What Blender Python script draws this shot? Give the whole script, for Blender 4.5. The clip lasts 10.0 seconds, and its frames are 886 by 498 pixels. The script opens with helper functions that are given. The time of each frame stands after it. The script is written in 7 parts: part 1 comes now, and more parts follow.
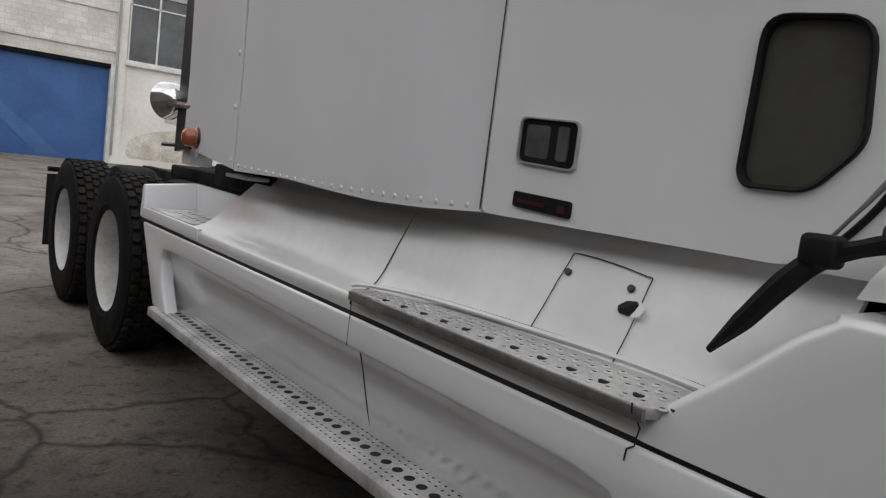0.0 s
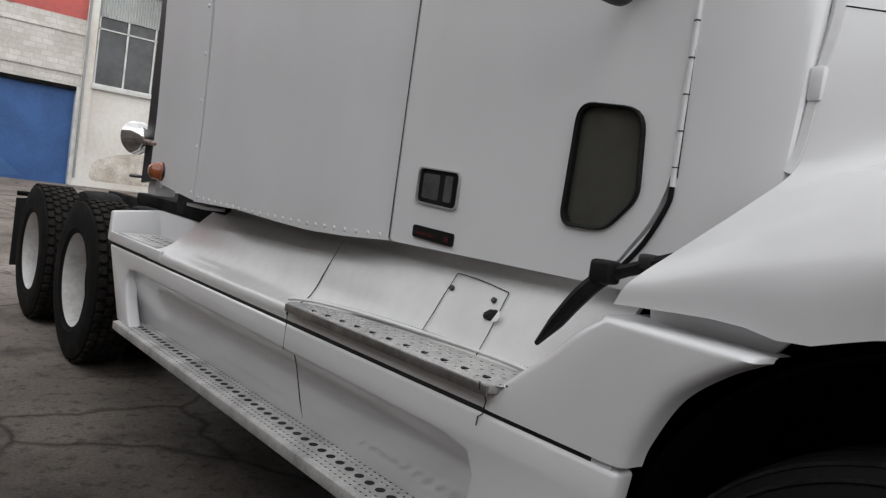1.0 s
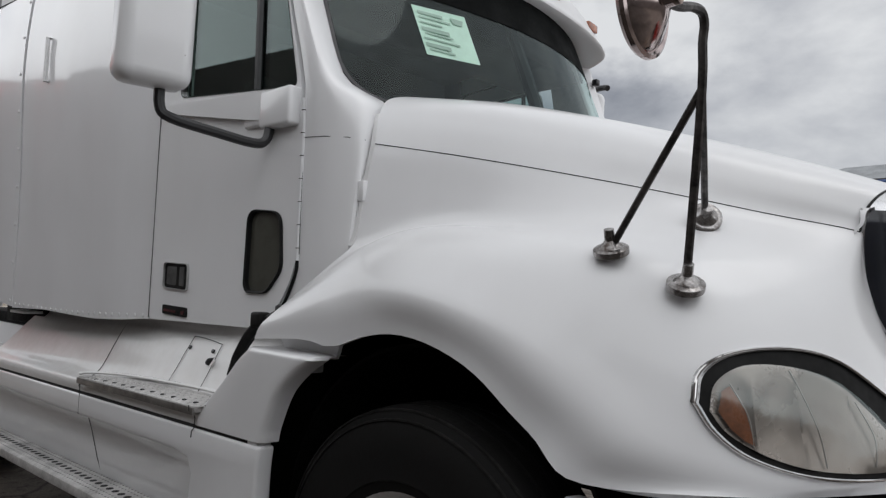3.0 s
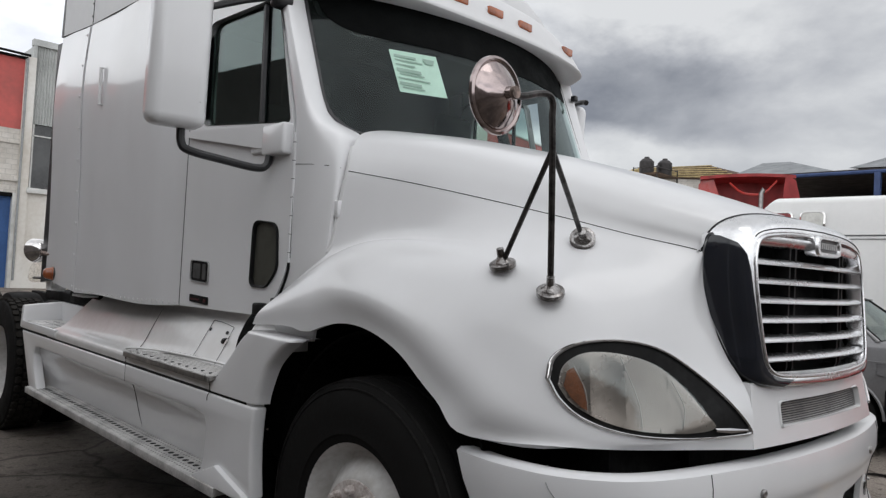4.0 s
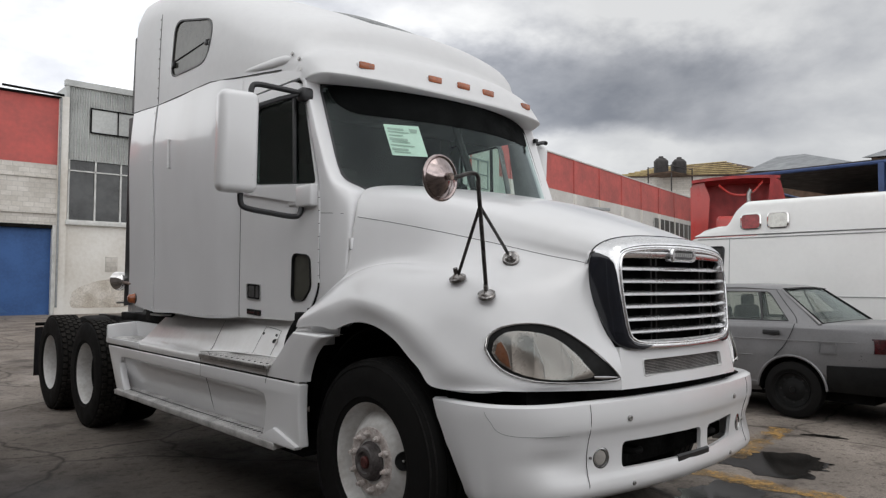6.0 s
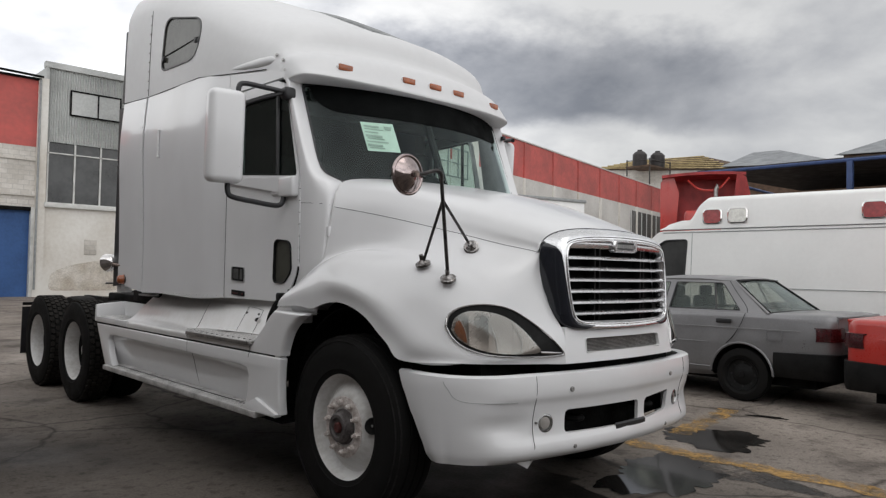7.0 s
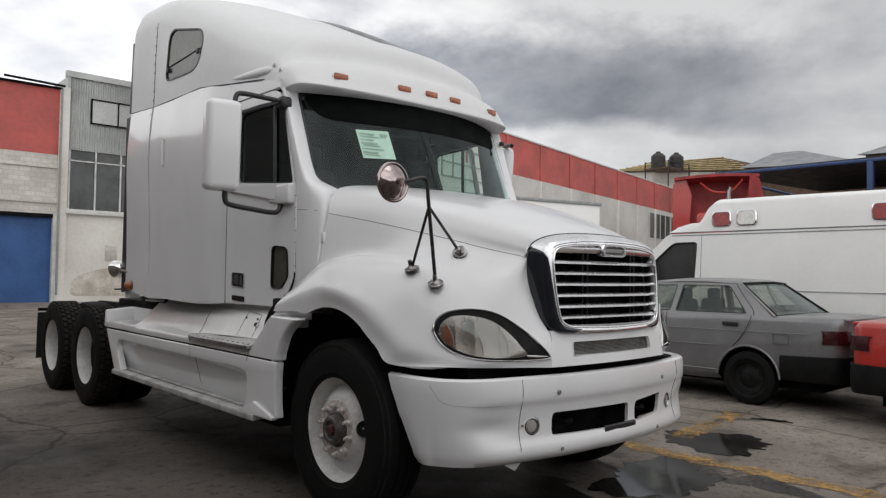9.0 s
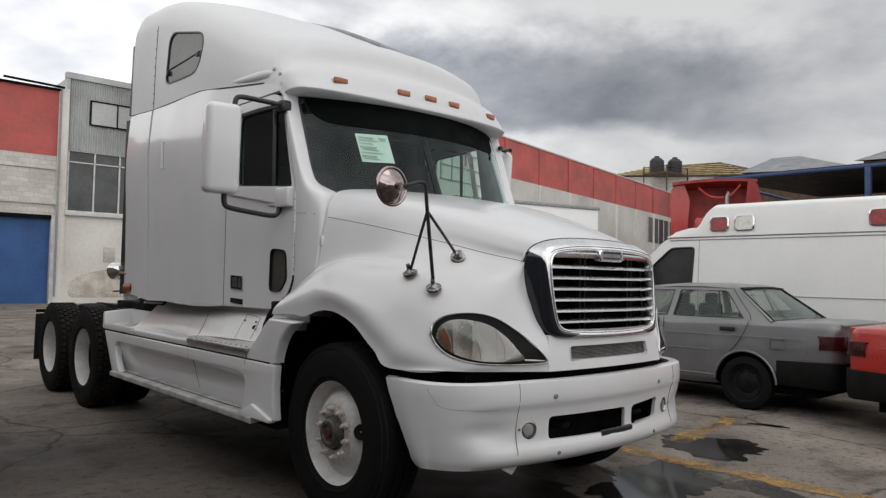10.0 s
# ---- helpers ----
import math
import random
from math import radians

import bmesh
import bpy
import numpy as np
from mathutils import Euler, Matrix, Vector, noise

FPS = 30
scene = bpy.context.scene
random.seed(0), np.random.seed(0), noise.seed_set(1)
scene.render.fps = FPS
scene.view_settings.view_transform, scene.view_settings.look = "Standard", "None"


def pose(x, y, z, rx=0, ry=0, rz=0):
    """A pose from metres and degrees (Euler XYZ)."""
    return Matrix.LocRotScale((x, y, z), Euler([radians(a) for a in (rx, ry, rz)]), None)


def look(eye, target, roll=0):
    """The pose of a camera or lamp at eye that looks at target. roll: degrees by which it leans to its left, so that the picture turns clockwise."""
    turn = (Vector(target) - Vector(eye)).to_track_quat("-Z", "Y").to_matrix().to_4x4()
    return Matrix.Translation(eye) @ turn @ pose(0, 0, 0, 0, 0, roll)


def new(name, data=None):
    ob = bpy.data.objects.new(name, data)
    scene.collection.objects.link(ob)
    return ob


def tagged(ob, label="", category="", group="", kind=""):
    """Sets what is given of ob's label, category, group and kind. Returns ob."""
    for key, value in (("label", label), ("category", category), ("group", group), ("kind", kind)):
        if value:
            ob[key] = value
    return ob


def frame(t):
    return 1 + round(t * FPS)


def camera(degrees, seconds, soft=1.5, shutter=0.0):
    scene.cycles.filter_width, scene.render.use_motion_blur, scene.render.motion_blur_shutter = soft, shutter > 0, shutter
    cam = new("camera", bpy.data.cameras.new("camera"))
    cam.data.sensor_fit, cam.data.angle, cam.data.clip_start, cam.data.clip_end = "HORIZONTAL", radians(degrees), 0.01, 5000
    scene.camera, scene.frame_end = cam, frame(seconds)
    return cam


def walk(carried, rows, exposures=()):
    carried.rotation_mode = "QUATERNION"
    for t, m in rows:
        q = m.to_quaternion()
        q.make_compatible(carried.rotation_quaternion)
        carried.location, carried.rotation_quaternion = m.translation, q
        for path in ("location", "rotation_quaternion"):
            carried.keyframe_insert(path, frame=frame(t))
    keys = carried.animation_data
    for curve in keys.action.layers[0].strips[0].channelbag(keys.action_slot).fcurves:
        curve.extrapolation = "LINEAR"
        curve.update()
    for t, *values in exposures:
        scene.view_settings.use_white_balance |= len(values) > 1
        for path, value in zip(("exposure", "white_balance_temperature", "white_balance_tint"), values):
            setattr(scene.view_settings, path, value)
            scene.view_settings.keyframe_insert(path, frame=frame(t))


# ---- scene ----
cam = camera(63.0, 10.0, soft=1.3)
PATH = [
    (0, (-2.25, 0.184, 1.254), (-1.015, 1.743, 1.042), 7.1),
    (0.5, (-2.339, -0.035, 1.278), (-1.056, 1.49, 1.114), 7.8),
    (1, (-2.404, -0.249, 1.303), (-1.102, 1.263, 1.176), 8.0),
    (1.5, (-2.394, -0.493, 1.282), (-1.09, 1.023, 1.272), 7.2),
    (2, (-2.424, -0.728, 1.26), (-1.051, 0.726, 1.28), 4.1),
    (2.5, (-2.482, -0.975, 1.289), (-1.06, 0.427, 1.409), 3.8),
    (3, (-2.48, -1.312, 1.308), (-1.007, 0.035, 1.435), 2.2),
    (3.2, (-2.438, -1.479, 1.285), (-0.926, -0.17, 1.328), 3.1),
    (4.3, (-2.75, -2.119, 1.407), (-1.469, -0.585, 1.487), 2.1),
    (4.5, (-2.799, -2.254, 1.4), (-1.577, -0.674, 1.481), 1.5),
    (5, (-2.945, -2.547, 1.424), (-1.748, -0.949, 1.529), 1.3),
    (5.5, (-3.134, -2.757, 1.419), (-1.857, -1.222, 1.532), 0.1),
    (7, (-3.539, -3.323, 1.388), (-2.167, -1.869, 1.449), 1.1),
    (7.5, (-3.553, -3.406, 1.389), (-2.192, -1.944, 1.482), 1.5),
    (8, (-3.487, -3.461, 1.392), (-2.132, -1.991, 1.463), 1.1),
    (8.5, (-3.465, -3.474, 1.396), (-2.127, -1.989, 1.452), 0.7),
    (9, (-3.461, -3.482, 1.399), (-2.129, -1.992, 1.469), 0.8),
    (9.5, (-3.467, -3.487, 1.393), (-2.132, -2.0, 1.466), 0.9),
    (10, (-3.471, -3.495, 1.403), (-2.136, -2.008, 1.482), 1.1),
]
walk(cam, [(t, look(eye, target, roll)) for t, eye, target, roll in PATH], exposures=[(0.0, 0.12, 6420, 10), (0.9, 0.28, 6400, 10), (1.6, 0.30, 6380, 10), (2.5, 0.10, 6340, 10), (3.0, -0.02, 6340, 10), (5.0, 0.02, 6380, 10), (7.0, -0.06, 6490, 10), (10.0, -0.12, 6500, 10)])

# ---- world, sun ----
world = bpy.data.worlds.new("overcast_sky")
scene.world = world
world.use_nodes = True
wn, wl = world.node_tree.nodes, world.node_tree.links
wn.clear()
w_out = wn.new("ShaderNodeOutputWorld")
w_bg = wn.new("ShaderNodeBackground")
w_sky = wn.new("ShaderNodeTexSky")
w_sky.sky_type, w_sky.sun_disc = "NISHITA", False
w_sky.sun_elevation, w_sky.sun_rotation = radians(52), radians(200)
w_dim = wn.new("ShaderNodeVectorMath")
w_dim.operation = "SCALE"
w_dim.inputs["Scale"].default_value = 0.10
w_co = wn.new("ShaderNodeTexCoord")


def w_math(op, a, b=None, c=None):
    """A maths node of the sky, from links or numbers."""
    k = wn.new("ShaderNodeMath")
    k.operation = op
    for i, v in enumerate((a, b, c)):
        if v is None:
            continue
        if isinstance(v, (int, float)):
            k.inputs[i].default_value = v
        else:
            wl.new(v, k.inputs[i])
    return k.outputs[0]


w_map = wn.new("ShaderNodeMapping")
w_map.inputs["Scale"].default_value = (1.0, 1.0, 1.9)
w_map.inputs["Location"].default_value = (0.45, 0.2, 0.35)
w_n1 = wn.new("ShaderNodeTexNoise")
w_n1.inputs["Scale"].default_value, w_n1.inputs["Detail"].default_value, w_n1.inputs["Roughness"].default_value = 3.1, 8.0, 0.5
w_n1.inputs["Distortion"].default_value = 0.25
wl.new(w_co.outputs["Generated"], w_map.inputs["Vector"])
wl.new(w_map.outputs["Vector"], w_n1.inputs["Vector"])
w_xyz = wn.new("ShaderNodeSeparateXYZ")
wl.new(w_co.outputs["Generated"], w_xyz.inputs["Vector"])
# a heavy bank of cloud stands over the hall, the sky behind the workshop is thin and bright
w_bank = wn.new("ShaderNodeVectorMath")
w_bank.operation = "DOT_PRODUCT"
wl.new(w_co.outputs["Generated"], w_bank.inputs[0])
w_bank.inputs[1].default_value = (0.690, 0.665, 0.285)
w_bankf = wn.new("ShaderNodeMapRange")
w_bankf.interpolation_type = "SMOOTHSTEP"
for key, v in (("From Min", 0.90), ("From Max", 0.985), ("To Min", 0.0), ("To Max", 1.0)):
    w_bankf.inputs[key].default_value = v
wl.new(w_bank.outputs["Value"], w_bankf.inputs["Value"])
w_low = wn.new("ShaderNodeMapRange")
w_low.interpolation_type = "SMOOTHSTEP"
for key, v in (("From Min", 0.180), ("From Max", 0.215), ("To Min", 0.0), ("To Max", 1.0)):
    w_low.inputs[key].default_value = v
w_n2 = wn.new("ShaderNodeTexNoise")
w_n2.inputs["Scale"].default_value, w_n2.inputs["Detail"].default_value, w_n2.inputs["Roughness"].default_value = 4.2, 9.0, 0.56
wl.new(w_map.outputs["Vector"], w_n2.inputs["Vector"])
w_zz = w_math("ADD", w_xyz.outputs["Z"], w_math("MULTIPLY_ADD", w_n2.outputs["Fac"], 0.15, -0.075))
wl.new(w_zz, w_low.inputs["Value"])
w_high = wn.new("ShaderNodeMapRange")
w_high.interpolation_type = "SMOOTHSTEP"
for key, v in (("From Min", 0.27), ("From Max", 0.345), ("To Min", 1.0), ("To Max", 0.10)):
    w_high.inputs[key].default_value = v
wl.new(w_zz, w_high.inputs["Value"])
w_dark = w_math("MULTIPLY", w_math("MULTIPLY", w_bankf.outputs["Result"], w_low.outputs["Result"]), w_high.outputs["Result"])
w_fac = w_math("MULTIPLY_ADD", w_n2.outputs["Fac"], 0.30, w_math("MULTIPLY_ADD", w_dark, -0.165, w_math("MULTIPLY_ADD", w_n1.outputs["Fac"], 0.40, 0.230)))
w_ramp = wn.new("ShaderNodeValToRGB")
els = w_ramp.color_ramp.elements
els[0].position, els[0].color = 0.30, (0.20, 0.21, 0.24, 1)
els[1].position, els[1].color = 0.60, (1.10, 1.10, 1.09, 1)
for pos_, v_ in ((0.40, (0.33, 0.345, 0.385, 1)), (0.50, (0.66, 0.67, 0.70, 1))):
    els.new(pos_).color = v_
wl.new(w_fac, w_ramp.inputs["Fac"])
w_up = w_math("MULTIPLY_ADD", w_xyz.outputs["Z"], 0.08, 0.58)
w_up = w_math("MULTIPLY_ADD", w_math("MAXIMUM", w_math("SUBTRACT", w_xyz.outputs["Y"], 0.55), 0.0), 1.8, w_up)
w_up = w_math("MULTIPLY_ADD", w_math("MAXIMUM", w_math("MULTIPLY", w_xyz.outputs["X"], -1.0), 0.0), 0.60, w_up)
w_up = w_math("MULTIPLY_ADD", w_math("MAXIMUM", w_math("MULTIPLY", w_xyz.outputs["Y"], -1.0), 0.0), 0.72, w_up)
w_scl = wn.new("ShaderNodeVectorMath")
w_scl.operation = "SCALE"
wl.new(w_ramp.outputs["Color"], w_scl.inputs[0])
wl.new(w_up, w_scl.inputs["Scale"])
w_mix = wn.new("ShaderNodeMix")
w_mix.data_type = "RGBA"
w_mix.inputs["Factor"].default_value = 0.94
wl.new(w_sky.outputs["Color"], w_dim.inputs[0])
wl.new(w_dim.outputs["Vector"], w_mix.inputs["A"])
wl.new(w_scl.outputs["Vector"], w_mix.inputs["B"])
wl.new(w_mix.outputs["Result"], w_bg.inputs["Color"])
wl.new(w_bg.outputs["Background"], w_out.inputs["Surface"])
w_bg.inputs["Strength"].default_value = 1.15
sun_data = bpy.data.lights.new("sun", "SUN")
sun_data.energy, sun_data.angle, sun_data.color = 0.30, radians(30), (1.0, 0.97, 0.93)
sun = new("sun", sun_data)
sun.matrix_world = look((1, -4, 12), (0, 0, 0))

# ---- materials ----


def mat(name, base, rough=0.5, metal=0.0, var=0.12, scale=6.0, fine=60.0, bump=0.1, coat=0.0, tint=None, spec=0.5):
    """A surface whose colour and gloss vary at two scales."""
    m = bpy.data.materials.new(name)
    m.use_nodes = True
    n, l = m.node_tree.nodes, m.node_tree.links
    b = n["Principled BSDF"]
    b.inputs["Metallic"].default_value = metal
    b.inputs["Coat Weight"].default_value = coat
    b.inputs["Coat Roughness"].default_value = 0.08
    b.inputs["Specular IOR Level"].default_value = spec
    co = n.new("ShaderNodeTexCoord")
    big, small = n.new("ShaderNodeTexNoise"), n.new("ShaderNodeTexNoise")
    big.inputs["Scale"].default_value, big.inputs["Detail"].default_value = scale, 5.0
    small.inputs["Scale"].default_value, small.inputs["Detail"].default_value = fine, 3.0
    for k in (big, small):
        l.new(co.outputs["Object"], k.inputs["Vector"])
    add = n.new("ShaderNodeMath")
    add.operation = "MULTIPLY_ADD"
    l.new(small.outputs["Fac"], add.inputs[0])
    add.inputs[1].default_value = 0.4
    l.new(big.outputs["Fac"], add.inputs[2])
    ramp = n.new("ShaderNodeValToRGB")
    t = tint or tuple(c * (1 - 2.2 * var) for c in base)
    e = ramp.color_ramp.elements
    e[0].position, e[0].color = 0.45, (*t, 1)
    e[1].position, e[1].color = 0.85, (*[min(1.0, c * (1 + var)) for c in base], 1)
    l.new(add.outputs[0], ramp.inputs["Fac"])
    l.new(ramp.outputs["Color"], b.inputs["Base Color"])
    rr = n.new("ShaderNodeMapRange")
    rr.inputs["From Min"].default_value, rr.inputs["From Max"].default_value = 0.4, 0.95
    rr.inputs["To Min"].default_value, rr.inputs["To Max"].default_value = min(1.0, rough * 1.25), rough * 0.8
    l.new(add.outputs[0], rr.inputs["Value"])
    if var < 0.02:
        b.inputs["Roughness"].default_value = rough
    else:
        l.new(rr.outputs["Result"], b.inputs["Roughness"])
    if bump:
        bp = n.new("ShaderNodeBump")
        bp.inputs["Strength"].default_value, bp.inputs["Distance"].default_value = bump, 0.01
        l.new(add.outputs[0], bp.inputs["Height"])
        l.new(bp.outputs["Normal"], b.inputs["Normal"])
    return m


def glass_mat(name, color, rough=0.02, clear=0.35, shine=0.035):
    """Tinted glass: a glossy skin over a partly clear pane."""
    m = bpy.data.materials.new(name)
    m.use_nodes = True
    n, l = m.node_tree.nodes, m.node_tree.links
    out = n["Material Output"]
    n.remove(n["Principled BSDF"])
    tr, gl, mx, fr = n.new("ShaderNodeBsdfTransparent"), n.new("ShaderNodeBsdfGlossy"), n.new("ShaderNodeMixShader"), n.new("ShaderNodeLayerWeight")
    tr.inputs["Color"].default_value = (*[c * clear for c in color], 1)
    gl.inputs["Color"].default_value, gl.inputs["Roughness"].default_value = (0.80, 0.90, 0.90, 1), rough
    fr.inputs["Blend"].default_value = 0.5
    pw, sc = n.new("ShaderNodeMath"), n.new("ShaderNodeMath")
    pw.operation, sc.operation = "POWER", "MULTIPLY_ADD"
    pw.inputs[1].default_value, sc.inputs[1].default_value, sc.inputs[2].default_value = 5.0, 0.90, shine
    l.new(fr.outputs["Facing"], pw.inputs[0])
    l.new(pw.outputs[0], sc.inputs[0])
    l.new(sc.outputs[0], mx.inputs["Fac"])
    l.new(tr.outputs["BSDF"], mx.inputs[1])
    l.new(gl.outputs["BSDF"], mx.inputs[2])
    l.new(mx.outputs["Shader"], out.inputs["Surface"])
    return m


M = {}
M["paint"] = mat("white_truck_paint", (0.78, 0.78, 0.79), 0.30, 0, 0.006, 0.7, 3, 0.0, coat=0.6)
M["paint_roof"] = mat("weathered_white_roof_paint", (0.70, 0.70, 0.705), 0.46, 0, 0.02, 1.2, 18, 0.01, coat=0.10)
M["paint_side"] = mat("glossy_white_side_paint", (0.77, 0.77, 0.785), 0.28, 0, 0.006, 0.7, 3, 0.0, coat=1.0)
M["paint_dusty"] = mat("dusty_white_paint", (0.75, 0.75, 0.75), 0.36, 0, 0.04, 3.0, 26, 0.03, coat=0.4, tint=(0.68, 0.67, 0.655))
M["paint_gloss"] = mat("glossy_scuffed_paint", (0.72, 0.72, 0.73), 0.25, 0, 0.015, 2.5, 40, 0.0, coat=0.8)
M["chrome_soft"] = mat("weathered_chrome", (0.80, 0.80, 0.81), 0.25, 1.0, 0.06, 5, 60, 0.02)
M["chrome_dark"] = mat("tarnished_chrome", (0.33, 0.33, 0.33), 0.16, 1.0, 0.15, 20, 90, 0.05)
M["foot_metal"] = mat("rusty_chrome_foot", (0.30, 0.29, 0.285), 0.24, 0.9, 0.3, 30, 120, 0.1, tint=(0.07, 0.055, 0.048))
# chrome with a dark pinkish reflection put into its colour
M["bowl"] = mat("chrome_pink_reflection", (0.40, 0.335, 0.325), 0.14, 1.0, 0.10, 9, 60, 0.02)
M["nut"] = mat("chalky_rusty_nut", (0.58, 0.54, 0.52), 0.6, 0.0, 0.15, 40, 160, 0.15, tint=(0.36, 0.29, 0.26))
M["hub_grey"] = mat("oily_dark_hub", (0.11, 0.10, 0.098), 0.45, 0.1, 0.2, 18, 90, 0.2, tint=(0.025, 0.02, 0.02))
# the roof visor's shade on the windscreen, put into a black colour
M["shade_black"] = mat("visor_shade_black", (0.005, 0.0056, 0.0056), 0.7, 0, 0.1, 8, 60, 0.0, spec=0.03)
M["dull_black"] = mat("dull_black", (0.010, 0.010, 0.010), 0.55, 0, 0.2, 8, 60, 0.05, spec=0.15)
M["paint_gloss"].node_tree.nodes["Principled BSDF"].inputs["Coat IOR"].default_value = 2.2
M["paint_gloss"].node_tree.nodes["Principled BSDF"].inputs["Coat Roughness"].default_value = 0.12
M["lamp_lens_red"] = mat("dark_red_lens", (0.042, 0.005, 0.007), 0.25, 0, 0.25, 14, 90, 0.05, coat=0.4)
M["paint_worn"] = mat("worn_white_paint", (0.76, 0.76, 0.76), 0.42, 0, 0.05, 2.2, 40, 0.04, coat=0.15)
M["alloy"] = mat("painted_aluminium_step", (0.52, 0.51, 0.50), 0.48, 0.35, 0.18, 7, 90, 0.15)
M["chrome"] = mat("chrome", (0.75, 0.73, 0.72), 0.09, 1.0, 0.03, 4, 30, 0.01)
M["trim_silver"] = mat("dull_silver_trim", (0.50, 0.50, 0.50), 0.38, 0.6, 0.08, 20, 90, 0.02)
M["grey_plastic"] = mat("worn_grey_plastic", (0.075, 0.075, 0.075), 0.4, 0, 0.2, 14, 80, 0.05)
M["steel"] = mat("dull_steel", (0.36, 0.35, 0.34), 0.35, 0.9, 0.2, 9, 60, 0.08)
M["rod"] = mat("dark_rusty_rod", (0.05, 0.045, 0.043), 0.45, 0.5, 0.5, 25, 120, 0.2)
M["rust"] = mat("rusty_nut", (0.30, 0.23, 0.20), 0.6, 0.4, 0.4, 30, 160, 0.2)
M["black"] = mat("black_plastic", (0.018, 0.018, 0.02), 0.4, 0, 0.2, 8, 80, 0.06)
M["gloss_black"] = mat("dark_glossy_panel", (0.012, 0.014, 0.02), 0.12, 0, 0.15, 5, 40, 0.01, coat=0.4)
M["gap"] = mat("dark_gap", (0.012, 0.012, 0.012), 0.8, 0, 0.2, 8, 40, 0.0)
M["rubber"] = mat("tyre_rubber", (0.0075, 0.0073, 0.0073), 0.75, 0, 0.25, 7, 70, 0.25, tint=(0.012, 0.0115, 0.011), spec=0.10)
M["hub_red"] = mat("grimy_red_hub_cap", (0.085, 0.022, 0.019), 0.5, 0, 0.3, 30, 120, 0.1)
M["rib"] = mat("scuffed_tyre_rib", (0.016, 0.0155, 0.015), 0.7, 0, 0.3, 9, 70, 0.2, spec=0.15)
M["tread"] = mat("dusty_tyre_tread", (0.026, 0.024, 0.022), 0.9, 0, 0.25, 9, 70, 0.2, spec=0.05)
M["frame"] = mat("black_chassis", (0.006, 0.006, 0.006), 0.8, 0, 0.3, 6, 50, 0.2, spec=0.1)
M["wheel_white"] = mat("white_wheel_paint", (0.64, 0.635, 0.625), 0.4, 0, 0.06, 5, 40, 0.04, tint=(0.46, 0.44, 0.415))
M["amber"] = mat("amber_lens", (0.36, 0.10, 0.035), 0.25, 0, 0.2, 20, 120, 0.1, coat=0.5)
M["red_lens"] = mat("red_lens", (0.30, 0.018, 0.02), 0.2, 0, 0.2, 20, 120, 0.05, coat=0.5)
M["lens"] = mat("hazy_headlight_lens", (0.37, 0.352, 0.33), 0.20, 0.0, 0.15, 9, 30, 0.03, coat=0.7, tint=(0.27, 0.252, 0.235))
M["reflector"] = mat("dull_lamp_reflector", (0.36, 0.345, 0.33), 0.28, 0.65, 0.05, 6, 60, 0.02)
M["amber_dull"] = mat("dull_amber_reflector", (0.26, 0.105, 0.05), 0.30, 0.1, 0.25, 20, 120, 0.05)
M["clear_lens"] = mat("clear_lamp_lens", (0.62, 0.61, 0.57), 0.18, 0.3, 0.1, 20, 80, 0.05, coat=0.8)
M["paper"] = mat("pale_green_paper", (0.50, 0.72, 0.60), 0.7, 0, 0.03, 10, 60, 0.0)
M["ink"] = mat("grey_print", (0.30, 0.43, 0.36), 0.7, 0, 0.05, 10, 60, 0.0)
M["interior"] = mat("dark_cab_lining", (0.020, 0.022, 0.023), 0.8, 0, 0.2, 6, 60, 0.1)
M["mesh"] = mat("grey_mesh", (0.09, 0.09, 0.093), 0.55, 0.4, 0.25, 60, 300, 0.3)
M["glass"] = glass_mat("tinted_windscreen", (0.80, 0.93, 0.90), 0.0, 0.92, 0.036)
M["side_glass"] = glass_mat("tinted_side_glass", (0.84, 0.93, 0.90), 0.015, 0.92)
M["film_glass"] = glass_mat("dark_film_glass", (0.84, 0.95, 0.90), 0.015, 0.62, 0.08)
M["lamp_cover"] = glass_mat("hazy_lamp_cover", (0.90, 0.865, 0.83), 0.12, 0.86, 0.08)
M["smoke_glass"] = mat("smoked_glass", (0.055, 0.055, 0.046), 0.14, 0, 0.2, 2, 20, 0.0, coat=0.15, spec=0.35)
M["car_grey"] = mat("grey_car_paint", (0.212, 0.210, 0.215), 0.34, 0.45, 0.08, 2.5, 60, 0.02, coat=0.4)
M["car_red"] = mat("red_car_paint", (0.42, 0.030, 0.022), 0.3, 0, 0.08, 2.5, 60, 0.02, coat=0.5)
M["dark_red"] = mat("dark_red_paint", (0.30, 0.016, 0.016), 0.45, 0, 0.2, 3, 50, 0.05)
M["van_white"] = mat("white_van_paint", (0.86, 0.86, 0.845), 0.35, 0, 0.02, 1.5, 20, 0.01, coat=0.3)
M["stripe_grey"] = mat("grey_trim_strip", (0.30, 0.31, 0.31), 0.5, 0, 0.1, 8, 60, 0.02)
M["red_wall"] = mat("faded_red_wall_paint", (0.50, 0.105, 0.092), 0.85, 0, 0.14, 0.55, 5, 0.25, tint=(0.34, 0.105, 0.095))
M["white_wall"] = mat("stained_white_wall", (0.74, 0.72, 0.68), 0.9, 0, 0.06, 0.5, 7, 0.2, tint=(0.60, 0.56, 0.50))
M["block"] = mat("dirty_block_wall", (0.64, 0.61, 0.57), 0.9, 0, 0.08, 0.8, 10, 0.3, tint=(0.48, 0.45, 0.41))
M["hall_plaster"] = mat("grey_hall_plaster", (0.60, 0.58, 0.55), 0.9, 0, 0.07, 0.4, 7, 0.2, tint=(0.47, 0.445, 0.42))
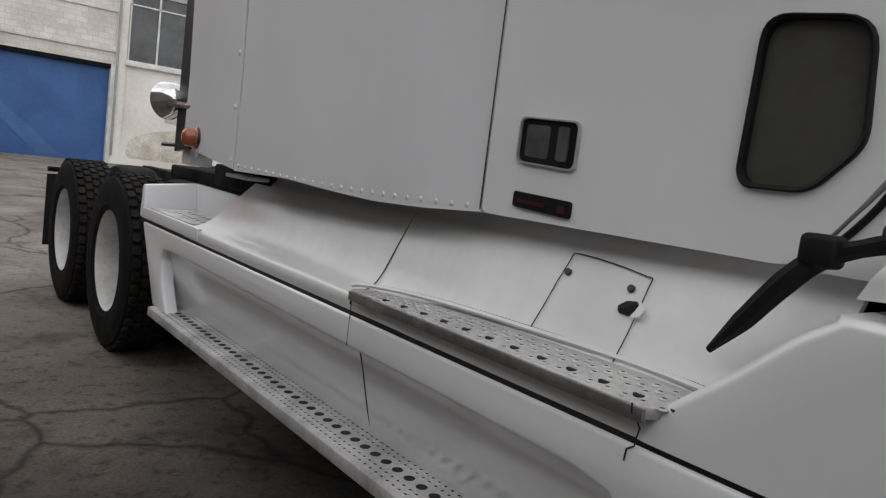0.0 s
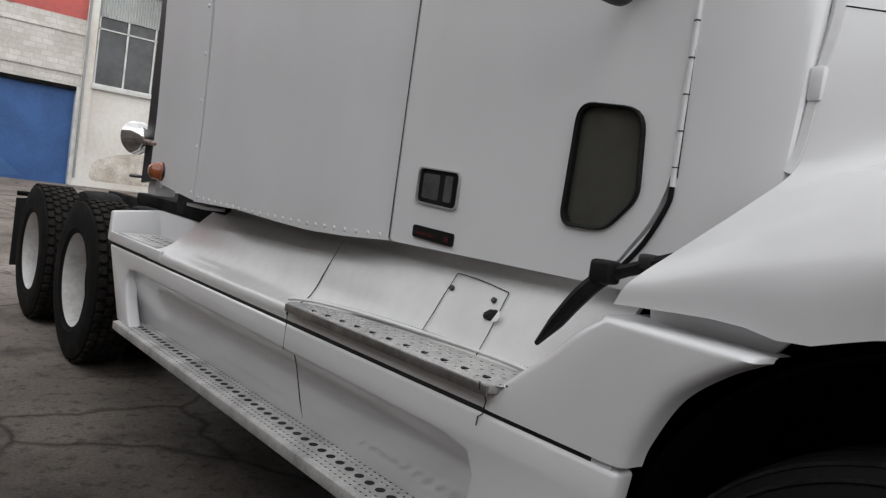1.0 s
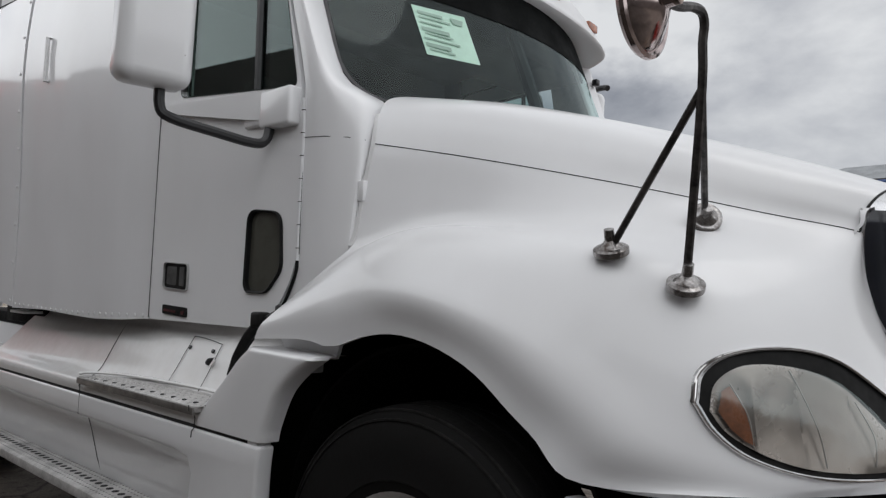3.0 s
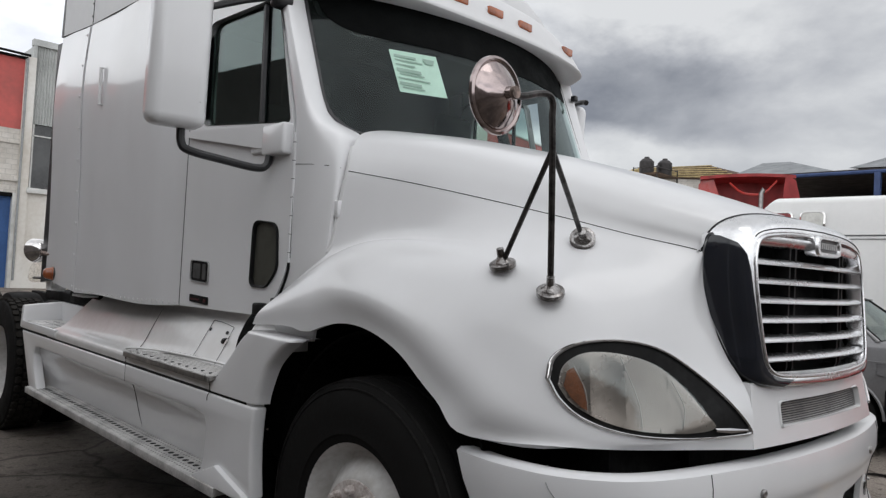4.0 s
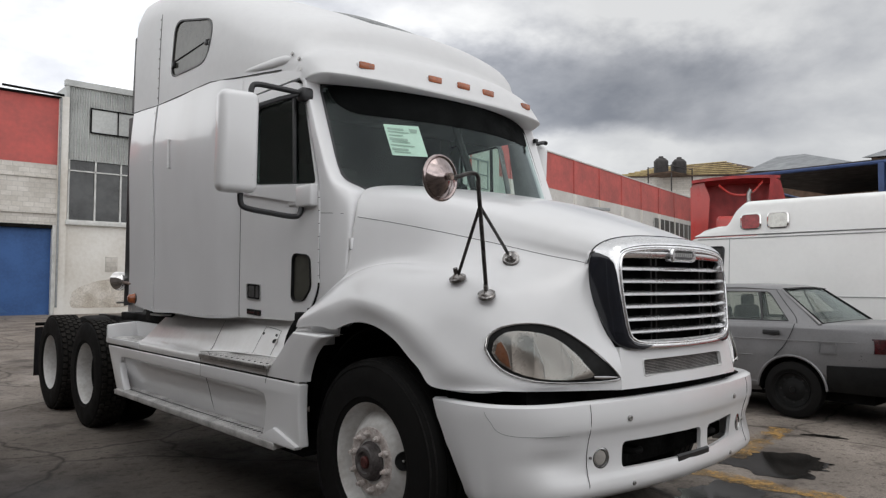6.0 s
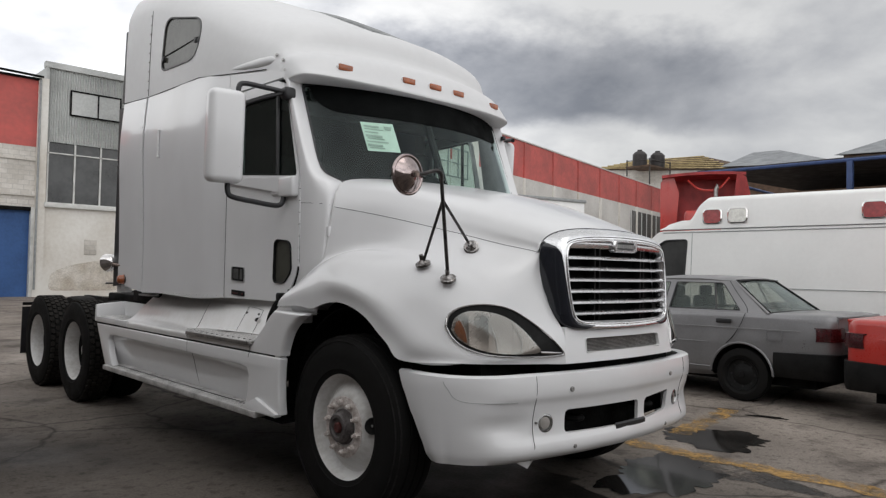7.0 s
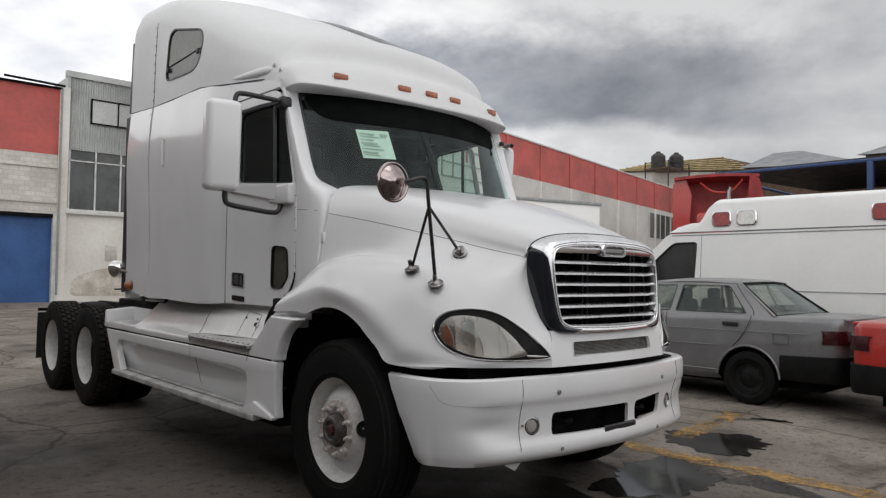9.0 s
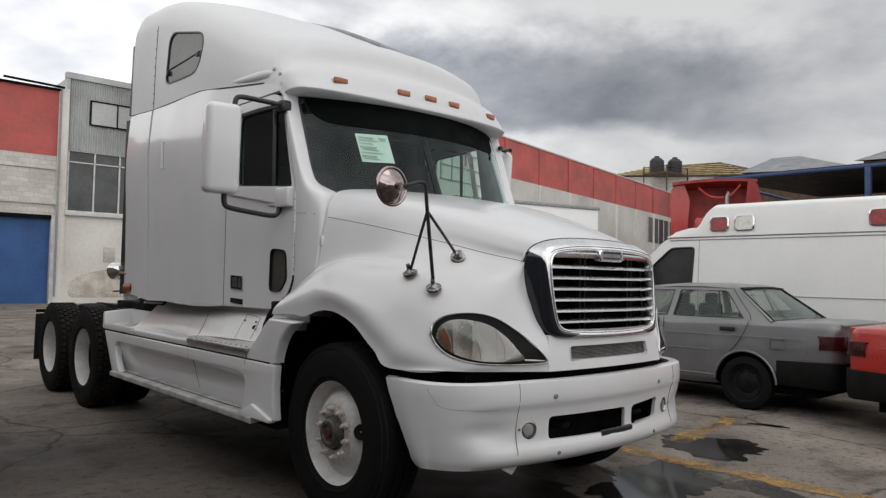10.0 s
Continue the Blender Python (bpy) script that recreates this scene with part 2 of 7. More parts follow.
# dark tone for the added walls that dim light and reflections
M["shade_wall"] = mat("dark_shade_wall", (0.20, 0.18, 0.17), 0.9, 0, 0.2, 0.6, 8, 0.3)


def block_joints(m, w, h, depth):
    """Lays courses of blocks over an upright wall's colour."""
    n, l = m.node_tree.nodes, m.node_tree.links
    b = n["Principled BSDF"]
    co, sp, cb, br, mx = n.new("ShaderNodeTexCoord"), n.new("ShaderNodeSeparateXYZ"), n.new("ShaderNodeCombineXYZ"), n.new("ShaderNodeTexBrick"), n.new("ShaderNodeMix")
    ad = n.new("ShaderNodeMath")
    l.new(co.outputs["Object"], sp.inputs["Vector"])
    l.new(sp.outputs["X"], ad.inputs[0])
    l.new(sp.outputs["Y"], ad.inputs[1])
    l.new(ad.outputs[0], cb.inputs["X"])
    l.new(sp.outputs["Z"], cb.inputs["Y"])
    l.new(cb.outputs["Vector"], br.inputs["Vector"])
    br.inputs["Scale"].default_value, br.inputs["Brick Width"].default_value, br.inputs["Row Height"].default_value = 1.0, w, h
    br.inputs["Mortar Size"].default_value, br.inputs["Mortar Smooth"].default_value = 0.014, 0.3
    br.inputs["Color1"].default_value, br.inputs["Color2"].default_value = (1, 1, 1, 1), (0.84, 0.83, 0.81, 1)
    br.inputs["Mortar"].default_value = (depth, depth, depth, 1)
    mx.data_type, mx.blend_type = "RGBA", "MULTIPLY"
    mx.inputs["Factor"].default_value = 1.0
    src = b.inputs["Base Color"].links[0].from_socket
    l.new(src, mx.inputs["A"])
    l.new(br.outputs["Color"], mx.inputs["B"])
    l.new(mx.outputs["Result"], b.inputs["Base Color"])


block_joints(M["block"], 0.40, 0.20, 0.75)


def streaks(m, amount, across=5.0, along=0.5):
    """Faint upright runs of grime over a paint."""
    n, l = m.node_tree.nodes, m.node_tree.links
    b = n["Principled BSDF"]
    co, mp, t1, t2, mu, rg, mx = (n.new("ShaderNode" + k) for k in ("TexCoord", "Mapping", "TexNoise", "TexNoise", "Math", "MapRange", "Mix"))
    mp.inputs["Scale"].default_value = (across, across, along)
    t1.inputs["Scale"].default_value, t1.inputs["Detail"].default_value = 1.0, 6.0
    t2.inputs["Scale"].default_value, t2.inputs["Detail"].default_value = 1.3, 4.0
    l.new(co.outputs["Object"], mp.inputs["Vector"])
    l.new(mp.outputs["Vector"], t1.inputs["Vector"])
    l.new(co.outputs["Object"], t2.inputs["Vector"])
    mu.operation = "MULTIPLY"
    l.new(t1.outputs["Fac"], mu.inputs[0])
    l.new(t2.outputs["Fac"], mu.inputs[1])
    rg.inputs["From Min"].default_value, rg.inputs["From Max"].default_value = 0.22, 0.42
    rg.inputs["To Min"].default_value, rg.inputs["To Max"].default_value = 0.0, amount
    l.new(mu.outputs[0], rg.inputs["Value"])
    mx.data_type = "RGBA"
    mx.inputs["B"].default_value = (0.33, 0.31, 0.28, 1)
    l.new(b.inputs["Base Color"].links[0].from_socket, mx.inputs["A"])
    l.new(rg.outputs["Result"], mx.inputs["Factor"])
    l.new(mx.outputs["Result"], b.inputs["Base Color"])


streaks(M["paint_side"], 0.16, 2.2, 0.35)
streaks(M["paint_dusty"], 0.35, 3.0, 3.0)
streaks(M["paint"], 0.12, 2.5, 0.8)
M["blue_door"] = mat("blue_door_paint", (0.030, 0.095, 0.27), 0.55, 0, 0.12, 0.8, 12, 0.08)
M["blue_light"] = mat("pale_blue_paint", (0.045, 0.125, 0.31), 0.55, 0, 0.12, 0.8, 12, 0.05)
M["tin"] = mat("grey_corrugated_tin", (0.46, 0.47, 0.46), 0.6, 0.2, 0.12, 0.6, 12, 0.1)
M["dark_window"] = mat("dark_workshop_glass", (0.035, 0.036, 0.036), 0.16, 0, 0.4, 0.7, 5, 0.02, coat=0.4)
M["white_trim"] = mat("white_window_trim", (0.62, 0.62, 0.60), 0.7, 0, 0.1, 3, 40, 0.05)
M["wood"] = mat("weathered_boards", (0.085, 0.05, 0.03), 0.8, 0, 0.25, 2, 30, 0.2)
M["straw"] = mat("pale_yellow_rafter", (0.42, 0.33, 0.16), 0.8, 0, 0.2, 2, 30, 0.1)
M["roof_grey"] = mat("grey_roof_sheet", (0.22, 0.23, 0.24), 0.75, 0, 0.12, 1, 12, 0.1)
M["blue_steel"] = mat("blue_canopy_steel", (0.035, 0.065, 0.17), 0.5, 0, 0.15, 2, 20, 0.05)
M["tank_black"] = mat("black_water_tank", (0.03, 0.026, 0.026), 0.6, 0, 0.2, 2, 20, 0.05)

# ---- ground material: worn yard paving with cracks, oil and damp ----


def ground_mat():
    m = bpy.data.materials.new("yard_paving")
    m.use_nodes = True
    n, l = m.node_tree.nodes, m.node_tree.links
    b = n["Principled BSDF"]
    b.inputs["Specular IOR Level"].default_value = 0.25
    co = n.new("ShaderNodeTexCoord")

    def noise_node(scale, detail, rough=0.55):
        k = n.new("ShaderNodeTexNoise")
        k.inputs["Scale"].default_value, k.inputs["Detail"].default_value, k.inputs["Roughness"].default_value = scale, detail, rough
        l.new(co.outputs["Object"], k.inputs["Vector"])
        return k

    def ramp_node(src, p0, c0, p1, c1):
        r = n.new("ShaderNodeValToRGB")
        e = r.color_ramp.elements
        e[0].position, e[0].color, e[1].position, e[1].color = p0, (*c0, 1), p1, (*c1, 1)
        l.new(src, r.inputs["Fac"])
        return r

    def mult(a, c, fac=1.0):
        k = n.new("ShaderNodeMix")
        k.data_type, k.blend_type = "RGBA", "MULTIPLY"
        k.inputs["Factor"].default_value = fac
        l.new(a, k.inputs["A"])
        l.new(c, k.inputs["B"])
        return k.outputs["Result"]

    # two tones by position: darker by the truck, paler to the right and beyond
    darkened = ramp_node(noise_node(0.55, 6).outputs["Fac"], 0.36, (0.043, 0.037, 0.0325), 0.68, (0.130, 0.111, 0.095))
    pale = ramp_node(noise_node(0.8, 6).outputs["Fac"], 0.34, (0.17, 0.146, 0.126), 0.66, (0.31, 0.27, 0.235))
    sep = n.new("ShaderNodeSeparateXYZ")
    l.new(co.outputs["Object"], sep.inputs["Vector"])
    edge = n.new("ShaderNodeMath")
    edge.operation = "MULTIPLY_ADD"
    l.new(noise_node(0.35, 5).outputs["Fac"], edge.inputs[0])
    edge.inputs[1].default_value = 7.0
    far = n.new("ShaderNodeMath")
    far.operation = "MAXIMUM"
    l.new(sep.outputs["Y"], far.inputs[0])
    far.inputs[1].default_value = 0.0
    lean = n.new("ShaderNodeMath")
    lean.operation = "MULTIPLY_ADD"
    lean.inputs[1].default_value = 0.75
    l.new(far.outputs[0], lean.inputs[0])
    l.new(sep.outputs["X"], lean.inputs[2])
    l.new(lean.outputs[0], edge.inputs[2])
    worn = n.new("ShaderNodeMapRange")
    worn.interpolation_type = "SMOOTHSTEP"
    worn.inputs["From Min"].default_value, worn.inputs["From Max"].default_value = 3.4, 7.0
    l.new(edge.outputs[0], worn.inputs["Value"])
    both = n.new("ShaderNodeMix")
    both.data_type = "RGBA"
    l.new(worn.outputs["Result"], both.inputs["Factor"])
    l.new(darkened.outputs["Color"], both.inputs["A"])
    l.new(pale.outputs["Color"], both.inputs["B"])
    grit = ramp_node(noise_node(60, 6, 0.7).outputs["Fac"], 0.3, (0.55, 0.55, 0.55), 0.7, (1.3, 1.3, 1.3))
    speck = ramp_node(noise_node(14, 5, 0.6).outputs["Fac"], 0.36, (0.55, 0.54, 0.53), 0.46, (1, 1, 1))
    oil = ramp_node(noise_node(1.7, 5, 0.6).outputs["Fac"], 0.33, (0.45, 0.44, 0.44), 0.47, (1, 1, 1))
    warp = noise_node(1.1, 4)
    shift = n.new("ShaderNodeVectorMath")
    shift.operation = "MULTIPLY_ADD"
    shift.inputs[1].default_value = (0.5, 0.5, 0.5)
    l.new(warp.outputs["Color"], shift.inputs[0])
    l.new(co.outputs["Object"], shift.inputs[2])
    vor = n.new("ShaderNodeTexVoronoi")
    vor.feature = "DISTANCE_TO_EDGE"
    vor.inputs["Scale"].default_value = 0.42
    l.new(shift.outputs["Vector"], vor.inputs["Vector"])
    crack = ramp_node(vor.outputs["Distance"], 0.0, (0.30, 0.29, 0.28), 0.012, (1, 1, 1))
    col = mult(mult(mult(mult(both.outputs["Result"], speck.outputs["Color"]), grit.outputs["Color"]), oil.outputs["Color"]), crack.outputs["Color"])
    l.new(col, b.inputs["Base Color"])
    rough = ramp_node(noise_node(0.9, 5).outputs["Fac"], 0.35, (0.55, 0.55, 0.55), 0.6, (0.9, 0.9, 0.9))
    l.new(rough.outputs["Color"], b.inputs["Roughness"])
    bp = n.new("ShaderNodeBump")
    bp.inputs["Strength"].default_value, bp.inputs["Distance"].default_value = 0.35, 0.01
    l.new(mult(grit.outputs["Color"], crack.outputs["Color"]), bp.inputs["Height"])
    l.new(bp.outputs["Normal"], b.inputs["Normal"])
    return m


M["ground"] = ground_mat()
M["wet"] = mat("wet_dark_paving", (0.028, 0.026, 0.024), 0.07, 0, 0.3, 3, 40, 0.03, coat=0.3)
# oil tone, with the dark beneath the truck put into the colour
M["oil"] = mat("oily_shaded_paving", (0.020, 0.017, 0.015), 0.55, 0, 0.3, 3, 50, 0.2, spec=0.2)
M["damp"] = mat("damp_paving", (0.045, 0.040, 0.036), 0.5, 0, 0.3, 3, 50, 0.2, spec=0.3)

M["yellow"] = mat("worn_yellow_line", (0.43, 0.245, 0.06), 0.8, 0, 0.15, 9.0, 40, 0.2, tint=(0.17, 0.125, 0.075))


def wear_through(m, scale, lo, hi):
    """Lets a thin coat of paint wear away in blotches."""
    n, l = m.node_tree.nodes, m.node_tree.links
    out, b = n["Material Output"], n["Principled BSDF"]
    co, t1, t2, ad = n.new("ShaderNodeTexCoord"), n.new("ShaderNodeTexNoise"), n.new("ShaderNodeTexNoise"), n.new("ShaderNodeMath")
    t1.inputs["Scale"].default_value, t1.inputs["Detail"].default_value = scale, 7.0
    t2.inputs["Scale"].default_value, t2.inputs["Detail"].default_value = scale * 9, 4.0
    ad.operation = "MULTIPLY_ADD"
    ad.inputs[1].default_value = 0.55
    for k in (t1, t2):
        l.new(co.outputs["Object"], k.inputs["Vector"])
    l.new(t2.outputs["Fac"], ad.inputs[0])
    l.new(t1.outputs["Fac"], ad.inputs[2])
    rg, tr, mx = n.new("ShaderNodeMapRange"), n.new("ShaderNodeBsdfTransparent"), n.new("ShaderNodeMixShader")
    rg.inputs["From Min"].default_value, rg.inputs["From Max"].default_value = lo, hi
    l.new(ad.outputs[0], rg.inputs["Value"])
    l.new(rg.outputs["Result"], mx.inputs["Fac"])
    l.new(tr.outputs["BSDF"], mx.inputs[1])
    l.new(b.outputs["BSDF"], mx.inputs[2])
    l.new(mx.outputs["Shader"], out.inputs["Surface"])


wear_through(M["yellow"], 3.2, 0.62, 1.0)
M["wall_dirt"] = mat("brown_wall_dirt", (0.47, 0.37, 0.26), 0.9, 0, 0.2, 3, 30, 0.1)
wear_through(M["wall_dirt"], 1.6, 0.60, 2.2)
wear_through(M["damp"], 2.6, 0.56, 0.90)

# ---- geometry helpers ----


def thing(name, label, category, group="", kind="", at=(0, 0, 0), turn=0.0):
    e = new(name)
    e.empty_display_size = 0.2
    e.matrix_basis = pose(*at, 0, 0, turn)
    return tagged(e, label, category, group, kind)


def part(name, bm, material, parent=None, label="", sharp=32.0):
    """Links a bmesh as one mesh object under a thing or a part."""
    bmesh.ops.recalc_face_normals(bm, faces=bm.faces)
    for f in bm.faces:
        f.smooth = True
    lim = radians(sharp)
    for e in bm.edges:
        e.smooth = not (len(e.link_faces) == 2 and e.calc_face_angle(0.0) > lim)
    me = bpy.data.meshes.new(name)
    bm.to_mesh(me)
    bm.free()
    me.materials.append(M[material] if isinstance(material, str) else material)
    ob = new(name, me)
    if parent is not None:
        ob.parent = parent[0] if isinstance(parent, tuple) else parent
    if label:
        ob["label"] = label
    return ob


def pair(name, bm, material, parent=None, label="", sharp=32.0, kind=""):
    """A part on the right side and its mirror image on the left, as two objects."""
    other = bm.copy()
    bmesh.ops.scale(other, vec=(-1, 1, 1), verts=other.verts)
    up = parent if isinstance(parent, tuple) else (parent, parent)
    made = (part(name, bm, material, up[0], label, sharp), part(name, other, material, up[1], label, sharp))
    for o in made:
        tagged(o, kind=kind)
    return made


def join(*bms):
    out = bmesh.new()
    for b in bms:
        tmp = bpy.data.meshes.new("tmp")
        b.to_mesh(tmp)
        b.free()
        out.from_mesh(tmp)
        bpy.data.meshes.remove(tmp)
    return out


def moved(bm, m):
    bmesh.ops.transform(bm, matrix=m, verts=bm.verts)
    return bm


def mirrored(bm):
    """The bmesh and its mirror image across x = 0, in one."""
    for v in bm.verts:
        if abs(v.co.x) < 0.006:
            v.co.x = 0.0
    other = bm.copy()
    bmesh.ops.scale(other, vec=(-1, 1, 1), verts=other.verts)
    bmesh.ops.reverse_faces(other, faces=other.faces)
    out = join(bm, other)
    bmesh.ops.delete(out, geom=[f for f in out.faces if all(abs(v.co.x) < 1e-4 for v in f.verts)], context="FACES")
    bmesh.ops.remove_doubles(out, verts=out.verts, dist=0.0005)
    return out


def box(lo, hi, bevel=0.0, seg=2):
    bm = bmesh.new()
    bmesh.ops.create_cube(bm, size=1)
    c, d = [(a + b) / 2 for a, b in zip(lo, hi)], [b - a for a, b in zip(lo, hi)]
    bmesh.ops.transform(bm, matrix=Matrix.Translation(c) @ Matrix.Diagonal((*d, 1)), verts=bm.verts)
    if bevel:
        bmesh.ops.bevel(bm, geom=bm.edges[:], offset=bevel, segments=seg, profile=0.5, affect="EDGES")
    return bm


def crom(p, k):
    """Points of a smooth curve through the rows of p, k to a span."""
    p = np.asarray(p, float)
    q = np.concatenate([[2 * p[0] - p[1]], p, [2 * p[-1] - p[-2]]])
    out = []
    for i in range(len(p) - 1):
        a, b, c, d = q[i], q[i + 1], q[i + 2], q[i + 3]
        for j in range(k):
            t = j / k
            out.append(0.5 * (2 * b + (c - a) * t + (2 * a - 5 * b + 4 * c - d) * t * t + (3 * b - a - 3 * c + d) * t ** 3))
    out.append(p[-1])
    return np.array(out)


def grid(pts):
    """A sheet from a rows x columns array of points."""
    bm = bmesh.new()
    v = [[bm.verts.new(p) for p in row] for row in pts]
    for a, b in zip(v, v[1:]):
        for i in range(len(a) - 1):
            q = [a[i], a[i + 1], b[i + 1], b[i]]
            if (q[0].co - q[1].co).length < 1e-6:
                q.pop(0)
            bm.faces.new(q)
    return bm


def patch(net, ku, kv):
    """A smooth sheet through a net of points."""
    u = crom(net, ku)
    return np.swapaxes(crom(np.swapaxes(u, 0, 1), kv), 0, 1)


def shell(pts, thick, core=None):
    """A sheet from an array of points, given thickness towards the core (outwards if negative)."""
    p = np.array([[tuple(v) for v in row] for row in pts], float)
    du, dv = np.gradient(p, axis=0), np.gradient(p, axis=1)
    n = np.cross(du, dv)
    n /= np.maximum(np.linalg.norm(n, axis=2, keepdims=True), 1e-9)
    c = np.array(core) if core is not None else np.array([0.0, p[..., 1].mean(), p[..., 2].mean() - 0.5])
    if ((c - p) * n).sum() < 0:
        n = -n
    q = p + n * thick
    bm = bmesh.new()
    rows, cols = p.shape[:2]
    a = [[bm.verts.new(v) for v in row] for row in p]
    b = [[bm.verts.new(v) for v in row] for row in q]
    for i in range(rows - 1):
        for j in range(cols - 1):
            bm.faces.new((a[i][j], a[i][j + 1], a[i + 1][j + 1], a[i + 1][j]))
            bm.faces.new((b[i][j], b[i + 1][j], b[i + 1][j + 1], b[i][j + 1]))
    for i in range(rows - 1):
        bm.faces.new((a[i][0], a[i + 1][0], b[i + 1][0], b[i][0]))
        bm.faces.new((a[i][-1], b[i][-1], b[i + 1][-1], a[i + 1][-1]))
    for j in range(cols - 1):
        bm.faces.new((a[0][j], b[0][j], b[0][j + 1], a[0][j + 1]))
        bm.faces.new((a[-1][j], a[-1][j + 1], b[-1][j + 1], b[-1][j]))
    return bm


def rounded(pts, r, seg=5):
    """A closed outline with rounded corners; r is one radius or one for each corner."""
    out, n = [], len(pts)
    rs = r if isinstance(r, (list, tuple)) else [r] * n
    for i in range(n):
        a, b, c = Vector(pts[i - 1]), Vector(pts[i]), Vector(pts[(i + 1) % n])
        k = min(rs[i], (a - b).length * 0.48, (c - b).length * 0.48)
        p, q = b + (a - b).normalized() * k, b + (c - b).normalized() * k
        for j in range(seg + 1):
            t = j / seg
            out.append(tuple((1 - t) ** 2 * p + 2 * t * (1 - t) * b + t * t * q))
    return out


def sheet(outline, holes=(), step=0.0):
    """A flat sheet in the plane of its two coordinates, with holes, cut into strips of the given step."""
    bm = bmesh.new()
    edges = []
    for loop in (outline, *holes):
        vs = [bm.verts.new((p[0], p[1], 0)) for p in loop]
        edges += [bm.edges.new((vs[i], vs[(i + 1) % len(vs)])) for i in range(len(vs))]
    bmesh.ops.triangle_fill(bm, use_beauty=True, edges=edges)
    if step:
        for ax in (0, 1):
            lo, hi = min(p[ax] for p in outline), max(p[ax] for p in outline)
            for i in range(1, int((hi - lo) / step) + 1):
                co, no = [0, 0, 0], [0, 0, 0]
                co[ax], no[ax] = lo + i * step, 1
                bmesh.ops.bisect_plane(bm, geom=bm.verts[:] + bm.edges[:] + bm.faces[:], dist=1e-5, plane_co=co, plane_no=no)
    return bm


def plate(outline, thick, place, holes=(), step=0.0):
    """A sheet given thickness; place(a, b, d) maps outline coordinates and depth d (0 outside, 1 inside) to the world."""
    bm = sheet(outline, holes, step)
    ext = bmesh.ops.extrude_face_region(bm, geom=bm.faces[:])
    inner = {v for v in ext["geom"] if isinstance(v, bmesh.types.BMVert)}
    for v in bm.verts:
        v.co = place(v.co.x, v.co.y, thick if v in inner else 0.0)
    return bm


def tube(points, r, sides=8, smooth=0, caps=True):
    """A round bar along points; r is one radius or one for each point."""
    p = crom(points, smooth) if smooth else np.asarray(points, float)
    n = len(p)
    rs = np.interp(np.linspace(0, 1, n), np.linspace(0, 1, len(r)), r) if isinstance(r, (list, tuple)) else np.full(n, r)
    rings, up = [], Vector((0.13, 0.31, 0.94))
    bm = bmesh.new()
    for i in range(n):
        d = Vector(p[min(i + 1, n - 1)] - p[max(i - 1, 0)]).normalized()
        s = d.cross(up)
        if s.length < 0.05:
            s = d.cross(Vector((1, 0, 0)))
        s.normalize()
        t = s.cross(d)
        up = t
        rings.append([bm.verts.new(Vector(p[i]) + (s * math.cos(a) + t * math.sin(a)) * rs[i]) for a in (2 * math.pi * k / sides for k in range(sides))])
    for a, b in zip(rings, rings[1:]):
        for k in range(sides):
            bm.faces.new((a[k], a[(k + 1) % sides], b[(k + 1) % sides], b[k]))
    if caps:
        bm.faces.new(rings[0][::-1])
        bm.faces.new(rings[-1])
    return bm


def lathe(profile, seg=48, axis="x", caps=True):
    """Turns a profile of (along, radius) about an axis through the origin."""
    bm = bmesh.new()
    rings = []
    for a, r in profile:
        ring = []
        for k in range(seg):
            c, s = math.cos(2 * math.pi * k / seg) * r, math.sin(2 * math.pi * k / seg) * r
            ring.append(bm.verts.new({"x": (a, c, s), "y": (c, a, s), "z": (c, s, a)}[axis]))
        rings.append(ring)
    for a, b in zip(rings, rings[1:]):
        for k in range(seg):
            bm.faces.new((a[k], a[(k + 1) % seg], b[(k + 1) % seg], b[k]))
    for ring in (rings[0], rings[-1]) if caps else ():
        bm.faces.new(ring)
    bmesh.ops.remove_doubles(bm, verts=bm.verts, dist=1e-5)
    return bm


def disc_at(c, normal, profile, seg=20):
    """A turned piece standing at c along normal; the profile is (height, radius)."""
    m = Vector(normal).to_track_quat("Z", "Y").to_matrix().to_4x4()
    return moved(lathe(profile, seg, "z"), Matrix.Translation(c) @ m)


def carve(bm, cutters):
    """The bmesh less the closed cutters."""
    me = bpy.data.meshes.new("body")
    bmesh.ops.recalc_face_normals(bm, faces=bm.faces)
    bm.to_mesh(me)
    bm.free()
    ob = new("body", me)
    tmp = []
    for c in cutters:
        bmesh.ops.recalc_face_normals(c, faces=c.faces)
        cm = bpy.data.meshes.new("cutter")
        c.to_mesh(cm)
        c.free()
        co = new("cutter", cm)
        md = ob.modifiers.new("cut", "BOOLEAN")
        md.operation, md.solver, md.object = "DIFFERENCE", "EXACT", co
        tmp.append((co, cm))
    dg = bpy.context.evaluated_depsgraph_get()
    res = bpy.data.meshes.new_from_object(ob.evaluated_get(dg))
    out = bmesh.new()
    out.from_mesh(res)
    bpy.data.objects.remove(ob)
    for o, k in tmp:
        bpy.data.objects.remove(o)
        bpy.data.meshes.remove(k)
    for k in (me, res):
        bpy.data.meshes.remove(k)
    return out


def loft_ring(rings):
    """A band through closed rings of equally many points."""
    bm = bmesh.new()
    v = [[bm.verts.new(p) for p in r] for r in rings]
    for a, b in zip(v, v[1:]):
        for i in range(len(a)):
            j = (i + 1) % len(a)
            bm.faces.new((a[i], a[j], b[j], b[i]))
    return bm


# ---- ground ----
bm = bmesh.new()
bmesh.ops.create_grid(bm, x_segments=40, y_segments=40, size=600)
ground = tagged(part("ground", bm, "ground"), "worn grey-brown yard paving with cracks and oil stains", "paving", kind="structure")


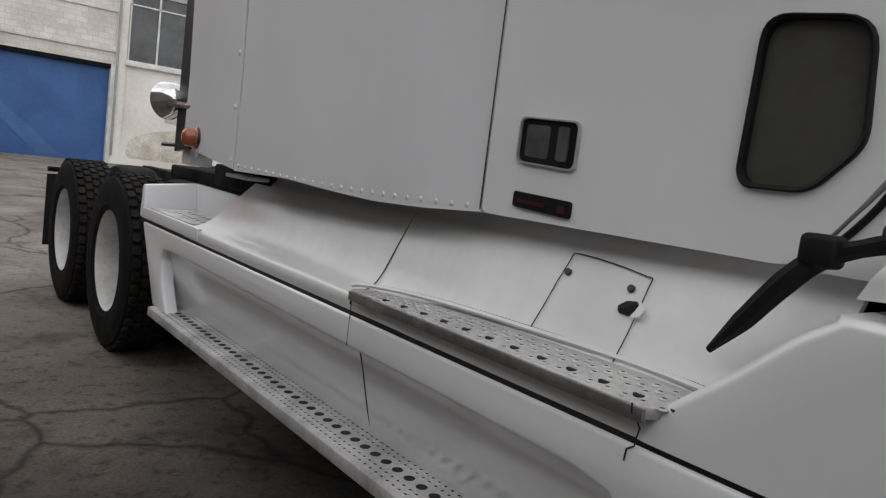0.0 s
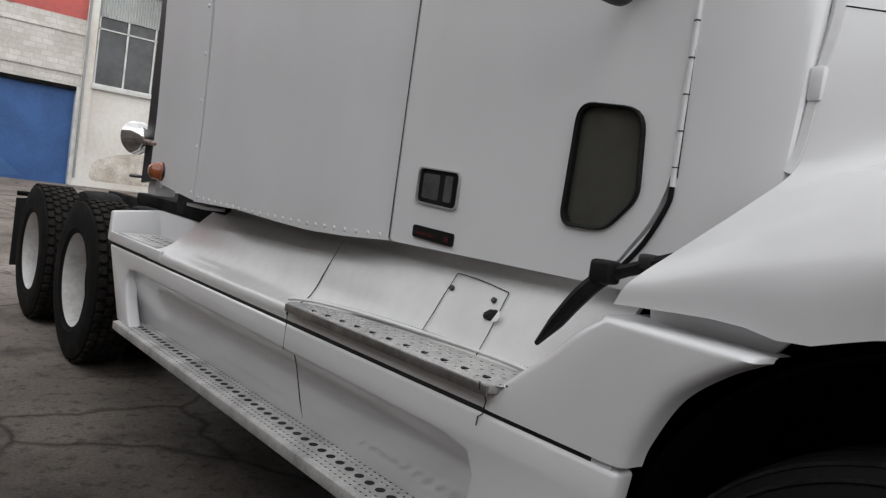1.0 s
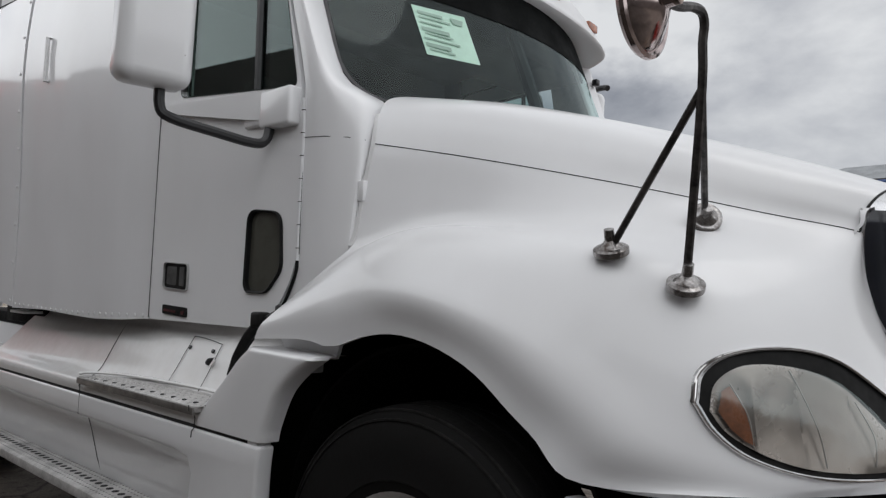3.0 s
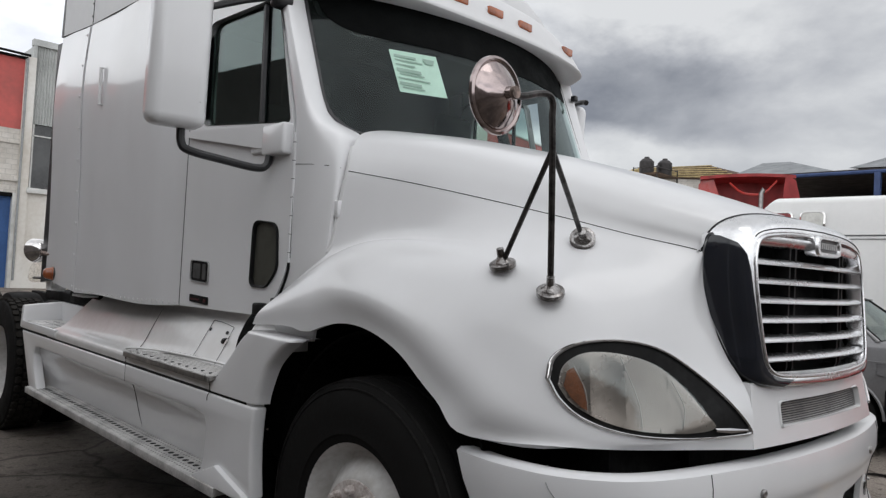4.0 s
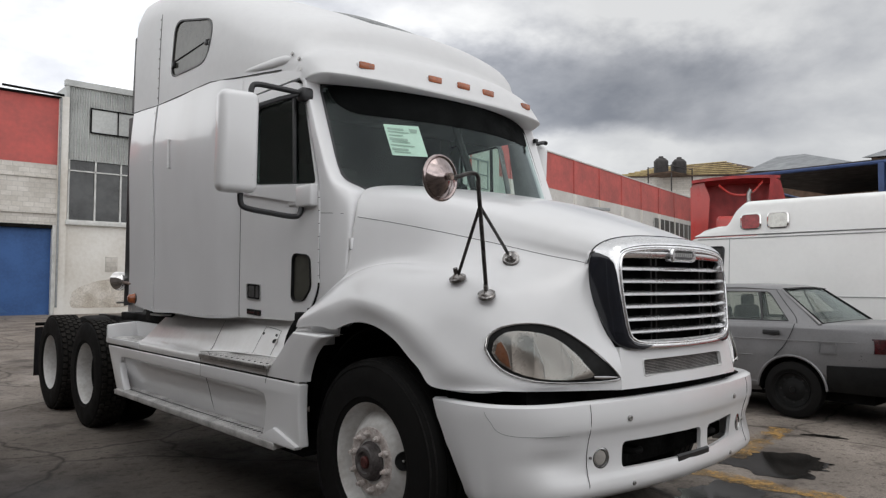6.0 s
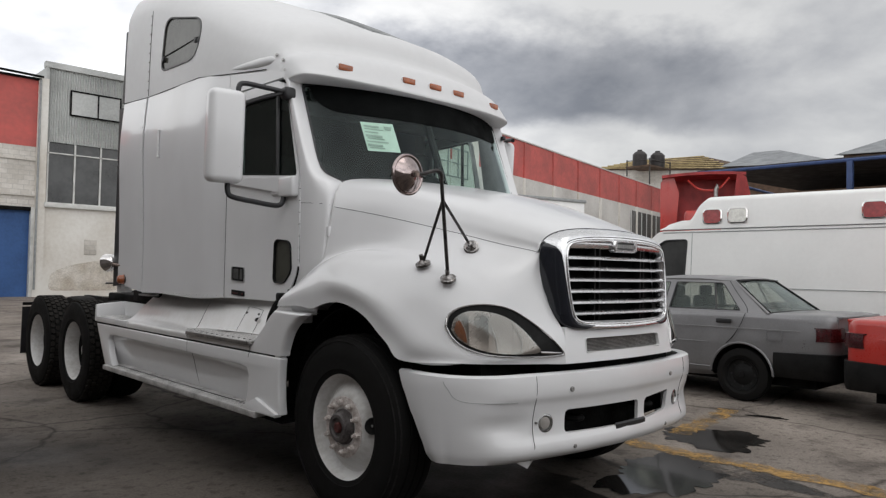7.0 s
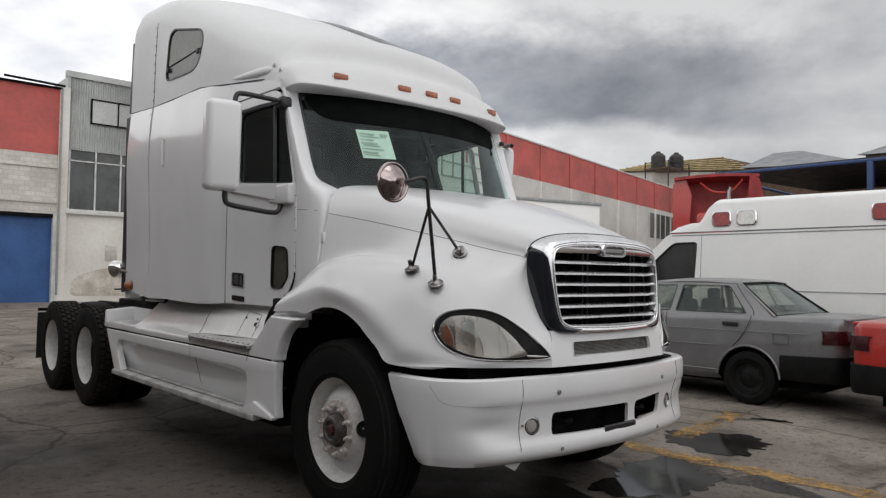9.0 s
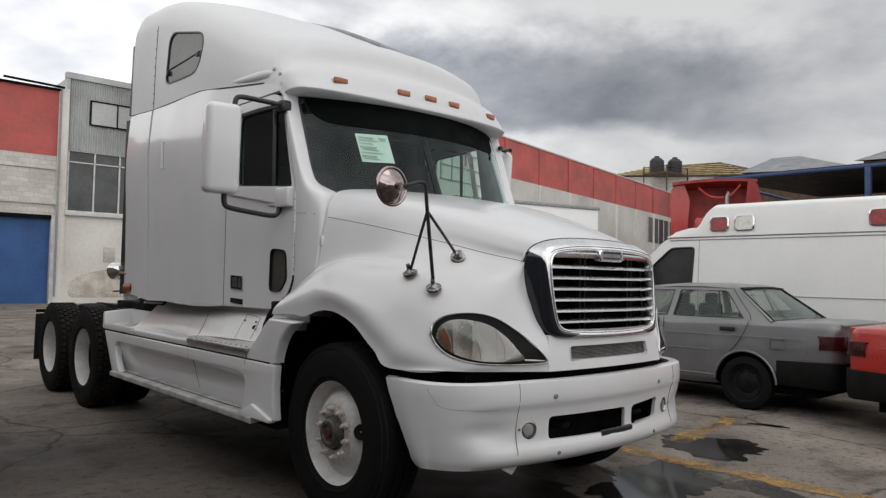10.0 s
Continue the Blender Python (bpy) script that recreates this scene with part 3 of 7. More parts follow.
def blot(name, material, cx, cy, rx, ry, turn, seed, z, label, category):
    """An irregular flat patch on the ground."""
    rnd = random.Random(seed)
    ph = [rnd.uniform(0, 6.28) for _ in range(5)]
    pts = []
    for k in range(160):
        a = 2 * math.pi * k / 160
        r = 1 + 0.16 * math.sin(2 * a + ph[0]) + 0.13 * math.sin(3 * a + ph[1]) + 0.09 * math.sin(5 * a + ph[2]) + 0.07 * math.sin(9 * a + ph[3]) + 0.05 * math.sin(17 * a + ph[4]) + 0.03 * math.sin(29 * a + ph[1])
        x, y = rx * r * math.cos(a), ry * r * math.sin(a)
        c, s = math.cos(radians(turn)), math.sin(radians(turn))
        pts.append((cx + c * x - s * y, cy + s * x + c * y))
    b = sheet(pts)
    for v in b.verts:
        v.co.z = z
    return tagged(part(name, b, material), label, category, kind="structure")


blot("puddle", "wet", 2.44, -0.40, 0.36, 0.47, 8, 3, 0.004, "shallow dark puddle on the yard paving", "puddle")
blot("puddle", "wet", 1.08, -0.70, 0.50, 0.38, 10, 8, 0.004, "oily puddle spreading from under the truck's bumper", "puddle")
blot("puddle", "damp", 1.55, -0.95, 0.55, 0.22, 80, 21, 0.003, "damp stain beside the yellow line", "puddle")
blot("puddle", "wet", 3.78, -0.30, 0.17, 0.06, -68, 12, 0.004, "thin wet streak on the paving", "puddle")
# oil patch under the truck, its colour also holding the shade there
blot("oil_stain", "oil", 0.12, 0.55, 0.80, 1.25, 4, 31, 0.0035, "dark patch of oil and painted truck shade on the paving", "oil stain")
for i, (x0, y0, x1, y1, w) in enumerate([(1.74, 0.35, 1.82, -3.2, 0.26), (2.35, -0.12, 3.85, 0.10, 0.24)]):
    d = Vector((x1 - x0, y1 - y0, 0)).normalized()
    nrm = Vector((-d.y, d.x, 0)) * w / 2
    rnd = random.Random(40 + i)
    k = 40
    left = [Vector((x0, y0, 0)).lerp(Vector((x1, y1, 0)), j / k) + nrm * rnd.uniform(0.5, 1.15) for j in range(k + 1)]
    right = [Vector((x0, y0, 0)).lerp(Vector((x1, y1, 0)), j / k) - nrm * rnd.uniform(0.5, 1.15) for j in range(k, -1, -1)]
    b = sheet([(p.x, p.y) for p in left + right])
    for v in b.verts:
        v.co.z = 0.006
    tagged(part("yellow_line", b, "yellow"), "worn yellow line painted on the paving", "road marking", kind="structure")

# ---- the truck ----
truck = thing("semi_truck", "white conventional sleeper-cab tractor unit parked in a yard", "truck")


def cab_x(y):
    """The half width of the cab at y."""
    return 1.04 + 0.075 * y


def on_side(y, z, d=0.0, out=0.0):
    """A place on the cab's right side, d inwards."""
    return Vector((-(cab_x(y) + out - d), y, z))


def wavy(y, z):
    """Small dents of the sleeper's thin skin, and its bulge behind the door."""
    k = min(1.0, max(0.0, (y - 1.46) / 0.3))
    # swell below the roof seam, shaped so that it mirrors the sky
    swell = 0.03 * np.interp(z, [1.5, 1.9, 2.24, 2.36, 2.48, 2.63, 2.78], [0, 0.38, 0.92, 1.0, 0.9, 0.5, 0.0])
    if y > 1.5:
        swell *= min(1.0, (y - 1.46) / 0.25)
    else:
        swell = 0.0
    return float(swell) + 0.018 * k * k * (3 - 2 * k) + 0.009 * noise.noise((y * 2.5, z * 0.6, 3.1)) + 0.0035 * noise.noise((y * 5.5, z * 2.2, 7.7))


def side_place(out=0.0):
    return lambda y, z, d: on_side(y, z, d, out)


# cab and sleeper side skins, both sides
def skin(name, outline, holes=(), out=0.0, step=0.12, bulge=False, material="paint", parent=None, thick=0.03, label=""):
    if bulge:
        b = plate(outline, thick, lambda y, z, d: on_side(y, z, d, wavy(y, z)), holes, step)
    else:
        b = plate(outline, thick, side_place(out), holes, 0.0)
    return pair(name, (b), material, parent or truck, label)




def side_grid(y0, y1, lean, bot, top, nu=26, nv=34):
    """A dented side skin between a lower and an upper line."""
    pts = []
    for i in range(nu + 1):
        row = []
        for j in range(nv + 1):
            t = j / nv
            y = y0 + (y1 - lean * t - y0) * i / nu
            z = float(np.interp(y, *zip(*bot))) * (1 - t) + float(np.interp(y, *zip(*top))) * t
            row.append(on_side(y, z, 0, wavy(y, z)))
        pts.append(row)
    return shell(pts, 0.03, (0, 2, 2))


pair("sleeper_side", side_grid(1.458, 2.683, 0.028, [(1.45, 1.172), (1.65, 1.158), (1.85, 1.152), (2.05, 1.158), (2.3, 1.17), (2.69, 1.165)], [(1.45, 2.762), (1.54, 2.768), (1.70, 2.786), (1.86, 2.80), (2.25, 2.784), (2.67, 2.768)]), "paint_side", truck, "thin white sleeper side skin with small dents")
pair("rear_side_panel", side_grid(2.690, 3.13, 0.012, [(2.69, 1.17), (3.0, 1.21), (3.13, 1.25)], [(2.66, 2.768), (3.13, 2.78)], 8), "paint_side", truck)
door_out = rounded([(1.45, 1.172), (1.45, 2.60), (0.80, 2.62), (0.605, 1.95), (0.597, 1.37), (0.735, 1.172)], [0.02, 0.10, 0.10, 0.12, 0.10, 0.04])
win_hole = rounded([(1.32, 2.030), (1.32, 2.52), (0.765, 2.53), (0.635, 1.975)], [0.03, 0.06, 0.05, 0.03])
vent_hole = rounded([(0.855, 1.315), (0.85, 1.575), (0.68, 1.56), (0.665, 1.37), (0.735, 1.292), (0.84, 1.292)], [0.03, 0.045, 0.05, 0.03, 0.03, 0.03])
door_cut = lambda: plate(door_out, 0.05, side_place(), (win_hole, vent_hole))
door = pair("door", (door_cut()), "paint", truck, "white cab door with a small lower window")
pil_net = []
pil_net.append([(-1.0935, 0.729, 1.170), (-1.086, 0.62, 1.170), (-1.07, 0.50, 1.17), (-1.05, 0.41, 1.17), (-0.98, 0.40, 1.17)])
pil_net.append([(-1.0885, 0.673, 1.250), (-1.080, 0.56, 1.250), (-1.066, 0.46, 1.25), (-1.048, 0.395, 1.25), (-0.98, 0.40, 1.25)])
pil_net.append([(-1.0850, 0.611, 1.340), (-1.076, 0.52, 1.340), (-1.063, 0.43, 1.34), (-1.046, 0.385, 1.34), (-0.98, 0.40, 1.34)])
pil_net.append([(-1.083, 0.589, 1.42), (-1.074, 0.50, 1.42), (-1.061, 0.42, 1.42), (-1.044, 0.381, 1.42), (-0.975, 0.40, 1.42)])
pil_net.append([(-1.083, 0.591, 1.60), (-1.072, 0.50, 1.60), (-1.050, 0.42, 1.60), (-1.030, 0.378, 1.60), (-0.96, 0.40, 1.60)])
pil_net.append([(-1.083, 0.594, 1.78), (-1.072, 0.50, 1.78), (-1.042, 0.42, 1.78), (-1.008, 0.378, 1.78), (-0.93, 0.40, 1.78)])
pil_net.append([(-1.084, 0.598, 1.92), (-1.080, 0.53, 1.92), (-1.055, 0.46, 1.92), (-0.985, 0.410, 1.92), (-0.86, 0.43, 1.92)])
pil_net.append([(-1.084, 0.610, 2.02), (-1.086, 0.565, 2.02), (-1.070, 0.526, 2.03), (-0.988, 0.535, 2.03), (-0.965, 0.556, 2.03)])
pil_net.append([(-1.089, 0.695, 2.30), (-1.092, 0.665, 2.30), (-1.078, 0.640, 2.30), (-0.990, 0.655, 2.30), (-0.975, 0.672, 2.30)])
pil_net.append([(-1.095, 0.790, 2.62), (-1.100, 0.770, 2.62), (-1.082, 0.757, 2.62), (-0.988, 0.786, 2.62), (-0.975, 0.803, 2.62)])
pair("screen_pillar", shell(patch(pil_net, 4, 4), 0.03, (0, 1.2, 2.0)), "paint", truck)
pair("pillar_seam", tube([(-1.084, 0.588, 1.80), (-1.073, 0.50, 1.795), (-1.042, 0.42, 1.788), (-1.008, 0.378, 1.78)], 0.0014, 5), "gap", truck)
# header above the doors up to the roof seam
skin("door_header", [(1.45, 2.612), (1.45, 2.755), (0.95, 2.70), (0.79, 2.66), (0.80, 2.632)], thick=0.05)
# belt moulding and mirror bracket on the door
belt = plate(rounded([(1.445, 1.982), (1.445, 2.008), (0.62, 1.968), (0.62, 1.855), (0.86, 1.885)], 0.006), 0.03, side_place(0.022))
pair("belt_moulding", (belt), "paint", door)
br = join(box((-1.132, 0.618, 1.842), (-1.075, 0.79, 1.972), 0.013, 3), box((-1.120, 0.77, 1.858), (-1.075, 0.90, 1.966), 0.011, 3))
pair("mirror_bracket", (br), "paint", door)
pair("door_hinge", (tube([on_side(0.592, 1.40, 0, 0.002), on_side(0.597, 1.93, 0, 0.0)], 0.0065, 8)), "paint", door)
pair("door_edge_gap", tube([on_side(1.4545, z, 0, 0.0012) for z in (1.178, 1.6, 2.1, 2.6)], 0.0016, 5), "gap", door)
pair("hinge_line", tube([on_side(0.585, 1.42, 0, 0.002), on_side(0.594, 1.93, 0, 0.002)], 0.0012, 5), "gap", door)
seal = crom([(0.592, 1.40), (0.597, 1.36), (0.635, 1.28), (0.69, 1.21), (0.745, 1.165)], 4)
pair("door_seal", (tube([on_side(y, z, 0, 0.002) for y, z in seal], 0.0060, 6)), "dull_black", door)
pair("hinge_gaps", join(*[disc_at(on_side(0.592 + 0.005 * (z - 1.40) / 0.53, z, 0, 0.002), (0, 0, 1), [(-0.0012, 0.0), (-0.0012, 0.0071), (0.0012, 0.0071), (0.0012, 0.0)], 10) for z in np.arange(1.44, 1.93, 0.075)]), "gap", door, kind="stuff")

# inner dark body behind the skins, so that the gaps read dark
lining = lambda y, z, d: on_side(y, z, 0.035 + d)
inner = join(plate([(1.40, 1.19), (3.10, 1.20), (3.08, 2.75), (1.40, 2.73)], 0.01, lining), plate([(0.66, 1.19), (1.395, 1.19), (1.395, 1.97), (0.66, 1.95)], 0.01, lining, (rounded([(0.88, 1.28), (0.88, 1.6), (0.675, 1.6), (0.675, 1.28)], 0.03),)), plate([(0.80, 2.58), (1.395, 2.56), (1.395, 2.73), (0.86, 2.66)], 0.01, lining))
pair("inner_lining", (inner), "interior", truck)
part("cab_floor", box((-1.03, 0.45, 1.182), (1.03, 3.08, 1.205)), "interior", truck)
part("sleeper_back_wall", plate([(-1.25, 1.19), (1.25, 1.19), (1.25, 2.8), (-1.25, 2.8)], 0.04, lambda x, z, d: Vector((x, 3.12 - d, z))), "paint", truck)
part("bunk_curtain", plate([(-1.12, 1.2), (1.12, 1.2), (1.12, 2.76), (-1.12, 2.76)], 0.02, lambda x, z, d: Vector((x, 1.95 - d, z))), "interior", truck)
part("dashboard", join(box((-1.0, 0.60, 1.55), (1.0, 0.90, 1.93), 0.05, 3), box((0.2, 0.75, 1.6), (0.95, 0.97, 1.98), 0.05, 3)), "interior", truck)
wheel_ring = [Vector((0.52, 0.98, 1.99)) + Matrix.Rotation(radians(35), 3, "X") @ Vector((0.225 * math.cos(a), 0.225 * math.sin(a), 0)) for a in (2 * math.pi * k / 28 for k in range(29))]
part("steering_wheel", join(tube(wheel_ring, 0.016, 8), tube([(0.52, 0.98, 1.99), (0.52, 0.82, 1.82)], 0.03), tube([wheel_ring[0], wheel_ring[14]], 0.014)), "black", truck)

# unseen shelf added to keep the top of the windscreen dark
part("overhead_shelf", box((-1.02, 0.84, 2.53), (1.02, 1.30, 2.68), 0.03, 2), "interior", truck)
for s in (-1, 1):
    part("cab_seat", join(box((s * 0.55 - 0.26, 1.30, 1.62), (s * 0.55 + 0.26, 1.46, 2.22), 0.06, 3), box((s * 0.55 - 0.15, 1.33, 2.20), (s * 0.55 + 0.15, 1.43, 2.40), 0.05, 3), box((s * 0.55 - 0.26, 0.95, 1.50), (s * 0.55 + 0.26, 1.40, 1.66), 0.05, 3)), "interior", truck)

part("headliner", plate([(-1.0, 0.90), (1.0, 0.90), (1.12, 3.02), (-1.12, 3.02)], 0.02, lambda x, y, d: Vector((x, y, 2.705 + d))), "interior", truck)

# door glass, divider and vent window
for s in (-1, 1):
    g = plate(win_hole, 0.006, lambda y, z, d: Vector((s * (cab_x(y) - 0.024 - d), y, z)))
    o = part("side_glass", g, "film_glass" if s < 0 else "side_glass", door[0 if s < 0 else 1])
    o.visible_shadow = False
fr = loft_ring([[on_side(y, z, dd, oo) for y, z in ring] for dd, oo, ring in ((0.0, 0.003, win_hole), (0.03, 0.0, win_hole), (0.03, 0.0, [(1.0 + (y - 1.0) * 0.955, 2.26 + (z - 2.26) * 0.94) for y, z in win_hole]))])
pair("window_seal", (fr), "black", door)
pair("vent_divider", (tube([on_side(0.87, 2.0, 0.018), on_side(0.885, 2.525, 0.018)], 0.014, 6)), "black", door)
big = [(0.76 + (y - 0.76) * 1.03, 1.435 + (z - 1.435) * 1.02) for y, z in vent_hole]
sml = [(0.76 + (y - 0.76) * 0.93, 1.435 + (z - 1.435) * 0.955) for y, z in vent_hole]
pair("lower_window_frame", (loft_ring([[on_side(y, z, 0, o) for y, z in r] for o, r in ((-0.004, big), (0.008, big), (0.012, vent_hole), (0.008, sml), (-0.02, sml))])), "dull_black", door)
pair("lower_window_glass", (plate(sml, 0.006, lambda y, z, d: on_side(y, z, 0.006 + d))), "smoke_glass", door)

# door handle and badge
hb = rounded([(1.358, 1.295), (1.358, 1.395), (1.195, 1.388), (1.195, 1.285)], 0.018)
hin = [(1.276 + (y - 1.276) * 0.955, 1.34 + (z - 1.34) * 0.93) for y, z in hb]
handle = pair("door_handle", (loft_ring([[on_side(y, z, 0, o) for y, z in r] for o, r in ((-0.002, hb), (0.008, hb), (0.008, hin), (-0.02, hin))])), "trim_silver", door, "chrome-rimmed door handle")
pair("handle_pocket", (plate(hin, 0.004, lambda y, z, d: on_side(y, z, d, 0.0015))), "dull_black", handle)
pair("handle_paddle", (join(plate(rounded([(1.34, 1.31), (1.34, 1.378), (1.275, 1.376), (1.275, 1.305)], 0.008), 0.006, lambda y, z, d: on_side(y, z, d, 0.002)), plate(rounded([(1.25, 1.305), (1.25, 1.376), (1.222, 1.374), (1.222, 1.303)], 0.006), 0.008, lambda y, z, d: on_side(y, z, d, 0.006)))), "grey_plastic", handle)
pair("door_badge", (plate(rounded([(1.352, 1.198), (1.352, 1.232), (1.192, 1.224), (1.192, 1.188)], 0.008), 0.006, side_place(0.006))), "dull_black", door)
pair("badge_bars", (join(plate([(1.34, 1.207), (1.34, 1.216), (1.26, 1.212), (1.26, 1.203)], 0.002, side_place(0.0075)), plate([(1.225, 1.198), (1.225, 1.214), (1.205, 1.213), (1.205, 1.197)], 0.002, side_place(0.0075)))), "lamp_lens_red", door)

# rivets, grab handles, dark seams of the side skins
riv = []
for z in [1.20 + 0.19 * k for k in range(9)]:
    riv.append(disc_at(on_side(2.715, z, 0, wavy(2.7, z)), (-1, 0, 0), [(0, 0.009), (0.004, 0.008), (0.006, 0.0)], 8))
for k in range(24):
    y = 1.50 + k * 0.05
    riv.append(disc_at(on_side(y, 1.185 - 0.012 * math.sin((y - 1.45) * 2.6), 0, wavy(y, 1.18)), (-1, 0, 0), [(0, 0.007), (0.003, 0.006), (0.005, 0.0)], 8))
pair("rivets", join(*riv), "paint", truck, "small domed rivets", kind="stuff")
pair("grab_handle", tube([on_side(2.39, 2.46, 0, 0.01), on_side(2.39, 2.46, 0, 0.060), on_side(2.39, 2.25, 0, 0.060), on_side(2.39, 2.25, 0, 0.01)], 0.010, 8), "paint_worn", truck)
ext = plate([(3.13, 1.22), (3.27, 1.20), (3.25, 2.76), (3.12, 2.76)], 0.02, side_place(0.0))
pair("side_extender", (ext), "black", truck, "dark rubber side extender")
ext = plate([(3.11, 2.80), (3.2, 2.80), (3.16, 3.42), (3.07, 3.42)], 0.02, side_place(0.0))
pair("roof_extender", (ext), "black", truck)

# roof cap with its visor
roof_net = []
roof_net.append([(-1.285, 3.13, 2.785), (-1.280, 3.12, 3.33), (-1.258, 3.09, 3.57), (-1.12, 3.05, 3.74), (-0.6, 3.02, 3.81), (0, 3.01, 3.83)])
roof_net.append([(-1.245, 2.70, 2.775), (-1.240, 2.68, 3.32), (-1.212, 2.64, 3.57), (-1.07, 2.60, 3.73), (-0.6, 2.56, 3.80), (0, 2.55, 3.82)])
roof_net.append([(-1.205, 2.25, 2.79), (-1.200, 2.23, 3.22), (-1.165, 2.20, 3.44), (-1.01, 2.18, 3.59), (-0.56, 2.16, 3.67), (0, 2.15, 3.69)])
roof_net.append([(-1.182, 1.86, 2.805), (-1.175, 1.84, 3.10), (-1.135, 1.82, 3.29), (-0.97, 1.80, 3.42), (-0.53, 1.78, 3.50), (0, 1.77, 3.52)])
roof_net.append([(-1.150, 1.50, 2.772), (-1.140, 1.46, 2.94), (-1.095, 1.42, 3.09), (-0.93, 1.38, 3.22), (-0.50, 1.35, 3.30), (0, 1.34, 3.32)])
roof_net.append([(-1.118, 1.05, 2.715), (-1.106, 1.02, 2.81), (-1.05, 0.99, 2.93), (-0.89, 0.96, 3.05), (-0.48, 0.92, 3.12), (0, 0.90, 3.14)])
roof_net.append([(-1.104, 0.90, 2.675), (-1.088, 0.86, 2.748), (-1.035, 0.855, 2.815), (-0.87, 0.845, 2.868), (-0.465, 0.822, 2.912), (0, 0.812, 2.926)])
roof_net.append([(-1.102, 0.85, 2.66), (-1.095, 0.80, 2.715), (-1.045, 0.745, 2.765), (-0.86, 0.69, 2.805), (-0.46, 0.64, 2.838), (0, 0.62, 2.848)])
roof_net.append([(-1.100, 0.80, 2.620), (-1.085, 0.71, 2.650), (-1.02, 0.645, 2.668), (-0.81, 0.588, 2.674), (-0.42, 0.54, 2.678), (0, 0.525, 2.678)])
roof_net.append([(-1.094, 0.79, 2.600), (-1.078, 0.700, 2.618), (-1.012, 0.636, 2.628), (-0.80, 0.58, 2.628), (-0.42, 0.53, 2.622), (0, 0.515, 2.618)])
roof_net.append([(-1.06, 0.83, 2.588), (-1.02, 0.80, 2.60), (-0.95, 0.78, 2.61), (-0.78, 0.74, 2.61), (-0.42, 0.70, 2.61), (0, 0.69, 2.61)])
roof_u = patch(roof_net, 5, 5)
sw_out = rounded([(2.455, 3.40), (1.865, 3.275), (1.93, 2.965), (2.505, 2.955)], [0.12, 0.14, 0.17, 0.08], 8)
roof_half = shell(roof_u, 0.03)
cut_l = plate(sw_out, 0.5, lambda y, z, d: Vector((-1.5 + d, y, z)))
cut_r = plate(sw_out, 0.5, lambda y, z, d: Vector((1.5 - d, y, z)))
from mathutils.bvhtree import BVHTree

rb_ = grid(roof_u)
roof_tree = BVHTree.FromBMesh(rb_)
rb_.free()


def on_roof(y, z, d=0.0):
    """A place on the roof cap's right side, d inwards."""
    hit = roof_tree.ray_cast(Vector((-1.6, y, z)), Vector((1, 0, 0)))[0]
    return Vector(((hit.x if hit else -cab_x(y)) + d, y, z))


roof = part("roof_cap", carve(mirrored(roof_half), [cut_l, cut_r]), "paint_roof", truck, "white moulded roof cap with a front visor", 40)
pair("sleeper_window", (plate(sw_out, 0.006, lambda y, z, d: on_roof(y, z, 0.006 + d), (), 0.08)), "smoke_glass", roof)
swi = [(2.19 + (y - 2.19) * 0.955, 3.15 + (z - 3.15) * 0.94) for y, z in sw_out]
pair("sleeper_window_seal", (loft_ring([[on_roof(y, z, -o) for y, z in r] for o, r in ((-0.02, sw_out), (0.004, sw_out), (0.004, swi), (-0.012, swi))])), "black", roof)
pair("sleeper_window_bar", tube([on_roof(2.47, 3.075, 0.004), on_roof(1.90, 3.135, 0.004)], 0.0045, 6), "black", roof)
for lo_, hi_ in (((-1.205, 1.925, 3.085), (-1.185, 1.955, 3.125)), ((-1.238, 2.44, 3.03), (-1.218, 2.47, 3.07))):
    pair("window_latch", box(lo_, hi_, 0.004), "black", roof)
pair("roof_panel_seam", tube([on_roof(2.70 - 0.03 * (z - 2.8), z, -0.0005) for z in np.linspace(2.79, 3.50, 12)], 0.0028, 5), "gap", roof)
pair("seam_rivets", join(*[disc_at(on_roof(2.715 - 0.03 * (z - 2.8), z), (-1, 0, 0.05), [(-0.002, 0.008), (0.003, 0.007), (0.005, 0.0)], 8) for z in np.linspace(2.84, 3.46, 9)]), "steel", roof, kind="stuff")
pair("roof_seam", (tube([on_side(y, z, 0, 0.019 if y > 1.6 else 0.003) for y, z in ((3.12, 2.782), (2.66, 2.772), (2.25, 2.785), (1.86, 2.80), (1.52, 2.767), (1.25, 2.742), (1.0, 2.715))], 0.003, 6)), "gap", roof)
part("roof_edge_trim", tube([(0.36, 1.15, 3.225), (0.26, 1.6, 3.445), (0.12, 2.0, 3.625), (0.0, 2.45, 3.79)], [0.014, 0.024, 0.024, 0.012], 8, 4), "stripe_grey", roof)
for x, y in ((-0.76, 0.585), (-0.25, 0.53), (0.0, 0.525), (0.25, 0.53), (0.76, 0.585)):
    at_, nrm_, _, _ = roof_tree.find_nearest(Vector((-abs(x), y, 2.735)))
    if nrm_.y > 0:
        nrm_ = -nrm_
    if x > 0:
        at_, nrm_ = Vector((-at_.x, at_.y, at_.z)), Vector((-nrm_.x, nrm_.y, nrm_.z))
    face = Matrix.Translation(at_) @ (-nrm_).to_track_quat("Y", "Z").to_matrix().to_4x4()
    mk = moved(box((-0.055, -0.016, -0.021), (0.055, 0.012, 0.021), 0.007, 2), face)
    pod = moved(lathe([(-0.003, 0.0), (-0.003, 0.050), (0.0, 0.057), (0.010, 0.060)], 28, "y"), face @ Matrix.Diagonal((1.10, 1, 0.56, 1)))
    part("light_pod", pod, "paint_roof", roof)
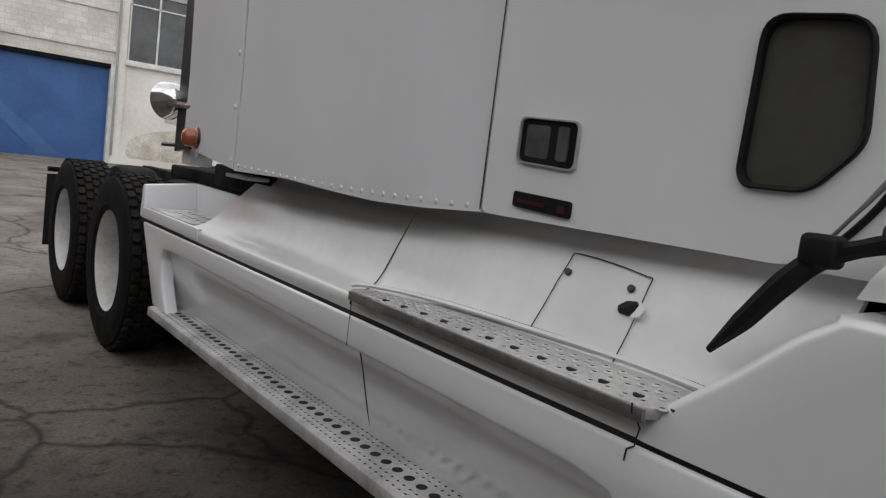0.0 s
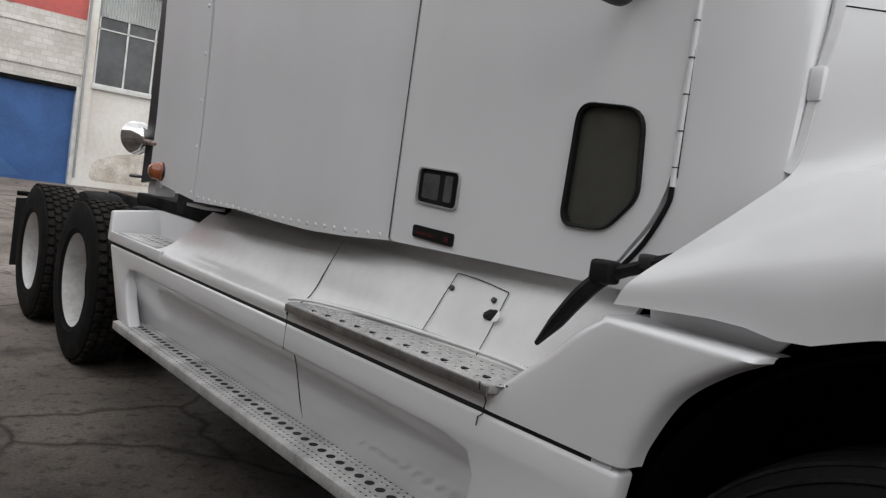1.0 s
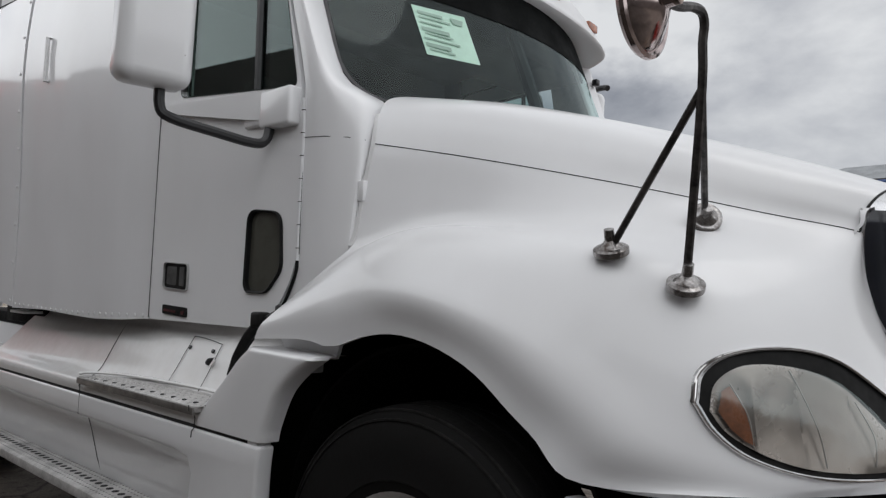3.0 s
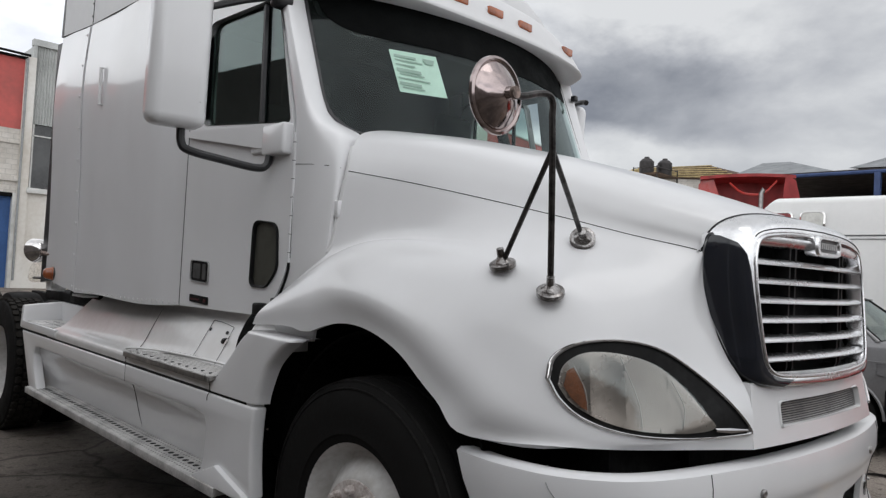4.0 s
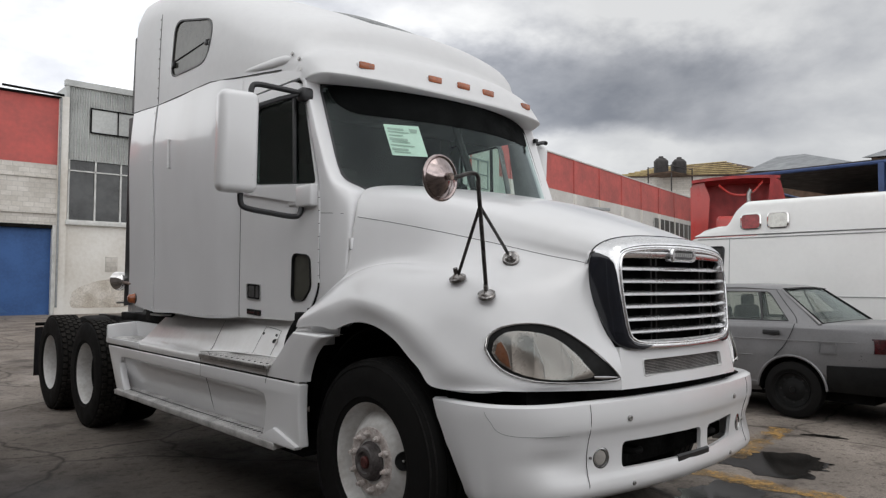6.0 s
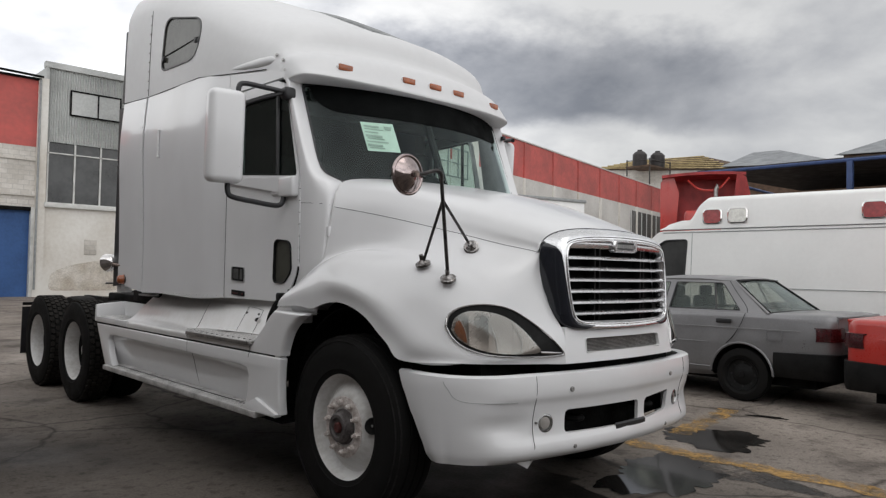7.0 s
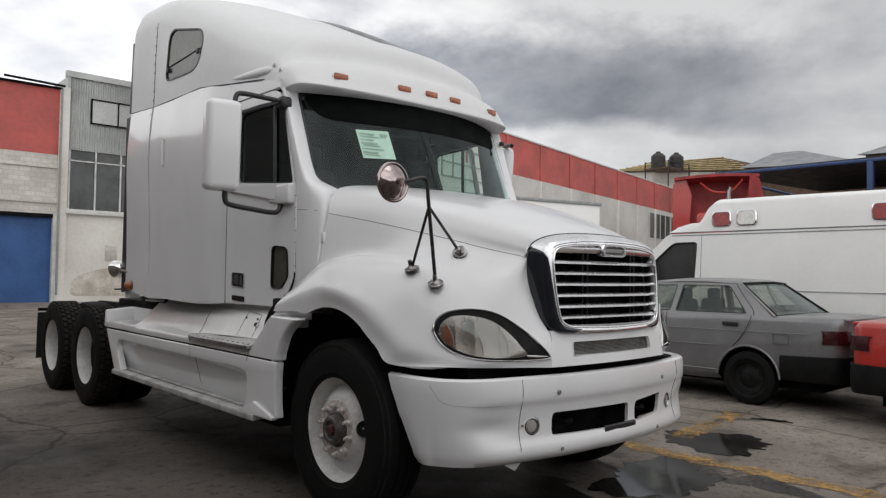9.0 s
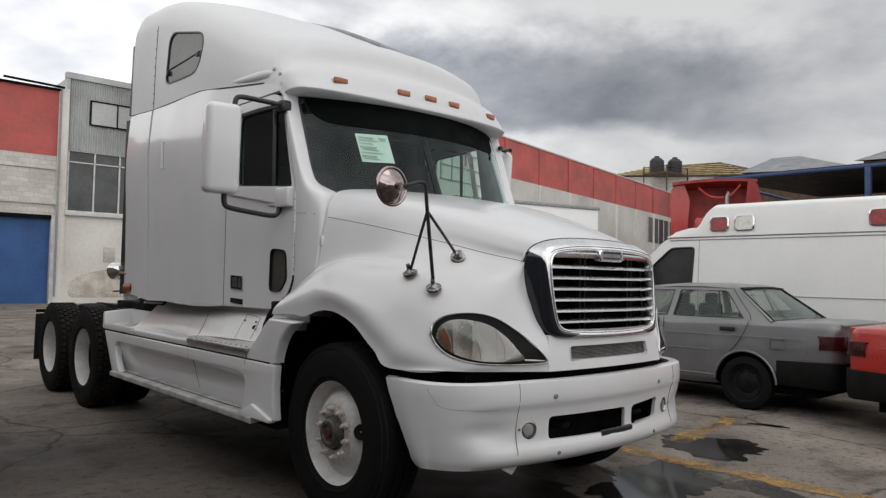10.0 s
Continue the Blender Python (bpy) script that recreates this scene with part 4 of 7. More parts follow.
    part("marker_light", mk, "amber", roof, "amber roof marker light")
pair("roof_ledge", tube([on_roof(y, z, 0.020) for y, z in ((1.56, 2.806), (1.42, 2.794), (1.26, 2.784), (1.10, 2.776), (0.98, 2.772), (0.93, 2.770))], [0.006, 0.022, 0.032, 0.038, 0.036, 0.020], 14, 4), "paint_roof", roof, "moulded ledge along the roof side")
for dy, z in ((0.0, 2.68), (0.03, 2.75), (0.11, 2.80)):
    pair("visor_bolt", (disc_at((-1.09, 0.80 + dy, z), (-1, -0.1, 0.3), [(0, 0.012), (0.01, 0.012), (0.012, 0.0)], 10)), "steel", roof)

# windscreen
def screen(x, z, d=0.0):
    return Vector((x, 0.285 + 0.25 * x * x + 0.40 * (z - 1.95) + d, z))


ws_out = rounded([(-0.985, 1.945), (0.985, 1.945), (0.985, 2.61), (-0.985, 2.61)], [0.17, 0.17, 0.06, 0.06], 8)


def screen_half(z):
    """Half the width of the glass at a height; the lower corners are round."""
    lo_, hi_ = z - 1.945, 2.61 - z
    w_ = 0.985
    if lo_ < 0.17:
        w_ -= 0.17 - math.sqrt(max(0.0, 0.17 ** 2 - (0.17 - lo_) ** 2))
    if hi_ < 0.06:
        w_ -= 0.06 - math.sqrt(max(0.0, 0.06 ** 2 - (0.06 - hi_) ** 2))
    return w_


glass = grid([[screen(x * screen_half(z), z) for x in np.linspace(-1, 1, 49)] for z in 1.945 + 0.665 * np.linspace(0, 1, 30) ** 1.3])
wsg = part("windscreen", glass, "glass", truck, "tinted curved windscreen")
wsg.visible_shadow = False
part("windscreen_header", shell([[screen(x, z, 0.004) for x in np.linspace(-0.985, 0.985, 25)] for z in (2.585, 2.62, 2.66)], 0.04, (0, 2, 2)), "paint", truck)
part("cowl_panel", shell([[screen(x, z, 0.012) for x in np.linspace(-0.92, 0.92, 25)] for z in (1.80, 1.88, 1.955)], 0.03, (0, 2, 2)), "dull_black", truck)
wsi = [(x * 0.988, 2.25 + (z - 2.25) * 0.98) for x, z in ws_out]
part("windscreen_seal", loft_ring([[screen(x, z, o) for x, z in r] for o, r in ((0.01, ws_out), (-0.012, ws_out), (-0.012, wsi), (0.006, wsi))]), "black", truck)
# black strip before the glass, painting the shade under the roof visor
part("tint_band", grid([[screen(x, 2.615 - (0.03 + 0.165 * math.sqrt(max(0.0, 1 - min(1.0, abs(x / 0.93)) ** 14))) * t, -0.003) for x in np.concatenate([np.linspace(-0.975, -0.80, 16), np.linspace(-0.76, 0.76, 21), np.linspace(0.80, 0.975, 16)])] for t in (0, 0.35, 0.7, 1)]), "shade_black", truck, "black strip along the top of the windscreen standing in for the visor's shade")
part("windscreen_post", tube([screen(-0.06, 1.92, 0.06), screen(-0.075, 2.6, 0.06)], 0.027, 8), "dull_black", truck)
# dark plate behind the glass that deepens the same shade
part("sun_visor", plate(rounded([(-0.93, 2.485), (0.93, 2.485), (0.94, 2.61), (-0.94, 2.61)], 0.02), 0.01, lambda x, z, d: screen(x, z, 0.012 + d), (), 0.15), "dull_black", truck)
sheet_pts = [(-0.650, 2.172), (-0.418, 2.181), (-0.428, 2.384), (-0.660, 2.375)]
doc = part("sale_notice", plate(sheet_pts, 0.001, lambda x, z, d: screen(x, z, -0.004 + d)), "paper", truck, "pale green printed notice behind the windscreen")
bars = []
for k, (a, b, h) in enumerate(((0.06, 0.5, 0.012), (0.06, 0.62, 0.007), (0.06, 0.45, 0.007), (0.06, 0.55, 0.016), (0.1, 0.6, 0.007), (0.06, 0.7, 0.007), (0.06, 0.5, 0.015), (0.1, 0.55, 0.007))):
    z = 2.355 - k * 0.022
    x0, x1 = -0.657 + 0.235 * a, -0.657 + 0.235 * b
    bars.append(plate([(x0, z - h), (x1, z - h), (x1, z), (x0, z)], 0.0005, lambda x, zz, d: screen(x, zz, -0.006 + d)))
bars.append(plate([(-0.495, 2.334), (-0.455, 2.334), (-0.445, 2.359), (-0.505, 2.359)], 0.0005, lambda x, zz, d: screen(x, zz, -0.006 + d)))
tagged(part("printed_text", join(*bars), "ink", doc), kind="stuff")
for x in (-0.35, 0.35):
    part("wiper", tube([screen(x * 1.9, 1.93, -0.02), screen(x * 1.0, 1.965, -0.03), screen(x * 0.1, 1.97, -0.02)], 0.008, 6), "black", truck)

# hood with the front wings: rows from the middle of the hood out and down to the wheel arch
hood_net = []
hood_net.append([(0, 0.27, 1.985), (-0.35, 0.29, 1.98), (-0.70, 0.34, 1.97), (-0.89, 0.385, 1.942), (-0.958, 0.375, 1.87), (-0.992, 0.35, 1.768), (-1.018, 0.355, 1.627), (-1.035, 0.36, 1.50), (-1.05, 0.372, 1.445), (-1.10, 0.41, 1.385), (-1.165, 0.49, 1.29), (-1.225, 0.56, 1.205), (-1.235, 0.585, 1.155)])
hood_net.append([(0, 0.05, 1.945), (-0.33, 0.05, 1.94), (-0.64, 0.06, 1.925), (-0.81, 0.07, 1.89), (-0.872, 0.08, 1.82), (-0.908, 0.10, 1.722), (-0.932, 0.12, 1.61), (-0.953, 0.14, 1.528), (-0.985, 0.15, 1.497), (-1.065, 0.17, 1.478), (-1.15, 0.20, 1.415), (-1.212, 0.215, 1.295), (-1.208, 0.22, 1.180)])
hood_net.append([(0, -0.22, 1.880), (-0.31, -0.22, 1.875), (-0.58, -0.20, 1.86), (-0.725, -0.19, 1.825), (-0.785, -0.18, 1.76), (-0.825, -0.16, 1.668), (-0.86, -0.13, 1.58), (-0.892, -0.10, 1.525), (-0.935, -0.09, 1.503), (-1.02, -0.06, 1.487), (-1.118, -0.02, 1.43), (-1.198, 0.0, 1.315), (-1.198, 0.0, 1.205)])
hood_net.append([(0, -0.50, 1.795), (-0.28, -0.50, 1.79), (-0.51, -0.49, 1.775), (-0.635, -0.48, 1.74), (-0.69, -0.47, 1.68), (-0.725, -0.46, 1.60), (-0.79, -0.45, 1.535), (-0.86, -0.445, 1.492), (-0.92, -0.44, 1.463), (-1.0, -0.42, 1.424), (-1.085, -0.36, 1.355), (-1.162, -0.29, 1.25), (-1.178, -0.25, 1.155)])
hood_net.append([(0, -0.75, 1.712), (-0.25, -0.75, 1.707), (-0.45, -0.74, 1.692), (-0.555, -0.73, 1.66), (-0.605, -0.72, 1.605), (-0.635, -0.70, 1.54), (-0.71, -0.68, 1.492), (-0.79, -0.67, 1.45), (-0.87, -0.66, 1.403), (-0.955, -0.64, 1.345), (-1.045, -0.58, 1.25), (-1.125, -0.49, 1.13), (-1.155, -0.41, 1.05)])
hood_net.append([(0, -0.92, 1.65), (-0.23, -0.915, 1.645), (-0.42, -0.905, 1.63), (-0.50, -0.895, 1.60), (-0.53, -0.885, 1.55), (-0.55, -0.875, 1.50), (-0.62, -0.87, 1.435), (-0.70, -0.862, 1.37), (-0.785, -0.845, 1.295), (-0.875, -0.815, 1.205), (-0.97, -0.765, 1.10), (-1.065, -0.67, 1.01), (-1.132, -0.54, 0.945)])
hood_net.append([(0, -0.955, 1.637), (-0.225, -0.95, 1.632), (-0.41, -0.94, 1.615), (-0.495, -0.925, 1.58), (-0.525, -0.895, 1.535), (-0.538, -0.888, 1.48), (-0.558, -0.90, 1.38), (-0.58, -0.925, 1.29), (-0.605, -0.95, 1.20), (-0.645, -0.965, 1.115), (-0.72, -0.965, 1.03), (-0.84, -0.915, 0.965), (-0.97, -0.80, 0.93)])
hood_net.append([(0, -0.975, 1.632), (-0.22, -0.97, 1.627), (-0.40, -0.96, 1.61), (-0.485, -0.945, 1.575), (-0.516, -0.91, 1.53), (-0.526, -0.90, 1.46), (-0.528, -0.912, 1.34), (-0.525, -0.942, 1.24), (-0.515, -0.982, 1.16), (-0.508, -1.02, 1.10), (-0.508, -1.045, 1.04), (-0.52, -1.055, 0.975), (-0.53, -1.06, 0.925)])
hood_pts = patch(hood_net, 6, 6)
# the wing's edge: a soft ridge along the arch, the lip below it turned in, and a corner behind the wheel
ease = lambda a, b, v: (lambda k: k * k * (3 - 2 * k))(min(1.0, max(0.0, (v - a) / (b - a))))
for i, row in enumerate(hood_pts):
    end_, root_ = Vector(row[72]), Vector(row[60])
    along = (end_ - root_).normalized()
    n_ = Vector(row[66]) - Vector(hood_pts[min(i + 1, len(hood_pts) - 1)][66])
    out_ = along.cross(n_).normalized()
    if out_.x > 0:
        out_ = -out_
    k_ = 1 - ease(28, 35, i)
    wider = 0.045 * ease(12, 22, i) * k_ + 0.024 * math.exp(-((end_.y - 0.245) / 0.075) ** 2)
    for j in range(56, 73):
        s_ = (j - 56) / 16
        push = 0.011 * math.exp(-((s_ - 0.66) / 0.15) ** 2) - 0.012 * ease(0.72, 1.0, s_)
        row[j] = Vector(row[j]) + along * wider * s_ ** 1.5 + out_ * push * k_ * ease(7, 14, i)
hood = part("hood", mirrored(shell(hood_pts, 0.022)), "paint", truck, "long white sloping hood with flared front wings", 50)


def hood_row(v, u0=0.0, u1=1.0, k=6):
    """The line along a row of the hood's net, from rear (0) to front (1)."""
    r = crom([row[v] for row in hood_net], k)
    return r[int(u0 * (len(r) - 1)):int(u1 * (len(r) - 1)) + 1]


pair("hood_seam", (tube(hood_row(5, 0.0, 0.74), 0.0016, 6)), "gap", hood)
pair("cowl_seam", (tube([Vector(p) + Vector((0.016, 0.012, -0.002)) for p in crom(hood_net[0][4:9], 4)], 0.020, 8)), "paint_worn", hood)
pair("hood_latch", (box((-1.032, 0.352, 1.585), (-1.006, 0.378, 1.65), 0.005)), "paint", hood)
# chin between the two wings, with a meshed slot
chin_out = [(-0.53, 0.925), (0.53, 0.925), (0.50, 1.11), (-0.50, 1.11)]
slot = rounded([(-0.365, 0.975), (0.365, 0.975), (0.36, 1.048), (-0.36, 1.048)], 0.015)
chin_at = lambda x, z, d=0.0: Vector((x, -1.098 + 0.13 * x * x + 0.18 * (z - 0.93) + d, z))
part("chin_panel", plate(chin_out, 0.03, chin_at, (slot,), 0.08), "paint", truck)
part("chin_mesh", plate(slot, 0.004, lambda x, z, d: chin_at(x, z, 0.016 + d), (), 0.1), "mesh", truck, "grey wire mesh behind the chin slot")
tagged(part("mesh_wire", join(*[tube([chin_at(x, 0.980 + 0.0072 * k, 0.012) for x in np.linspace(-0.365, 0.365, 13)], 0.0018, 5) for k in range(10)]), "steel", truck), kind="stuff")
part("chin_slot_rim", loft_ring([[chin_at(x * a, 1.012 + (z - 1.012) * b, o) for x, z in slot] for a, b, o in ((1.015, 1.12, -0.001), (1.0, 1.0, -0.006), (0.995, 0.96, 0.012))]), "paint_worn", truck)

# wheel arch liner and engine bay, black
lin = [[(x, 0.0 + 0.60 * math.cos(a), 0.56 + 0.62 * math.sin(a)) for x in (-1.08, -0.55)] for a in np.linspace(-0.1, math.pi + 0.15, 24)]
pair("wheel_arch_liner", (shell(lin, 0.01)), "frame", truck)
part("engine_bay", box((-0.52, -0.86, 0.75), (0.52, 0.5, 1.45)), "frame", truck)
part("bulkhead", box((-1.04, 0.55, 0.6), (1.04, 0.75, 1.08)), "frame", truck)
part("front_crossmember", box((-0.9, -0.82, 0.72), (0.9, -0.62, 0.93)), "frame", truck)

# grille
def gr_ring(a, n=10):
    """An outline round the grille, out from its opening by a."""
    top, bot, wt, wb = 1.552 + a * 1.15, 1.118 - a * 0.9, 0.484 + a, 0.464 + a * 0.9
    return rounded([(-wt, top - 0.012), (0, top + 0.014), (wt, top - 0.012), (wb + 0.015, 1.25), (wb - 0.02, bot + 0.012), (0, bot), (-wb + 0.02, bot + 0.012), (-wb - 0.015, 1.25)], [0.06, 0.3, 0.06, 0.1, 0.09, 0.3, 0.09, 0.1], n)


def gr_y(x, z):
    return -1.090 + 0.15 * x * x + 0.09 * (z - 1.13)


# the surround runs from the hood's edge to the opening: outer line and inner line, from the top middle to the bottom middle
rim_out = [(0, -0.955, 1.643), (-0.22, -0.95, 1.638), (-0.40, -0.94, 1.620), (-0.500, -0.916, 1.586), (-0.533, -0.892, 1.536), (-0.543, -0.884, 1.46), (-0.541, -0.898, 1.34), (-0.528, -0.942, 1.24), (-0.518, -0.982, 1.165), (-0.490, -1.028, 1.116), (-0.40, -1.066, 1.099), (-0.20, -1.091, 1.095), (0, -1.098, 1.094)]
rim_in = [(0, 1.572), (-0.22, 1.568), (-0.36, 1.558), (-0.450, 1.540), (-0.480, 1.497), (-0.487, 1.43), (-0.482, 1.33), (-0.470, 1.23), (-0.452, 1.166), (-0.402, 1.136), (-0.30, 1.127), (-0.16, 1.122), (0, 1.120)]
ro = crom(rim_out, 5)
ri = crom([(x, gr_y(x, z) - 0.004, z) for x, z in rim_in], 5)


def rim_at(i, t, out=0.0):
    """A place on the surround: i along it, t from the hood's edge (0) to the opening (1)."""
    a, c = ro[i], ri[i]
    m = np.array([a[0] * 0.93 + c[0] * 0.07, c[1] - 0.006, a[2] * 0.82 + c[2] * 0.18])
    p = (1 - t) ** 2 * a + 2 * t * (1 - t) * m + t * t * c
    d = p - np.array([0, p[1] + 0.12, 1.34])
    return Vector(p + d / np.linalg.norm(d) * out)


N_R = len(ro)
rim_rows = [[rim_at(i, t) for t in np.linspace(0, 1, 10)] + [Vector((ri[i][0] * 0.985, ri[i][1] + 0.006, 1.34 + (ri[i][2] - 1.34) * 0.975)), Vector((ri[i][0] * 0.98, ri[i][1] + 0.06, 1.34 + (ri[i][2] - 1.34) * 0.97))] for i in range(N_R)]
part("grille_surround", mirrored(grid(rim_rows)), "chrome_soft", truck, "polished chrome grille surround and cap", 50)
full = [tuple(p) for p in ri] + [(-p[0], p[1], p[2]) for p in ri[-2:0:-1]]
part("grille_ring", tube([(x, y - 0.001, z) for x, y, z in full + full[:2]], 0.0062, 8), "chrome_soft", truck, "bright chrome ring round the opening")
part("surround_gap", tube([rim_at(i, 0.80) for i in range(16, 0, -1)] + [Vector((-v.x, v.y, v.z)) for v in (rim_at(i, 0.80) for i in range(17))], 0.0022, 5), "gap", truck)
pair("hood_edge_gap", tube([rim_at(i, 0.0) for i in range(N_R - 12)], 0.0035, 5), "gap", truck)
dark_rows = []
for i in range(19, 52):
    t1 = float(np.interp(i, (19, 20, 22, 25, 30, 40, 46, 51), (0.16, 0.45, 0.68, 0.80, 0.88, 0.92, 0.92, 0.84)))
    dark_rows.append([rim_at(i, 0.035 + (t1 - 0.035) * k / 6, 0.004) for k in range(7)])
pair("grille_side_panel", grid(dark_rows), "gloss_black", truck, "dark glossy side panel of the grille")
part("radiator", plate(gr_ring(-0.002), 0.01, lambda x, z, d: Vector((x, gr_y(x, z) + 0.085 + d, z))), "frame", truck)
for k in range(6):
    z = 1.474 - k * 0.0590
    w = 0.480 - 0.003 * k
    sl = [[Vector((x, gr_y(x, z) + o, z + h)) for o, h in ((0.05, 0.013), (0.016, 0.011), (0.004, 0.004), (-0.003, -0.004), (0.003, -0.009), (0.05, -0.007))] for x in np.linspace(-w, w, 21)]
    part("grille_bar", grid(sl), "chrome_soft", truck)
for x in (-0.245, -0.205, 0.205, 0.245):
    part("grille_rib", box((x - 0.006, gr_y(x, 1.3) + 0.028, 1.14), (x + 0.006, gr_y(x, 1.3) + 0.08, 1.54)), "dull_black", truck)
part("top_strip", grid([[Vector((x, gr_y(x, 1.53) + o, z - 0.02 * x * x)) for o, z in ((0.02, 1.566), (0.0, 1.556), (-0.002, 1.540), (0.004, 1.527), (0.04, 1.524))] for x in np.linspace(-0.467, 0.467, 25)]), "chrome_soft", truck)
part("bottom_strip", grid([[Vector((x, gr_y(x, 1.12) + o, z + 0.03 * x * x)) for o, z in ((0.05, 1.142), (0.012, 1.136), (0.0, 1.122), (-0.002, 1.108))] for x in np.linspace(-0.41, 0.41, 21)]), "chrome_dark", truck)
lg = rounded([(-0.120, 1.510), (0.120, 1.510), (0.116, 1.578), (-0.116, 1.578)], 0.033, 8)
emb = part("grille_emblem", loft_ring([[Vector((x * a, -1.063 + o, 1.545 + (z - 1.545) * b)) for x, z in lg] for a, b, o in ((1.0, 1.0, 0.03), (1.0, 1.0, -0.004), (0.93, 0.88, -0.012), (0.80, 0.66, -0.012), (0.78, 0.62, -0.004))]), "chrome_soft", truck, "chrome nameplate with plain bars")
part("emblem_plate", plate([(x * 0.80, 1.545 + (z - 1.545) * 0.66) for x, z in lg], 0.006, lambda x, z, d: Vector((x, -1.066 + d, z))), "grey_plastic", emb)
tagged(part("emblem_bars", join(*[box((-0.085 + k * 0.0195, -1.0705, 1.535), (-0.074 + k * 0.0195, -1.0655, 1.555)) for k in range(9)]), "trim_silver", emb), kind="stuff")


# cab's left side moved in, its door back, to fit the camera's view
FAR_BACK = 0.32
for o in truck.children_recursive:
    if o.type != "MESH" or not o.data.vertices:
        continue
    kind_ = o.name.split(".")[0]
    mid_x = sum(v.co.x for v in o.data.vertices) / len(o.data.vertices)
    if kind_ == "roof_cap":
        for v in o.data.vertices:
            if v.co.x > 0:
                v.co.x *= 0.955
                k = max(0.0, v.co.x) ** 2 * (1 - ease(2.82, 3.15, v.co.z))
                v.co.x, v.co.y = v.co.x - 0.04 * k, v.co.y + 0.05 * k
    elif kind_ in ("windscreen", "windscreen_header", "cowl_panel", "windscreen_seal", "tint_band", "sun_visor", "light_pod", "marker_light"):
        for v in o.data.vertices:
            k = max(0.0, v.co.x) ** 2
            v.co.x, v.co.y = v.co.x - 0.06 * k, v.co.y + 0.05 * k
    elif mid_x > 0.9 and kind_ not in ("hood", "wheel_arch_liner", "hood_seam", "cowl_seam", "hood_latch"):
        of_door = kind_ == "door_header" or door[1] in (o, o.parent) or (o.parent and o.parent.parent == door[1])
        for v in o.data.vertices:
            v.co.x -= 0.095
            v.co.y += 0.05 * (1 - ease(0.8, 1.5, v.co.y))
            if of_door or (kind_ == "inner_lining" and v.co.y < 1.397):
                v.co.y += FAR_BACK
            elif kind_ == "inner_lining":
                v.co.y = 3.10 - (3.10 - v.co.y) * (1.70 - FAR_BACK) / 1.70
            elif kind_ == "sleeper_side":
                v.co.y = 2.683 - (2.683 - v.co.y) * (1.225 - FAR_BACK) / 1.225
# fills the gap left by the moved door
part("pillar_panel", plate([(0.58, 1.18), (0.90, 1.18), (0.915, 1.97), (1.04, 2.62), (0.78, 2.62), (0.61, 1.97)], 0.03, lambda y, z, d: Vector((cab_x(y) - 0.10 - d, y + 0.03, z))), "stripe_grey", truck, "grey trim panel beside the windscreen")


def soften(bm, off, seg=2, lim=40.0):
    """Rounds the sharp edges of a bmesh."""
    bmesh.ops.recalc_face_normals(bm, faces=bm.faces)
    bmesh.ops.dissolve_limit(bm, angle_limit=0.01, verts=bm.verts[:], edges=bm.edges[:])
    ed = [e for e in bm.edges if len(e.link_faces) == 2 and e.calc_face_angle(0.0) > radians(lim)]
    bmesh.ops.bevel(bm, geom=ed, offset=off, segments=seg, profile=0.5, affect="EDGES", clamp_overlap=True)
    return bm


# bumper: swept round the nose
bp_plan = crom([(-1.120, -0.44), (-1.130, -0.62), (-1.095, -0.79), (-0.99, -0.925), (-0.83, -1.005), (-0.60, -1.055), (-0.32, -1.092), (0, -1.105)], 6)
bp_rows = [(-0.07, 0.880, 0.0), (-0.02, 0.886, 0.0), (-0.003, 0.876, 0.0), (0.004, 0.84, 0.02), (0.005, 0.80, 0.035), (0.004, 0.775, 0.05), (-0.001, 0.757, 0.06), (-0.008, 0.745, 0.065), (-0.014, 0.725, 0.075), (-0.018, 0.70, 0.085), (-0.022, 0.68, 0.095), (-0.024, 0.66, 0.11), (-0.025, 0.64, 0.12), (-0.026, 0.62, 0.13), (-0.026, 0.60, 0.14), (-0.025, 0.58, 0.15), (-0.020, 0.56, 0.16), (-0.012, 0.54, 0.17), (-0.007, 0.52, 0.18), (-0.006, 0.50, 0.185), (-0.012, 0.48, 0.19), (-0.045, 0.450, 0.21), (-0.10, 0.436, 0.22)]
bp = []
for o, z, lean in bp_rows:
    row = []
    for i, p in enumerate(bp_plan):
        t = bp_plan[min(i + 1, len(bp_plan) - 1)] - bp_plan[max(i - 1, 0)]
        nrm = np.array([t[1], -t[0]]) / np.hypot(*t)
        k = max(0.0, 1 - i / 11)
        w_ = min(1.0, max(0.0, (24 - i) / 8))
        w_ = w_ * w_ * (3 - 2 * w_)
        if 0.47 < z < 0.85:
            o_ = o * (1 - w_) + w_ * float(np.interp(z, (0.47, 0.50, 0.56, 0.66, 0.75, 0.84), (-0.035, -0.026, -0.018, -0.008, -0.002, 0.002)))
            # the scoop runs out towards the wheel and pinches into the fog lamp
            o_ -= 0.020 * math.exp(-((i - 21.5) / 4.5) ** 2) * math.exp(-((z - 0.635) / 0.045) ** 2)
        else:
            o_ = o
        q = p + nrm * o_
        row.append(Vector((min(q[0], 0.0), q[1] - lean * k, z - 0.014 * max(0, (abs(q[0]) - 0.75)))))
    bp.append(row)
bumper_bm = mirrored(shell(bp, 0.02, (0, -0.6, 0.66)))
sl1 = plate(rounded([(-0.508, 0.570), (0.135, 0.556), (0.135, 0.680), (-0.508, 0.690)], 0.03), 0.4, lambda x, z, d: Vector((x, -1.3 + d, z)))
